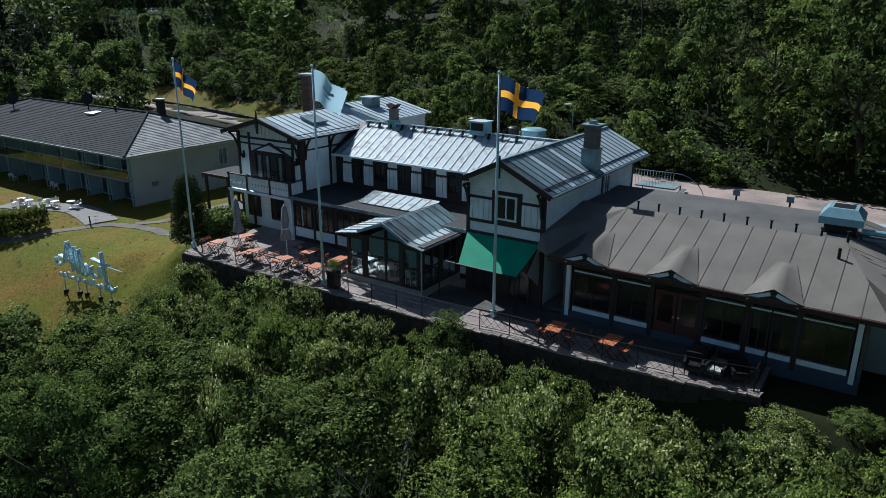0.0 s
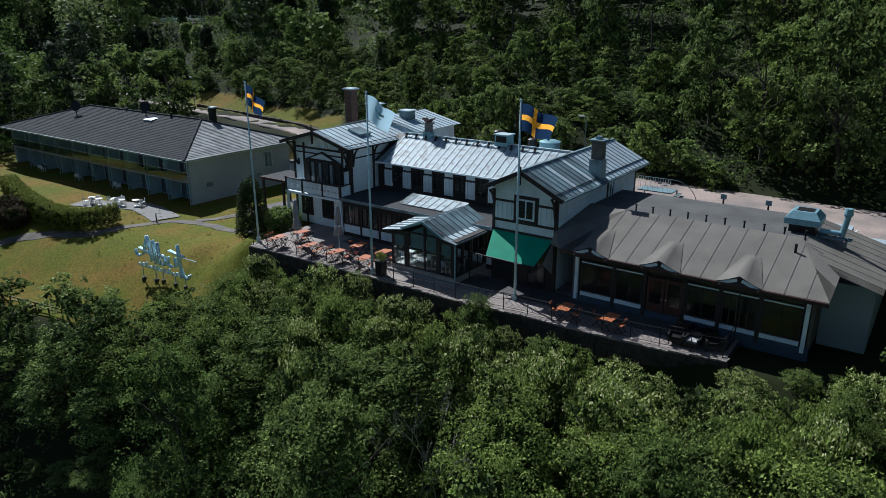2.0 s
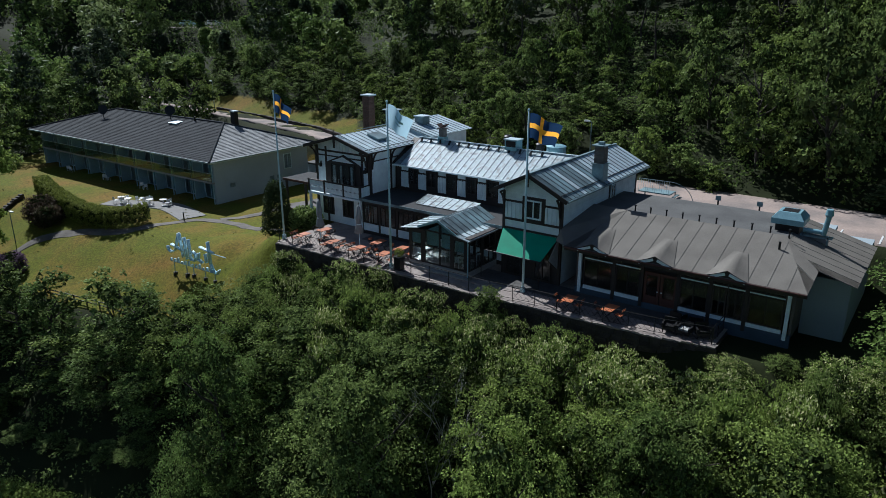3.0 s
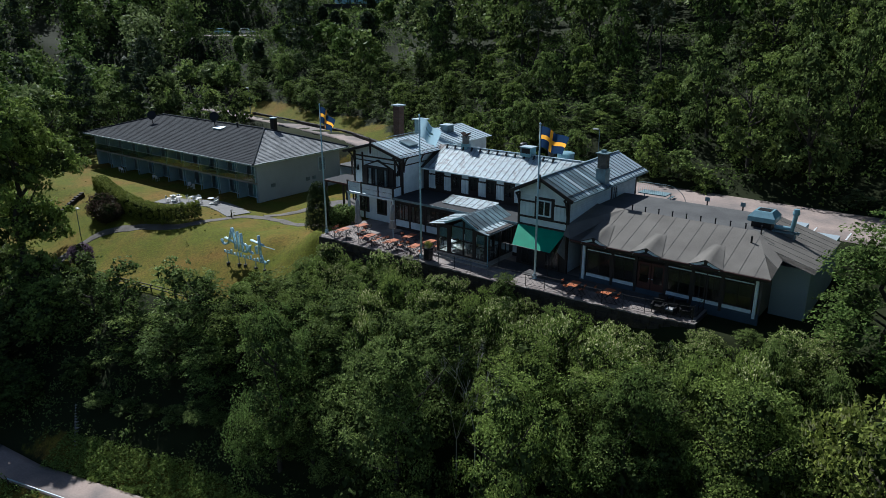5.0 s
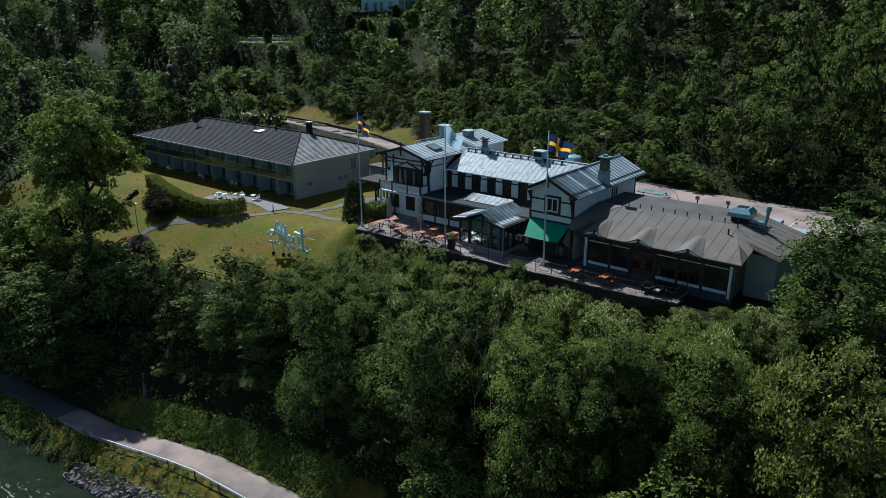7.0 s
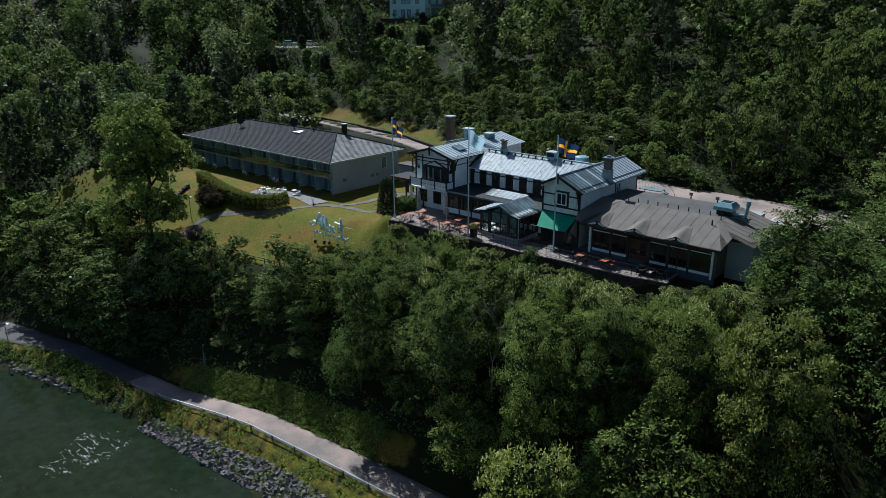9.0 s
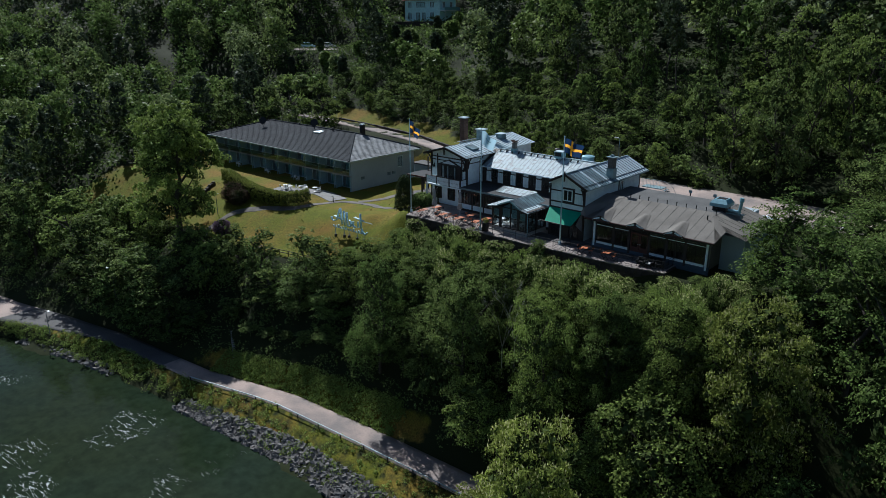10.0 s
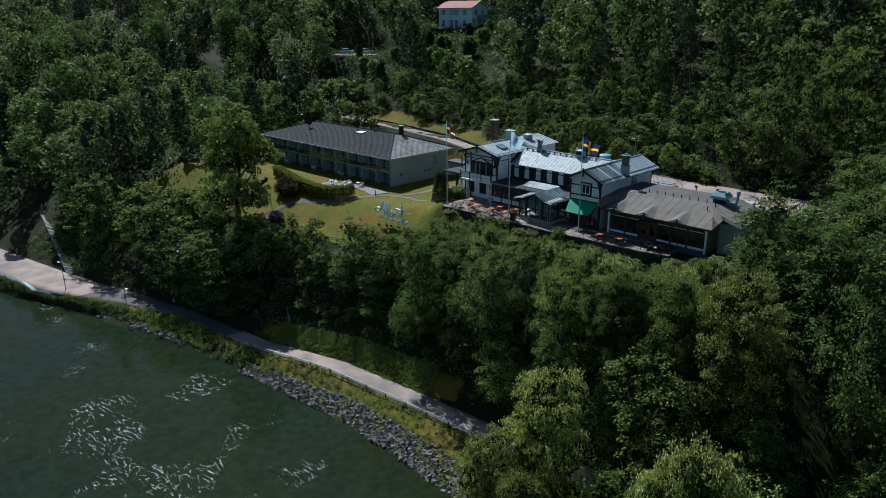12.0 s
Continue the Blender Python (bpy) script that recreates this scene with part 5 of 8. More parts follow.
def leaf_mesh(name, rng, clumps, per, size, mats, out=0.45, flat=1.0, share=None, cores=(), spray=None, candles=0, hearts_each=90):
    """Leaves in clumps: one three-cornered blade each. clumps: rows of x, y, z, radius. share: the part of the blades
    with the second material.
    cores: the dense inner foliage of each lobe, rows of x, y, z, radius and height: broad blades, coloured dark for the
    shade inside.
    spray: the crown's radius, where the leaves lie in drooping layered sprays that lean outwards. candles: upright
    flower spikes a clump."""
    c0 = np.asarray(clumps, float)
    lean = c0[:, :2] / (spray or 1e9)
    axes = np.concatenate([lean * 0.42, np.full((len(c0), 1), 0.8)], 1) + rng.normal(size=(len(c0), 3)) * 0.26
    axes /= np.linalg.norm(axes, axis=1)[:, None]

    def layered(c, ax, size):
        n = len(c)
        a = np.cross(ax, rng.normal(size=(n, 3)))
        a /= np.linalg.norm(a, axis=1)[:, None]
        q = np.sqrt(rng.random(n)) * 1.3
        p = c[:, :3] + a * (q * c[:, 3])[:, None] + ax * (c[:, 3] * (0.20 * rng.normal(size=n) - 0.13 * q ** 2))[:, None]
        nrm = ax * 0.85 + a * q[:, None] * 0.35 + rng.normal(size=(n, 3)) * 0.62
        nrm /= np.linalg.norm(nrm, axis=1)[:, None]
        a = np.cross(nrm, rng.normal(size=(n, 3)))
        a /= np.linalg.norm(a, axis=1)[:, None]
        b = np.cross(nrm, a)
        s = (size * (0.6 + 0.8 * rng.random(n)))[:, None]
        return np.stack([p - a * s, p + a * s * 0.6 - b * s * 0.66, p + a * s * 0.6 + b * s * 0.66 + nrm * s * 0.12], 1).reshape(-1, 3)

    def blades(c, size, inner):
        n = len(c)
        d = rng.normal(size=(n, 3))
        if not inner:
            d[:, 2] = d[:, 2] * 0.9 + 0.25
        d /= np.linalg.norm(d, axis=1)[:, None]
        r = c[:, 3] * (0.80 + 0.2 * rng.random(n) if inner else 0.45 + 0.6 * rng.random(n) ** 0.6)
        p = c[:, :3] + d * r[:, None] * (np.stack([np.ones(n), np.ones(n), c[:, 4] / c[:, 3]], 1) if inner else np.array([1, 1, flat]))
        nrm = d * (1.0 if inner else out) + rng.normal(size=(n, 3)) * 0.75 + np.array([0, 0, 0.35])
        nrm /= np.linalg.norm(nrm, axis=1)[:, None]
        a = np.cross(nrm, rng.normal(size=(n, 3)))
        a /= np.linalg.norm(a, axis=1)[:, None]
        b = np.cross(nrm, a)
        s = (size if not inner else c[:, 3] * 1.9 / hearts_each ** 0.5)
        s = (s * (0.6 + 0.8 * rng.random(n)))[:, None]
        w = 0.9 if inner else 0.66
        return np.stack([p - a * s, p + a * s * 0.6 - b * s * w, p + a * s * 0.6 + b * s * w + nrm * s * 0.12], 1).reshape(-1, 3)
    outer = np.repeat(c0, per, axis=0)
    coords = [layered(outer, np.repeat(axes, per, axis=0), size) if spray else blades(outer, size, False)]
    n = len(outer)
    kinds = [(rng.random(n) < share).astype(int) if share else np.zeros(n, int)]
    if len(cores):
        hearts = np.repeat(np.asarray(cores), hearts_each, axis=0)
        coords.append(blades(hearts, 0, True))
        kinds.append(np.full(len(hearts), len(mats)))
    if candles:
        at = np.repeat(c0, candles, axis=0)
        ax = np.repeat(axes, candles, axis=0)
        foot = at[:, :3] + rng.normal(size=(len(at), 3)) * at[:, 3:4] * np.array([0.55, 0.55, 0.15]) + ax * at[:, 3:4] * 0.08
        tip = foot + (ax * 0.5 + np.array([0, 0, 0.8])) * (0.10 + 0.05 * rng.random(len(at)))[:, None]
        for turn in (0, 1):
            w = np.array([0.045, 0, 0]) if turn else np.array([0, 0.045, 0])
            coords.append(np.stack([foot - w, foot + w, tip], 1).reshape(-1, 3))
            kinds.append(np.ones(len(at), int))
    coords, kinds = np.concatenate(coords), np.concatenate(kinds)
    loops, sizes = np.arange(len(coords)), np.full(len(kinds), 3)
    me = bpy.data.meshes.new(name)
    me.vertices.add(len(coords)), me.loops.add(len(loops)), me.polygons.add(len(sizes))
    me.vertices.foreach_set("co", coords.ravel())
    me.loops.foreach_set("vertex_index", loops)
    me.polygons.foreach_set("loop_start", np.concatenate([[0], np.cumsum(sizes)[:-1]]))
    me.polygons.foreach_set("material_index", kinds)
    for mt in mats:
        me.materials.append(mt)
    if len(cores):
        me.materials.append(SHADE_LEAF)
    me.update(calc_edges=True)
    return me


def crown_clumps(rng, radius, low, high, count, lobes=6, pointed=0.0):
    """Clumps on an uneven crown of several lobes, and the dense heart of each lobe; the base of the trunk lies at 0."""
    out, heads = [], []
    span = high - low
    for ring, (f, spread, size) in enumerate(((0.20, 0.55, 0.50), (0.48, 0.58, 0.50), (0.74, 0.36, 0.48))):
        k = max(3, lobes - ring)
        for j in range(k):
            a = (j + 0.5 * ring) * math.tau / k + rng.uniform(-0.4, 0.4)
            q = radius * spread * rng.uniform(0.68, 1.22) * (1 - pointed * f)
            heads.append((math.cos(a) * q, math.sin(a) * q, low + span * (f + rng.uniform(-0.10, 0.10)), radius * size * rng.uniform(0.62, 1.12) * (1 - 0.6 * pointed * f)))
    heads.append((rng.uniform(-0.1, 0.1) * radius, rng.uniform(-0.1, 0.1) * radius, high - radius * 0.42 * (1 - 0.5 * pointed), radius * 0.42 * (1 - 0.5 * pointed)))
    tall = max(0.8, min(1.3, span / (3.2 * radius)))
    weight = np.array([h[3] ** 2 for h in heads])
    pick = rng.choice(len(heads), size=count, p=weight / weight.sum())
    for k in pick:
        hx, hy, hz, hr = heads[k]
        d = rng.normal(size=3)
        d[:2] += np.array([hx, hy]) / radius * 0.8
        d[2] = d[2] * 1.1 + 0.25
        d /= np.linalg.norm(d)
        q = hr * rng.uniform(0.72, 1.14)
        out.append((hx + d[0] * q, hy + d[1] * q, hz + d[2] * q * tall, hr * rng.uniform(0.18, 0.38)))
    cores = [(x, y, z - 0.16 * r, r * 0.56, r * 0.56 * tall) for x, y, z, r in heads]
    return out, cores


def trunk_mesh(rng, low, high, thick, radius, limbs=7):
    bm = bmesh.new()
    pts = [Vector((0, 0, -1.5))]
    n = 5
    for k in range(1, n + 1):
        z = (low + (high - low) * 0.72) * k / n
        pts.append(Vector((rng.normal() * 0.12 * k * 0.6, rng.normal() * 0.12 * k * 0.6, z)))
    for k in range(n):
        tube(bm, pts[k], pts[k + 1], thick * (1 - 0.16 * k), thick * (1 - 0.16 * (k + 1)), 7, caps=False)
    for k in range(limbs):
        f = rng.uniform(0.35, 0.95)
        base = pts[0].lerp(pts[-1], f)
        a = rng.uniform(0, math.tau)
        end = base + Vector((math.cos(a) * radius * 0.7, math.sin(a) * radius * 0.7, (high - low) * rng.uniform(0.12, 0.3)))
        midp = base.lerp(end, 0.5) + Vector((0, 0, -0.2))
        tube(bm, base, midp, thick * 0.4, thick * 0.25, 5, caps=False)
        tube(bm, midp, end, thick * 0.25, thick * 0.06, 5, caps=False)
    return bm


def tree_kind(seed, radius, low, high, clumps, per, size, mats, label, thick=0.2, share=None, name="tree", lobes=6, pointed=0.0, candles=0, hearts_each=70):
    rng = np.random.default_rng(seed)
    t = thing(name, (0, 0, -400), label, "tree", "trees on the wooded slope")
    bm = trunk_mesh(rng, low, high, thick, radius)
    bmesh.ops.translate(bm, verts=bm.verts, vec=(0, 0, -400))
    part("trunk", bm, BARK, t, smooth=True)
    where, cores = crown_clumps(rng, radius, low, high, clumps, lobes, pointed)
    me = leaf_mesh("crown", rng, where, per, size, mats, share=share, spray=radius, candles=candles, hearts_each=hearts_each, cores=cores)
    crown = new("crown", me)
    crown.parent = t
    return t


def plant(kind, x, y, scale=1.0, turn=0.0, wide=1.0, top=None, height=1.0):
    """A copy of a tree on the ground; top: the height that its crown should reach."""
    z = float(ground_z(x, y))
    if top is not None:
        scale = max(0.3, (top - z) / height)
    return copy_thing(kind, pose(x, y, z, 0, 0, turn) @ Matrix.Diagonal((scale * wide, scale * wide, scale, 1)))


def remove(ob):
    for o in [*ob.children_recursive, ob]:
        bpy.data.objects.remove(o)


LABELS = {
    "maple": "mid-green leafy maple with a rounded crown", "lime": "dense deep green lime tree with a full crown", "ash": "fresh light green ash with an uneven crown",
    "oak": "tall yellow-green oak with spreading open limbs", "chestnut": "horse chestnut covered in cream flower candles",
    "pine": "dark tall pine with a bare lower trunk", "birch": "slender pale green birch with a pointed crown", "shrub": "low leafy green shrub on the slope",
}
# crowns ten metres tall, scaled when planted
NEAR = {
    "maple": tree_kind(1, 3.5, 0.6, 10.0, 190, 44, 0.094, [LEAF[0]], LABELS["maple"]),
    "lime": tree_kind(2, 3.2, 0.4, 10.0, 190, 44, 0.09, [LEAF[1]], LABELS["lime"]),
    "ash": tree_kind(3, 3.6, 0.8, 10.0, 190, 44, 0.094, [LEAF[2]], LABELS["ash"]),
    "chestnut": tree_kind(6, 3.8, 0.8, 10.0, 220, 78, 0.098, [LEAF[5], BLOSSOM], LABELS["chestnut"], 0.3, candles=7),
    "shrub": tree_kind(7, 5.0, 0.0, 9.0, 165, 40, 0.136, [LEAF[2]], LABELS["shrub"], 0.25, name="shrub", lobes=5),
    "bush": tree_kind(8, 5.0, 0.0, 9.0, 165, 40, 0.132, [LEAF[0]], LABELS["shrub"], 0.25, name="shrub", lobes=6),
    "elder": tree_kind(9, 5.0, 0.0, 9.0, 165, 40, 0.136, [LEAF[2], BLOSSOM], "elder shrub with pale flower heads below the terrace", 0.25, share=0.2, name="shrub", lobes=6),
    "tall_maple": tree_kind(31, 3.5, 0.6, 10.0, 190, 96, 0.066, [LEAF[0]], LABELS["maple"], lobes=7, hearts_each=130),
    "tall_lime": tree_kind(32, 3.2, 0.4, 10.0, 190, 96, 0.064, [LEAF[1]], LABELS["lime"], lobes=7, hearts_each=130),
    "tall_ash": tree_kind(33, 3.6, 0.8, 10.0, 190, 96, 0.066, [LEAF[2]], LABELS["ash"], lobes=7, hearts_each=130),
    "oak": tree_kind(4, 3.6, 1.4, 10.0, 230, 100, 0.105, [LEAF[3]], LABELS["oak"], 0.26, lobes=7, hearts_each=130),
}
MID = {
    "maple": tree_kind(21, 3.4, 0.8, 10.0, 130, 24, 0.142, [LEAF[0]], LABELS["maple"], hearts_each=45),
    "lime": tree_kind(22, 3.0, 0.5, 10.0, 130, 24, 0.137, [LEAF[1]], LABELS["lime"], hearts_each=45),
    "ash": tree_kind(23, 3.4, 0.8, 10.0, 130, 24, 0.142, [LEAF[2]], LABELS["ash"], hearts_each=45),
    "birch": tree_kind(25, 2.4, 1.2, 10.0, 120, 32, 0.105, [LEAF[4]], LABELS["birch"], 0.14, pointed=0.7, hearts_each=50),
    "pine": tree_kind(26, 2.4, 5.4, 10.0, 60, 46, 0.12, [NEEDLE], LABELS["pine"], 0.17, pointed=0.3, hearts_each=50),
    "shrub": tree_kind(27, 5.0, 0.0, 9.0, 95, 24, 0.305, [LEAF[0]], LABELS["shrub"], 0.25, name="shrub", lobes=5, hearts_each=50),
    "thicket": tree_kind(28, 5.0, 0.0, 9.0, 95, 24, 0.295, [LEAF[2]], LABELS["shrub"], 0.25, name="shrub", lobes=6, hearts_each=50),
}
rng = np.random.default_rng(11)
taken = []


def free(x, y, gap):
    return all((x - a) ** 2 + (y - b) ** 2 > (0.5 * (gap + g)) ** 2 for a, b, g in taken)


def put(kind, x, y, top, radius, mid=False):
    """A chosen tree: where it stands, how high its top reaches and how wide its crown is."""
    taken.append((x, y, radius * 1.3))
    z = float(ground_z(x, y))
    base = {"maple": 3.5, "lime": 3.2, "ash": 3.6, "tall_maple": 3.5, "tall_lime": 3.2, "tall_ash": 3.6, "chestnut": 3.8, "shrub": 5.0, "bush": 5.0, "elder": 5.0, "oak": 3.6, "birch": 2.4, "pine": 2.0}[kind]
    tall = (top - z) / (9.0 if base == 5.0 else 10.0)
    radius = min(radius, 0.5 * (top - z) + 0.6)
    m = pose(x, y, z, float(rng.uniform(-5, 5)), float(rng.uniform(-5, 5)), float(rng.uniform(0, 360))) @ Matrix.Diagonal((radius / base * float(rng.uniform(0.88, 1.12)), radius / base, tall, 1))
    return copy_thing((MID if mid else NEAR)[kind], m)


def by_stair(x, y):
    """Beside the long stair that climbs from the quay."""
    f = min(1, max(0, (-104.2 - x) / 30.7))
    return abs(y - (-6.4 + 5.2 * f)) < 3.2 and -138 < x < -101


def sunny(x, y, top):
    """The height to which a tree may grow and leave the sunlit stretch of the river road in the sun."""
    while top > -14:
        run = (top + 18.5) / 0.966
        ex, ey = x + 0.927 * run, y - 0.375 * run
        if not -54 < ex < -22 or ey > float(road_y(ex) + road_half(ex)) + 1.8:
            break
        top -= 0.5
    return top


# trees that stand out
for x in range(-60, -27, 4):      # tall trees that keep the bank above the road in the shade
    y = float(road_y(x) + road_half(x)) + 11.0 + 1.5 * math.sin(x)
    put(["maple", "lime", "ash"][x % 3], x, y, sunny(x, y, -1.5), 3.4, mid=x < -44)
for x in range(-51, -23, 3):      # and smaller ones down to the verge
    y = float(road_y(x) + road_half(x)) + 5.6 + 1.2 * math.sin(2.1 * x)
    put(["maple", "bush", "ash"][x % 3], x, y, sunny(x, y, float(ground_z(x, y)) + 6.5), 2.6)
put("chestnut", -1.3, 1.7, -3.8, 4.3)
put("chestnut", -5.5, -1.4, -9.6, 3.2)
put("chestnut", 0.2, -3.2, -11.0, 3.0)
put("chestnut", 10.4, 17.4, 4.0, 4.6)
put("chestnut", 15.6, -1.0, -2.0, 3.8)
put("chestnut", 11.6, -3.4, -4.6, 2.6)
put("oak", -79, 15.0, 12.6, 6.8)
for kind, x, y, top, radius in (("tall_lime", -29.5, 12.8, 0.6, 3.5), ("tall_maple", -18.2, 13.8, 1.4, 4.3), ("tall_ash", -8.4, 14.4, 1.0, 4.0), ("tall_lime", -3.6, 17.0, 2.0, 3.1), ("tall_ash", 2.8, 18.4, 1.6, 3.8)):
    put(kind, x, y, top, radius)
for x, y, top, radius in ((7.0, 29.8, 9.8, 4.0), (10.5, 27.5, 8.5, 4.0), (14.5, 24.0, 8.5, 4.2), (18.5, 28.0, 12.0, 4.6), (13.0, 34.0, 9.0, 4.4), (20.0, 18.0, 9.0, 4.5), (23.0, 36.0, 14.0, 5.0), (7.5, 40.0, 7.0, 3.0), (12.0, 45.0, 11.5, 4.2), (17.0, 42.0, 13.5, 4.6), (21.0, 49.0, 15.5, 5.0), (11.0, 55.5, 13.0, 4.6)):
    put("maple" if int(x) % 3 == 0 else "lime", x, y, top, radius)
put("bush", -17.4, 25.9, 1.3, 1.5)
for x, y, top, radius in ((-26.6, 24.4, 0.9, 1.7), (-29.3, 24.6, 0.8, 1.6), (-34.6, 24.3, 0.6, 1.8), (-23.6, 16.6, -0.6, 1.8), (-24.6, 19.4, 0.2, 1.7), (2.4, 26.4, 1.8, 1.6)):
    put("elder", x, y, top, radius)
for x, y, top in ((-4.8, 25.0, -1.7), (-2.6, 25.2, -1.5), (-0.6, 25.6, -1.1), (1.4, 26.0, -0.7), (3.2, 26.6, -0.2), (-1.4, 23.4, -1.9), (0.9, 23.8, -1.3), (-2.5, 27.0, 0.0), (0.0, 27.7, 0.5), (2.2, 27.5, 0.9), (4.2, 26.2, 1.3), (3.0, 24.2, 1.0), (5.6, 23.6, 1.4), (1.0, 22.0, 0.5), (4.6, 28.6, 1.4)):
    put(["bush", "shrub", "elder"][int(abs(x * 7)) % 3], x, y, max(top, float(ground_z(x, y)) + 1.0), 1.7)
taken.append((-14.6, 17.0, 5.0))
# rows of shrubs under the terrace wall
def canopy(x):
    return float(line(x, (-125, 4), (-92, 2), (-70, -4.5), (-54, -7.0), (-48, -5.6), (-43, -3.5), (-38, -1.0), (-34, 0.3), (-24, 0.75), (-15, 1.0), (-4, 0.7), (-1, 1.5), (2, 2.8), (8, 3.2), (26, 7)))


for row, (y, step, low) in enumerate(((24.5, 1.9, -0.5), (21.8, 2.6, -0.1), (18.6, 4.4, 0.0))):
    x = -37.0 + row * 0.7
    while x < 3:
        if row == 2 and abs(x + 14.6) < 3.0:
            x += 1.0
            continue
        top = canopy(x) + low + float(rng.uniform(-0.7, 0.2))
        kind = ["shrub", "bush", "elder"][int(rng.integers(3))] if row < 2 else ["tall_ash", "tall_maple", "tall_ash"][int(rng.integers(3))]
        put(kind, x + float(rng.uniform(-0.4, 0.4)), y + float(rng.uniform(-0.4, 0.4)), top, step * float(rng.uniform(0.75, 1.0)))
        x += step * float(rng.uniform(0.85, 1.2))
# the slope below the terrace and the lawn: broad trees first, then what grows between them
def slope_edge(x):
    return float(line(x, (-125, 8), (-105, 14), (-92, 17), (-62, 16.6), (-48, 18.4), (-41, 22.6), (-38, 25.0), (3, 25.0), (12, 40)))


for x, y, top, radius in ((-74.0, 4.0, -7.0, 4.0), (-67.5, 3.4, -9.0, 3.4), (-62.5, 3.9, -11.0, 3.0), (-66.0, 5.6, -7.0, 4.6), (-60.5, 6.2, -8.0, 4.6), (-71.5, 6.0, -6.0, 5.0), (-79.0, 2.6, -6.5, 4.8), (-87.0, 3.6, -4.0, 5.0), (-46.5, 14.2, -5.2, 4.2), (-40.5, 15.0, -3.6, 4.6), (-74.5, 2.2, -8.5, 3.6), (-70.0, 2.9, -8.0, 3.4), (-24.0, 17.0, -2.2, 3.6)):
    put(["maple", "lime", "ash"][int(abs(x * 3)) % 3], x, y, sunny(x, y, top), radius, mid=x < -50)
for x, y, top, radius in ((-101, 62.0, 12.0, 4.6), (-109, 60.5, 13.0, 5.0), (-116.5, 58.0, 11.0, 4.6), (-118, 49.0, 9.0, 4.6), (-119, 38.0, 8.0, 5.0), (-113, 30.5, 6.0, 4.2)):
    put("ash" if int(x) % 2 else "maple", x, y, top, radius, mid=True)
for broad in (True, False):
    for _ in range(3000 if broad else 5000):
        x, y = float(rng.uniform(-125, 30)), float(rng.uniform(-24, 27))
        rc, rh, sh = float(road_y(x)), float(road_half(x)), float(shore_y(x))
        if y < rc + rh + 1.5:
            if x < -1 or y < sh + 2.0 or abs(y - rc) < rh + 1:
                continue
        edge = slope_edge(x)
        if by_stair(x, y) or -22 < x < -3 and -3 < y < 10:
            continue
        if y > edge - (3.5 if broad else 0) or (x > 2 and y > 20):
            continue
        over = y - rc - rh
        if -57 < x < -22 and over < (6.5 if broad else 4.4) or x < -86 and over < 7.0:
            continue
        gap = float(line(edge - y, (0, 5.0), (6, 6.4), (14, 7.6))) if broad else float(line(edge - y, (0, 2.0), (3, 2.6), (8, 3.6), (20, 4.2)))
        if not free(x, y, gap):
            continue
        z = float(ground_z(x, y))
        reach = float(line(edge - y, (0, 2.6), (2, 4.5), (4, 6.8), (8, 10.5), (14, 14), (22, 16))) * (1.0 if broad else 0.62)
        cap = canopy(x) + float(rng.uniform(-2.4, 0.4)) - (0 if broad else 1.5)
        if x > -24:
            cap = min(cap, float(line(y, (-6, -11), (2, -10), (8, -7.5), (13, -2.0), (16, 8))) + float(rng.uniform(-1.5, 1)))
        height = min(reach * float(rng.uniform(0.85, 1.2)), cap - z)
        height = sunny(x, y, z + height) - z
        if height < 1.2:
            continue
        taken.append((x, y, gap))
        near = x > -42 and y < 23.5
        bank = NEAR if near else MID
        kind = ["maple", "maple", "lime", "ash", "ash", "ash" if x > -42 else "lime"][int(rng.integers(6))] if height > 1.5 * gap else ("shrub" if near or rng.random() < 0.5 else "thicket")
        small = kind in ("shrub", "thicket")
        wide = min(gap * float(rng.uniform(0.62, 0.74) if broad else rng.uniform(0.8, 1.0)), 0.5 * height + 0.4) / (5.0 if small else 3.4)
        copy_thing(bank[kind], pose(x, y, z - 0.2, float(rng.uniform(-6, 6)), float(rng.uniform(-6, 6)), float(rng.uniform(0, 360))) @ Matrix.Diagonal((wide, wide, height / (9.0 if small else 10.0), 1)))
# behind the houses: shrubs at the foot of the hill, tall trees above
for _ in range(4000):
    x, y = float(rng.uniform(-118, 48)), float(rng.uniform(50, 84))
    over = y - float(back_y(x) + back_half(x))
    if over < (4.6 if -110 < x < -50 else 1.0):
        continue
    shrub = over < (19 if x < -18 else 1.8)
    gap = 3.2 if shrub else 5.0
    if not free(x, y, gap):
        continue
    taken.append((x, y, gap))
    z = float(ground_z(x, y))
    if shrub:
        kind = ["shrub", "thicket", "ash", "maple", "birch"][int(rng.integers(5))]
    else:
        kind = (["maple", "ash", "ash", "ash", "maple", "birch"] if x > -18 else ["maple", "lime", "pine", "ash", "pine", "birch"])[int(rng.integers(6))]
    height = float(rng.uniform(2.4, 6.4)) * (0.55 if x > -18 else 1) if shrub else float(rng.uniform(9, 15)) * (1.25 if kind == "pine" else 1)
    small = kind in ("shrub", "thicket")
    wide = gap * float(rng.uniform(0.56, 0.74)) / (5.0 if small else 3.4)
    copy_thing(MID[kind], pose(x, y, z - 0.2, float(rng.uniform(-9, 9)), float(rng.uniform(-9, 9)), float(rng.uniform(0, 360))) @ Matrix.Diagonal((wide * float(rng.uniform(0.8, 1.2)), wide, height / (9.0 if small else 10.0), 1)))
for k in [*NEAR.values(), *MID.values()]:
    remove(k)


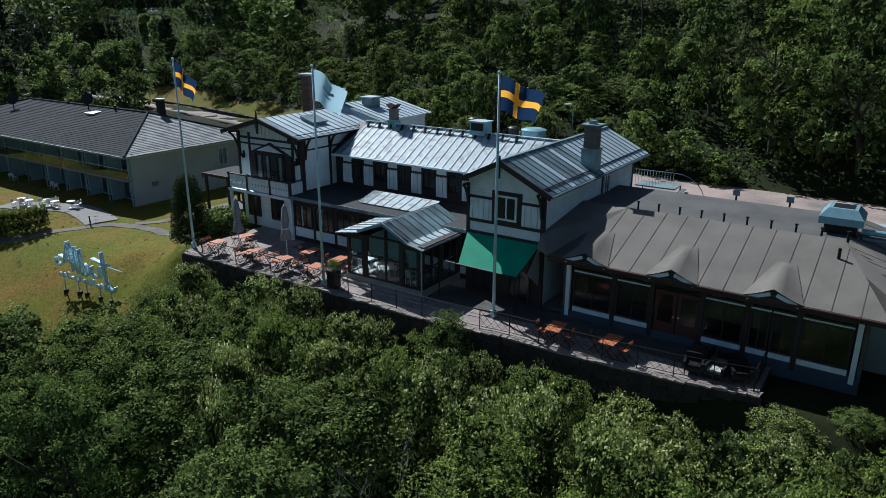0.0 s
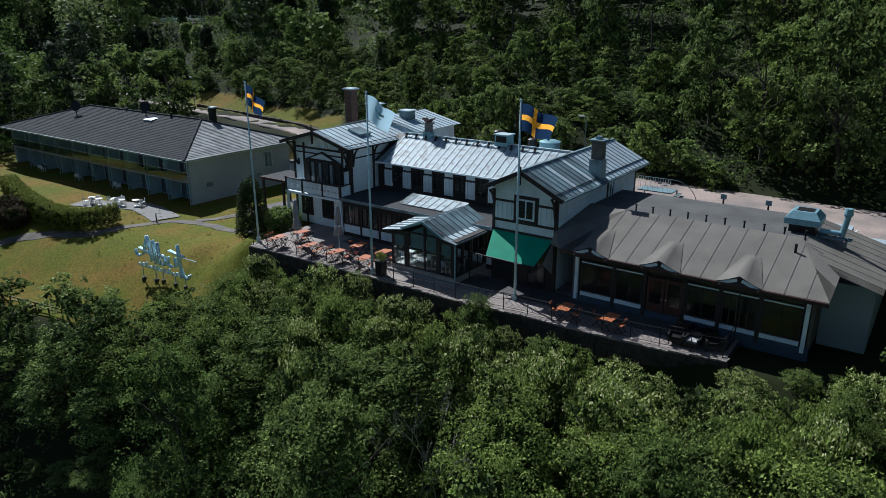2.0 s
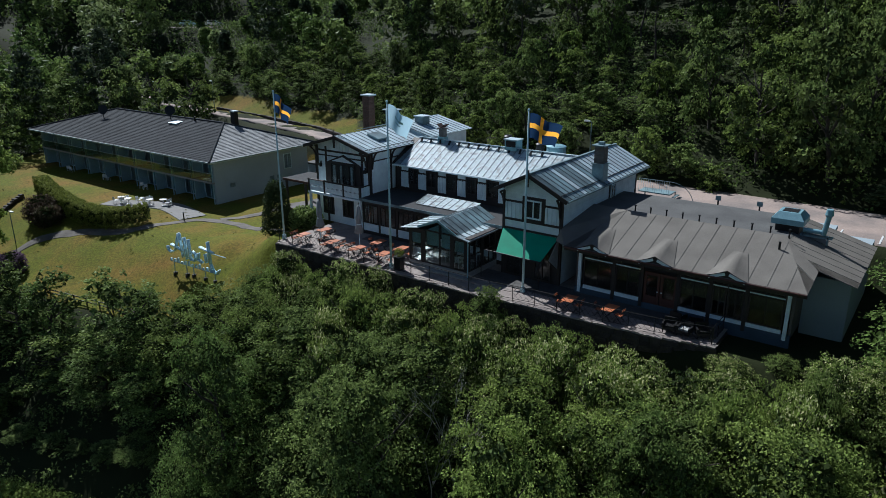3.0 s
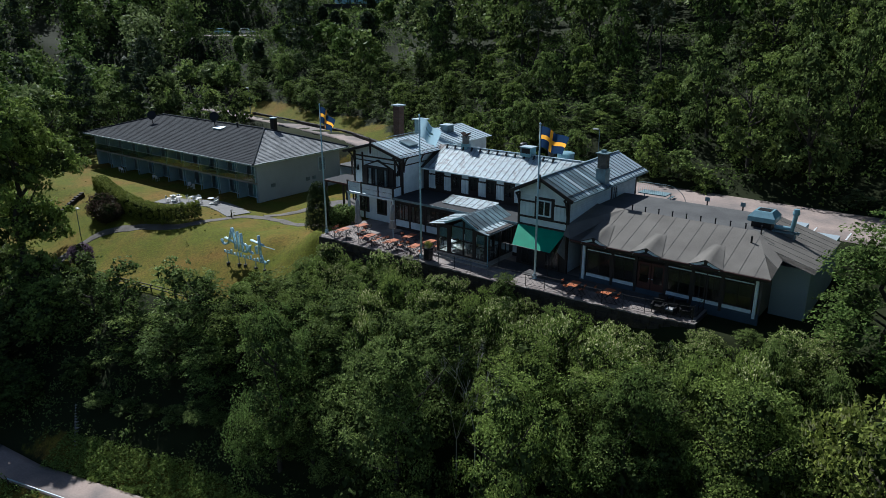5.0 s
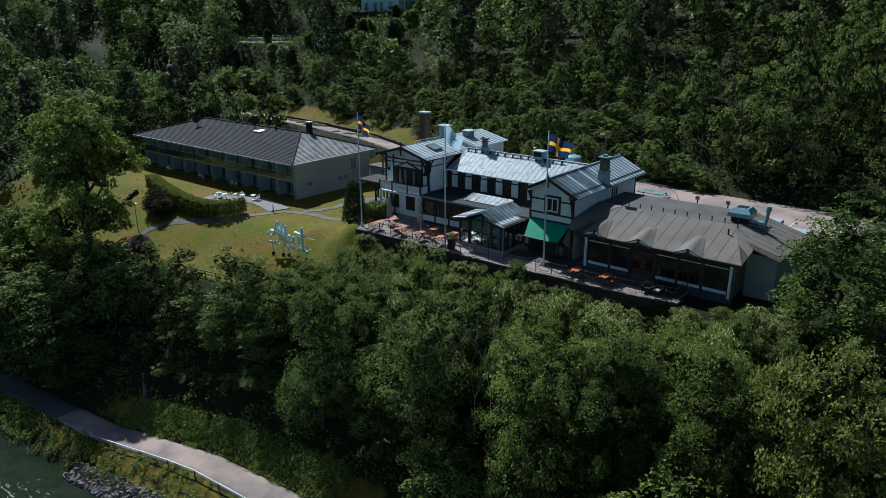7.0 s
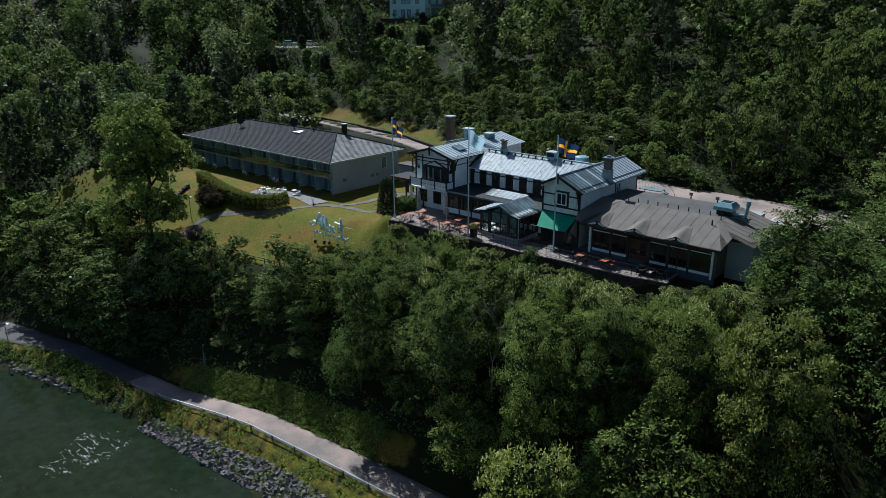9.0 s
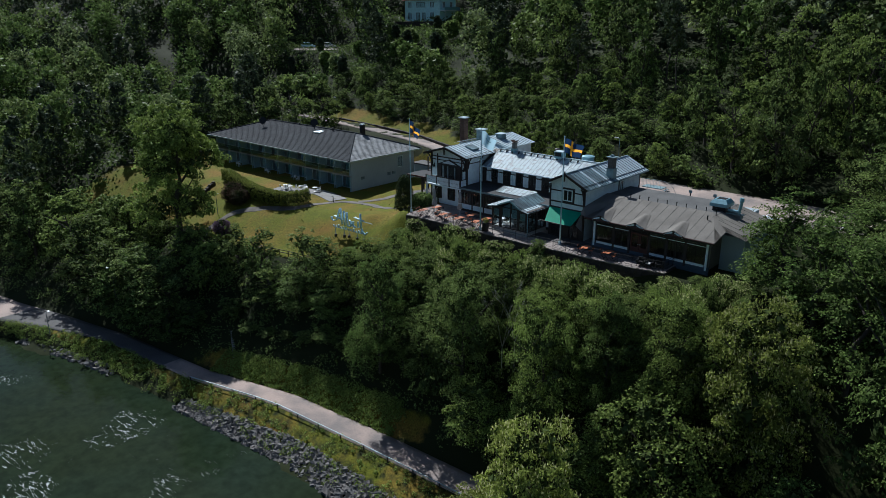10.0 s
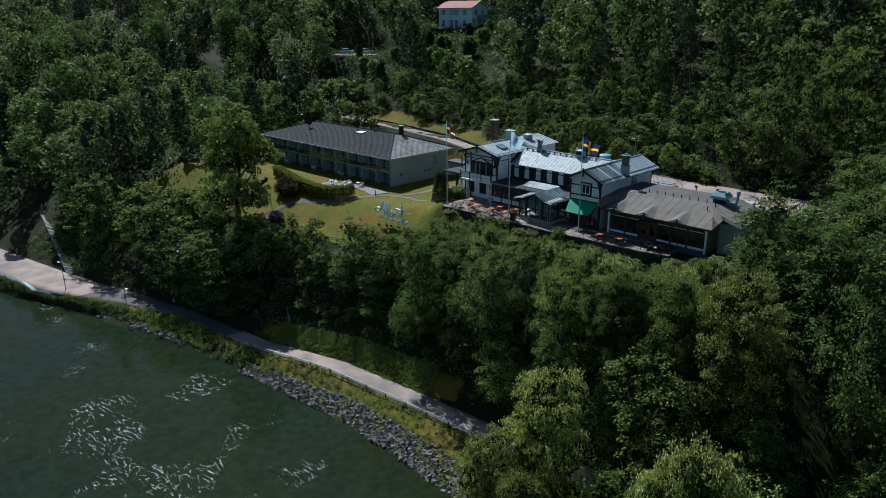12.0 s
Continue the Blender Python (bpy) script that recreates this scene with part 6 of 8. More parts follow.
def far_woods():
    """The woods past the near trees: uncounted, clumped foliage over the dark forest floor."""
    g = np.random.default_rng(5)
    sets, hearts = ([], [], [], [], []), ([], [], [], [], [])
    grown = {}
    for _ in range(16000):
        x, y = float(g.uniform(-330, 110)), float(g.uniform(-16, 215))
        seen = math.degrees(math.atan2(-(x - 32), y + 44))
        if not 4 < seen < 80 or -118 < x < 48 and y < 84 or x < -118 and y < float(road_y(x)) + 10 or x > 48 and y < 30:
            continue
        to_west, aside = -(x + 148) * 0.927 + (y - 99) * 0.375, abs((x + 148) * 0.375 + (y - 99) * 0.927)
        if math.hypot(x + 148, y - 99) < 11.5 or 0 < to_west < 24 and aside < 9:
            continue
        if x < -118 and abs(y - float(back_y(x))) < 4 or math.hypot(x - -127.6, y - 125.4) < 13:
            continue
        if by_stair(x, y):
            continue
        dist = math.hypot(x - 32, y + 44)
        gap = float(line(dist, (140, 6.6), (260, 8.4), (420, 10.0)))
        cell = (round(x / gap), round(y / gap), round(gap))
        if cell in grown or any(math.hypot(x - p, y - q) < gap * 0.85 for p, q in [grown[k] for k in ((cell[0] + i, cell[1] + j, cell[2]) for i in (-1, 0, 1) for j in (-1, 0, 1)) if k in grown]):
            continue
        grown[cell] = (x, y)
        z = float(ground_z(x, y))
        h, r = g.uniform(10, 17), gap * g.uniform(0.52, 0.70)
        for ax, ay, reach, ux, uy in ((-127, 126, 60, 0.683, -0.73), (-148, 99, 45, 0.783, -0.622)):
            along, across = (x - ax) * ux + (y - ay) * uy, abs((x - ax) * uy - (y - ay) * ux)
            if -2 < along < reach and across < 11:
                h = min(h, 2.0 + along * 0.10)
                r = min(r, 0.5 * h)
        which = int(g.choice([1, 1, 1, 2, 3, 3, 0]))
        if which == 3:
            r, h = r * 0.6, h * 1.2
        hearts[which].append((x, y, z + h * 0.55, r * 0.55, h * 0.34))
        for _ in range(56):
            d = g.normal(size=3)
            d[2] = d[2] + 0.3
            d /= np.linalg.norm(d)
            q = g.uniform(0.6, 0.85)
            sets[which].append((x + d[0] * r * q, y + d[1] * r * q, z + h * 0.55 + d[2] * h * 0.40, r * g.uniform(0.18, 0.36)))
    for clumps, inner, mt in zip(sets, hearts, (LEAF[0], LEAF[1], LEAF[4], NEEDLE, LEAF[2])):
        if not clumps:
            continue
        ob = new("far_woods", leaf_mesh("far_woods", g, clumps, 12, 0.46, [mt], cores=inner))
        tagged(ob, "mixed green woodland on the far hillside", "woodland", kind="stuff")


far_woods()


def undergrowth():
    g = np.random.default_rng(8)
    rows, tall = [], []
    for _ in range(5200):
        x, y = float(g.uniform(-125, 12)), float(g.uniform(-18, 26.6))
        rc, rh = float(road_y(x)), float(road_half(x))
        over = y - rc - rh
        edge = float(line(x, (-125, 8), (-92, 17.5), (-62, 17.4), (-48, 19.4), (-41, 23.6), (-38, 26.2), (12, 26.2)))
        if over < 1.2 + g.uniform(0, 1.5) * (-53 < x < -24) or y > edge:
            continue
        rows.append((x, y, float(ground_z(x, y)) + g.uniform(0.0, 0.7), g.uniform(0.5, 1.1)))
    for _ in range(3600):      # under the trees west of the lawn and on the hill beyond the annex
        x, y = float(g.uniform(-230, -113)), float(g.uniform(2, 135))
        if abs(y - float(back_y(x))) < 3.2 or y < float(road_y(x) + road_half(x)) + 2 or by_stair(x, y) or math.hypot(x + 148, y - 99) < 12 or x > -118 and 20 < y < 84:
            continue
        tall.append((x, y, float(ground_z(x, y)) + g.uniform(0.0, 1.2), g.uniform(0.9, 2.0)))
    tagged(new("saplings", leaf_mesh("saplings", g, tall, 12, 0.38, [LEAF[1]], flat=0.8)), "ferns and saplings under the far trees", "undergrowth", kind="stuff")
    tagged(new("undergrowth", leaf_mesh("undergrowth", g, rows, 26, 0.13, [LEAF[0]], flat=0.8)), "dense green undergrowth on the slope", "undergrowth", kind="stuff")
    rows = []
    for _ in range(1300):
        x = float(g.uniform(-52, -24))
        over = float(g.uniform(0.1, 2.8))
        y = float(road_y(x) + road_half(x)) + over
        rows.append((x, y, float(ground_z(x, y)) + 0.1, g.uniform(0.2, 0.45) + 0.05 * over))
    tagged(new("verge_grass", leaf_mesh("verge_grass", g, rows, 34, 0.085, [LEAF[2]], flat=0.8)), "tall fresh green grass and weeds on the roadside bank", "grass", kind="stuff")
    rows = []
    for _ in range(1500):
        x = float(g.uniform(-120, -4))
        sh, rc, rh = float(shore_y(x)), float(road_y(x)), float(road_half(x))
        y = float(g.uniform(sh + 0.2, rc - rh - 0.2))
        if g.random() > (0.9 if -88 < x < -58 else 0.45):
            continue
        rows.append((x, y, float(ground_z(x, y)) + 0.15, g.uniform(0.2, 0.75)))
    tagged(new("bank_bushes", leaf_mesh("bank_bushes", g, rows, 44, 0.09, [LEAF[2]], flat=0.9)), "small green bushes and tall grass on the river bank", "bushes", kind="stuff")


undergrowth()


def hill_floor():
    """Ferns and saplings under the trees behind the houses."""
    g = np.random.default_rng(31)
    rows = []
    for _ in range(3600):
        x, y = float(g.uniform(-118, 40)), float(g.uniform(50, 92))
        over = y - float(back_y(x) + back_half(x))
        if over < (4.0 if -110 < x < -50 else 0.8):
            continue
        rows.append((x, y, float(ground_z(x, y)) + g.uniform(0.1, 0.8), g.uniform(0.6, 1.3)))
    for _ in range(1800):
        x, y = float(g.uniform(-165, -92)), float(g.uniform(84, 124))
        if math.hypot(x + 148, y - 99) > 9 and math.hypot(x + 127.5, y - 125) > 9:
            rows.append((x, y, float(ground_z(x, y)) + g.uniform(0.1, 0.9), g.uniform(0.8, 1.6)))
    tagged(new("hill_undergrowth", leaf_mesh("hill_undergrowth", g, rows, 24, 0.17, [LEAF[1]], flat=0.8)), "green ferns and saplings under the hillside trees", "undergrowth", kind="stuff")


hill_floor()


def lawn_tufts():
    g = np.random.default_rng(12)
    rows = []
    for _ in range(900):
        x, y = float(g.uniform(-112, -40)), float(g.uniform(17, 40))
        if float(lawn_amount(x, y)) < 0.7 or noise.noise(Vector((x * 0.16, y * 0.16, 5))) < g.uniform(0.05, 0.4):
            continue
        rows.append((x, y, float(ground_z(x, y)) + 0.05, g.uniform(0.12, 0.3)))
    tagged(new("grass_tufts", leaf_mesh("grass_tufts", g, rows, 16, 0.06, [TURF_LEAF], flat=0.5)), "uneven tufts of longer grass on the lawn", "grass", kind="stuff")


lawn_tufts()


# ---------------------------------------------------------------- the terrace
def edge_of_terrace(x):
    return float(line(x, (-38.6, 26.25), (-33, 26.45), (-17.6, 26.5), (-15.2, 26.9), (-10, 27.0), (-6.5, 27.3), (-3.6, 27.9)))


def stone_piece(name, w, h, d, seed):
    """One rough block, its front face knocked about."""
    g = np.random.default_rng(seed)
    bm = boxes((-w / 2, w / 2, -d, 0.0, -h / 2, h / 2))
    bmesh.ops.bevel(bm, geom=bm.edges[:], offset=min(w, h) * 0.12, segments=1, affect="EDGES")
    for v in bm.verts:
        v.co += Vector(g.normal(size=3)) * 0.02
    me = bpy.data.meshes.new(name)
    bm.to_mesh(me)
    bm.free()
    me.materials.append(STONE)
    return me


def terrace():
    xs = [-38.6 + k * (38.6 - 3.6) / 44 for k in range(45)]
    bm = bmesh.new()
    rows = []
    for x in xs:
        e = edge_of_terrace(x)
        rows.append([bm.verts.new((x, y, z)) for y, z in ((e + 0.05, -4.2), (e + 0.02, -0.2), (e + 0.45, -0.2), (e + 0.5, -4.2))])
    for r, q in zip(rows, rows[1:]):
        for k in range(3):
            bm.faces.new((r[k], q[k], q[k + 1], r[k + 1]))
    box(bm, -38.62, -38.2, 26.6, 34.0, -4.2, -0.2)
    box(bm, -4.0, -3.58, 28.2, 30.6, -4.2, -0.2)
    bmesh.ops.recalc_face_normals(bm, faces=bm.faces)
    wall = tagged(part("terrace_wall", bm, STONE), "dark rubble stone retaining wall under the terrace", "wall", kind="structure")
    bm = bmesh.new()
    rows = []
    for x in xs:
        e = edge_of_terrace(x)
        rows.append([bm.verts.new((x, y, z)) for y, z in ((e + 0.3, -0.3), (e + 0.3, -0.04), (31.0, -0.02), (34.5, 0.0), (34.5, -0.3))])
    for r, q in zip(rows, rows[1:]):
        for k in range(4):
            bm.faces.new((r[k], q[k], q[k + 1], r[k + 1]))
    bmesh.ops.recalc_face_normals(bm, faces=bm.faces)
    floor = tagged(part("terrace_floor", bm, PAVING), "weathered grey-brown paved terrace", "terrace", kind="structure")
    return wall, floor


TERRACE_WALL, TERRACE = terrace()


def shade_decking():
    """Added dark boards that put the shade along the house fronts into the floor's colour."""
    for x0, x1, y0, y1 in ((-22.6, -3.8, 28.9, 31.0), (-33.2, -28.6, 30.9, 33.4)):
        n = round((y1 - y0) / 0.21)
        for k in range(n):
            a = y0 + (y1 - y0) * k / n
            part("deck_board", boxes((x0, x1, a + 0.01, a + (y1 - y0) / n - 0.01, -0.03, 0.022)), SHADE_DECK, TERRACE)


shade_decking()


def fence(x0, x1, step, lattice, label):
    f = thing("fence", ((x0 + x1) / 2, edge_of_terrace((x0 + x1) / 2) + 0.25, 0), label, "fence")
    n = round((x1 - x0) / step)
    pts = [Vector((x0 + (x1 - x0) * k / n, edge_of_terrace(x0 + (x1 - x0) * k / n) + 0.25, 0)) for k in range(n + 1)]
    for p in pts:
        part("post", tube(bmesh.new(), p + Vector((0, 0, -0.2)), p + Vector((0, 0, 1.0)), 0.025, n=6), BLACK, f)
    for p, q in zip(pts, pts[1:]):
        up = Vector((0, 0, 1))
        part("top_rail", tube(bmesh.new(), p + up * 0.98, q + up * 0.98, 0.022, n=6), BLACK, f)
        part("bottom_rail", tube(bmesh.new(), p + up * 0.1, q + up * 0.1, 0.016, n=6), BLACK, f)
        if not lattice:
            part("middle_rail", tube(bmesh.new(), p + up * 0.55, q + up * 0.55, 0.016, n=6), BLACK, f)
            continue
        bm = bmesh.new()
        cells = max(2, round((q - p).length / 0.42))
        for j in range(-2, cells + 2):
            for s in (1, -1):
                a, b = j / cells, (j + 2 * s) / cells
                lo, hi = 0.12, 0.96
                if s < 0:
                    a, b = (j + 2) / cells, j / cells
                t0, t1 = 0.0, 1.0
                if a != b:
                    cut = sorted(((0 - a) / (b - a), (1 - a) / (b - a)))
                    t0, t1 = max(0, cut[0]), min(1, cut[1])
                if t1 - t0 > 0.05:
                    tube(bm, p.lerp(q, a + (b - a) * t0) + up * (lo + (hi - lo) * t0), p.lerp(q, a + (b - a) * t1) + up * (lo + (hi - lo) * t1), 0.010, n=4, caps=False)
        part("lattice_panel", bm, BLACK, f)
    return f


fence(-38.3, -24.5, 1.53, True, "black steel terrace railing with crossed bars")
fence(-24.5, -16.2, 1.66, False, "black steel terrace railing with level rails")
fence(-16.2, -3.8, 1.55, True, "black steel terrace railing with crossed bars")


def side_fence():
    f = thing("fence", (-3.8, 29, 0), "short black steel railing closing the terrace end", "fence")
    for k in range(3):
        y = 28.2 + k * 1.05
        part("post", tube(bmesh.new(), (-3.8, y, -0.2), (-3.8, y, 1.0), 0.025, n=6), BLACK, f)
    for z in (0.1, 0.4, 0.7, 0.98):
        part("rail", tube(bmesh.new(), (-3.8, 28.15, z), (-3.8, 30.4, z), 0.018, n=6), BLACK, f)


side_fence()


def make_table():
    t = thing("terrace_table", (0, 0, 0), "orange oiled wooden slatted folding table with black steel legs", "table", "terrace tables")
    for k in range(7):
        x = -0.36 + k * 0.104
        part("slat", boxes((x, x + 0.096, -0.6, 0.6, 0.725, 0.75)), ORANGE, t)
    for y in (-0.42, 0.42):
        part("cleat", boxes((-0.34, 0.34, y - 0.03, y + 0.03, 0.69, 0.724)), BLACK, t)
        for s in (-1, 1):
            part("leg", beam(bmesh.new(), (-0.3 * s, y + 0.02 * s, 0.69), (0.3 * s, y + 0.02 * s, 0.0), 0.03, 0.03), BLACK, t)
    part("stretcher", tube(bmesh.new(), (0, -0.42, 0.35), (0, 0.42, 0.35), 0.014, n=6), BLACK, t)
    return t


def make_chair(wood, label):
    t = thing("terrace_chair", (0, 0, 0), label, "chair", "terrace chairs")
    for k in range(5):
        x = -0.2 + k * 0.082
        part("seat_slat", boxes((x, x + 0.07, -0.21, 0.21, 0.44, 0.458)), wood, t)
    for k in range(3):
        z = 0.62 + k * 0.1
        part("back_slat", boxes((0.235 + k * 0.02, 0.25 + k * 0.02, -0.21, 0.21, z, z + 0.07)), wood if k else BLACK, t)
    for y in (-0.22, 0.22):
        part("leg", beam(bmesh.new(), (-0.24, y, 0.0), (0.3, y, 0.86), 0.022, 0.022), BLACK, t)
        part("leg", beam(bmesh.new(), (0.24, y * 0.9, 0.0), (-0.2, y * 0.9, 0.45), 0.022, 0.022), BLACK, t)
    for x, z in ((-0.2, 0.06), (0.2, 0.06), (0.3, 0.86)):
        part("crossbar", tube(bmesh.new(), (x, -0.22, z), (x, 0.22, z), 0.011, n=6), BLACK, t)
    return t


TABLE = make_table()
CHAIR = make_chair(ORANGE, "folding chair with orange wooden seat and black steel frame")
CHAIR_DARK = make_chair(TIMBER, "folding chair with dark wooden slats and black steel frame")
spots = [(-12.5, 27.75, 4, 2), (-9.85, 27.85, -3, 2), (-36.3, 27.3, 6, 3), (-35.9, 29.3, -8, 4), (-33.0, 27.35, 5, 4), (-30.3, 27.4, -6, 4), (-27.75, 27.5, 8, 3), (-27.5, 29.3, 0, 2), (-30.0, 29.5, 4, 2)]
jig = random.Random(4)
for k, (x, y, turn, seats) in enumerate(spots):
    m = pose(x, y, 0.0, 0, 0, turn)
    copy_thing(TABLE, m)
    for j in range(seats):
        side, row = (1 if j % 2 else -1), (0 if seats < 3 else (-0.3 if j < 2 else 0.3))
        c = CHAIR if (j + k) % 3 else CHAIR_DARK
        if k < 2:
            c = CHAIR
        copy_thing(c, m @ pose(side * (0.62 + jig.uniform(0, 0.12)), row + jig.uniform(-0.06, 0.06), 0, 0, 0, (0 if side > 0 else 180) + jig.uniform(-14, 14)))
for ob in (TABLE, CHAIR, CHAIR_DARK):
    remove(ob)


def parasol(x, y, h, lean):
    p = thing("parasol", (x, y, 0), "closed grey cloth parasol on a pale pole", "parasol", "parasols")
    part("base_plate", tube(bmesh.new(), (x, y, 0), (x, y, 0.07), 0.3, 0.27, n=16), CONCRETE, p)
    part("pole", tube(bmesh.new(), (x, y, 0.05), (x, y, h), 0.028, n=10), POLE, p)
    bm = bmesh.new()
    rings = []
    n = 20
    for z, r in ((h + 0.05, 0.05), (h - 0.1, 0.12), (h - 0.9, 0.20), (h - 1.35, 0.16), (h - 1.5, 0.18), (h - 2.1, 0.30), (h - 2.2, 0.22)):
        rings.append([bm.verts.new((x + math.cos(i * math.tau / n) * r * (1 + 0.28 * (i % 2)) + lean * (h - z) * 0.02, y + math.sin(i * math.tau / n) * r * (1 + 0.28 * (i % 2)), z + (0.06 if i % 3 == 0 and z < h - 2 else 0))) for i in range(n)])
    for a, b in zip(rings, rings[1:]):
        for i in range(n):
            bm.faces.new((a[i], b[i], b[(i + 1) % n], a[(i + 1) % n]))
    bm.faces.new(rings[0])
    part("canopy", bm, CLOTH_GREY, p, smooth=True)
    part("strap", tube(bmesh.new(), (x, y, h - 1.47), (x, y, h - 1.40), 0.2, n=16), WHITE, p)
    part("finial", tube(bmesh.new(), (x, y, h), (x, y, h + 0.12), 0.06, 0.03), WHITE_PAINT, p)


parasol(-35.75, 28.7, 3.35, 1)
parasol(-31.6, 29.0, 3.45, -1)


def leafy(name, rows, per, size, mat, flat=1.0, seed=3, share=None, cores=()):
    return leaf_mesh(name, np.random.default_rng(seed), rows, per, size, mat if isinstance(mat, list) else [mat], flat=flat, share=share, cores=cores)


def planter(x, y):
    p = thing("planter", (x, y, 0), "tall dark planter with a clipped box ball", "planter", "planters")
    part("pot", prism(bmesh.new(), [(x - 0.24, 0), (x + 0.24, 0), (x + 0.3, 1.0), (x - 0.3, 1.0)], "y", y - 0.28, y + 0.28), BLACK, p)
    g = np.random.default_rng(int(-x * 10))
    rows = [(*(Vector((x, y, 1.28)) + Vector(d / np.linalg.norm(d)) * 0.26 - origin_of(p)), 0.14) for d in g.normal(size=(40, 3))]
    c = new("box_ball", leafy("box_ball", rows, 26, 0.035, HEDGE_LEAF))
    c.parent = p


planter(-25.9, 27.1)


def lounge_set():
    for k, (x, y, turn) in enumerate(((-6.3, 28.3, 10), (-5.4, 28.35, -5), (-4.5, 28.7, 30), (-6.3, 29.8, 170), (-5.2, 29.7, 200))):
        c = thing("lounge_chair", (0, 0, 0), "dark woven outdoor armchair with a pale cushion", "armchair", "lounge chairs")
        part("seat", boxes((-0.36, 0.36, -0.36, 0.36, 0.18, 0.34)), BLACK, c)
        part("cushion", boxes((-0.28, 0.28, -0.30, 0.24, 0.342, 0.44)), CURTAIN if k % 2 else BLACK, c)
        part("backrest", boxes((-0.36, 0.36, 0.28, 0.38, 0.34, 0.78)), BLACK, c)
        for s in (-1, 1):
            part("armrest", boxes((s * 0.36 - 0.05, s * 0.36 + 0.05, -0.36, 0.3, 0.34, 0.58)), BLACK, c)
            for yy in (-0.32, 0.32):
                part("leg", boxes((s * 0.32 - 0.025, s * 0.32 + 0.025, yy - 0.025, yy + 0.025, 0, 0.18)), BLACK, c)
        c.matrix_basis = pose(x, y, 0, 0, 0, turn)


lounge_set()


# ---------------------------------------------------------------- flags
def flagpole(x, y, label, kind, droop, turn, fly=2.6, hoist=1.65):
    p = thing("flagpole", (x, y, 0), label, "flagpole", "flagpoles")
    top = 12.0
    part("pole", tube(bmesh.new(), (x, y, 0), (x, y, top), 0.085, 0.045, n=14), POLE, p, smooth=True)
    part("foot", boxes((x - 0.12, x + 0.12, y - 0.12, y + 0.12, 0, 0.35)), POLE, p)
    bm = bmesh.new()
    bmesh.ops.create_uvsphere(bm, u_segments=10, v_segments=6, radius=0.09)
    bmesh.ops.translate(bm, verts=bm.verts, vec=(x, y, top + 0.08))
    part("knob", bm, POLE, p, smooth=True)
    part("rope", tube(bmesh.new(), (x + 0.1, y, 0.9), (x + 0.06, y, top - 0.1), 0.008, n=4), POLE, p)
    bm = bmesh.new()
    nx, nz = 32, 20
    grid = []
    for i in range(nx + 1):
        u = i / nx
        col = []
        for j in range(nz + 1):
            v = j / nz
            a = radians(turn) + 0.25 * math.sin(u * 6.5 + v * 1.4)
            run = u * fly * (1 - 0.12 * droop)
            px = math.cos(a) * run
            py = math.sin(a) * run + 0.16 * u ** 0.5 * math.sin(u * 9 + v * 2.2)
            pz = -v * hoist - droop * (u ** 1.35) * fly * (0.62 - 0.12 * v) + 0.07 * math.sin(u * 8 + 1)
            px -= droop * 0.55 * run * (0.35 + 0.65 * v) * u
            col.append(bm.verts.new((x + 0.09 + px, y + py, top - 0.15 + pz)))
        grid.append(col)
    for i in range(nx):
        for j in range(nz):
            f = bm.faces.new((grid[i][j], grid[i + 1][j], grid[i + 1][j + 1], grid[i][j + 1]))
            f.material_index = 0
            if kind == "cross" and (10 <= i < 14 or 8 <= j < 12):
                f.material_index = 1
            if kind == "bars" and (7 <= j < 9 and 8 <= i < 22 or 11 <= j < 12 and 10 <= i < 19):
                f.material_index = 1
    part("flag", bm, [FLAG_BLUE, FLAG_YELLOW] if kind == "cross" else [FLAG_PALE, STEEL], p, "blue flag with a yellow cross" if kind == "cross" else "pale blue flag with faint darker bars", smooth=True)


flagpole(-38.5, 27.2, "tall pale flagpole with a drooping blue and yellow flag", "cross", 1.0, 15, 1.9, 1.5)
flagpole(-26.55, 26.95, "tall pale flagpole with a drooping pale blue flag", "bars", 0.8, 20, 2.2, 1.6)
flagpole(-16.35, 28.55, "tall pale flagpole with a flying blue and yellow flag", "cross", 0.5, 18, 2.35, 1.55)


# ---------------------------------------------------------------- the lawn
def stroke(bm, pts, r):
    pts = [Vector(p) for p in pts]
    for a, b in zip(pts, pts[1:]):
        tube(bm, a, b, r, n=8)


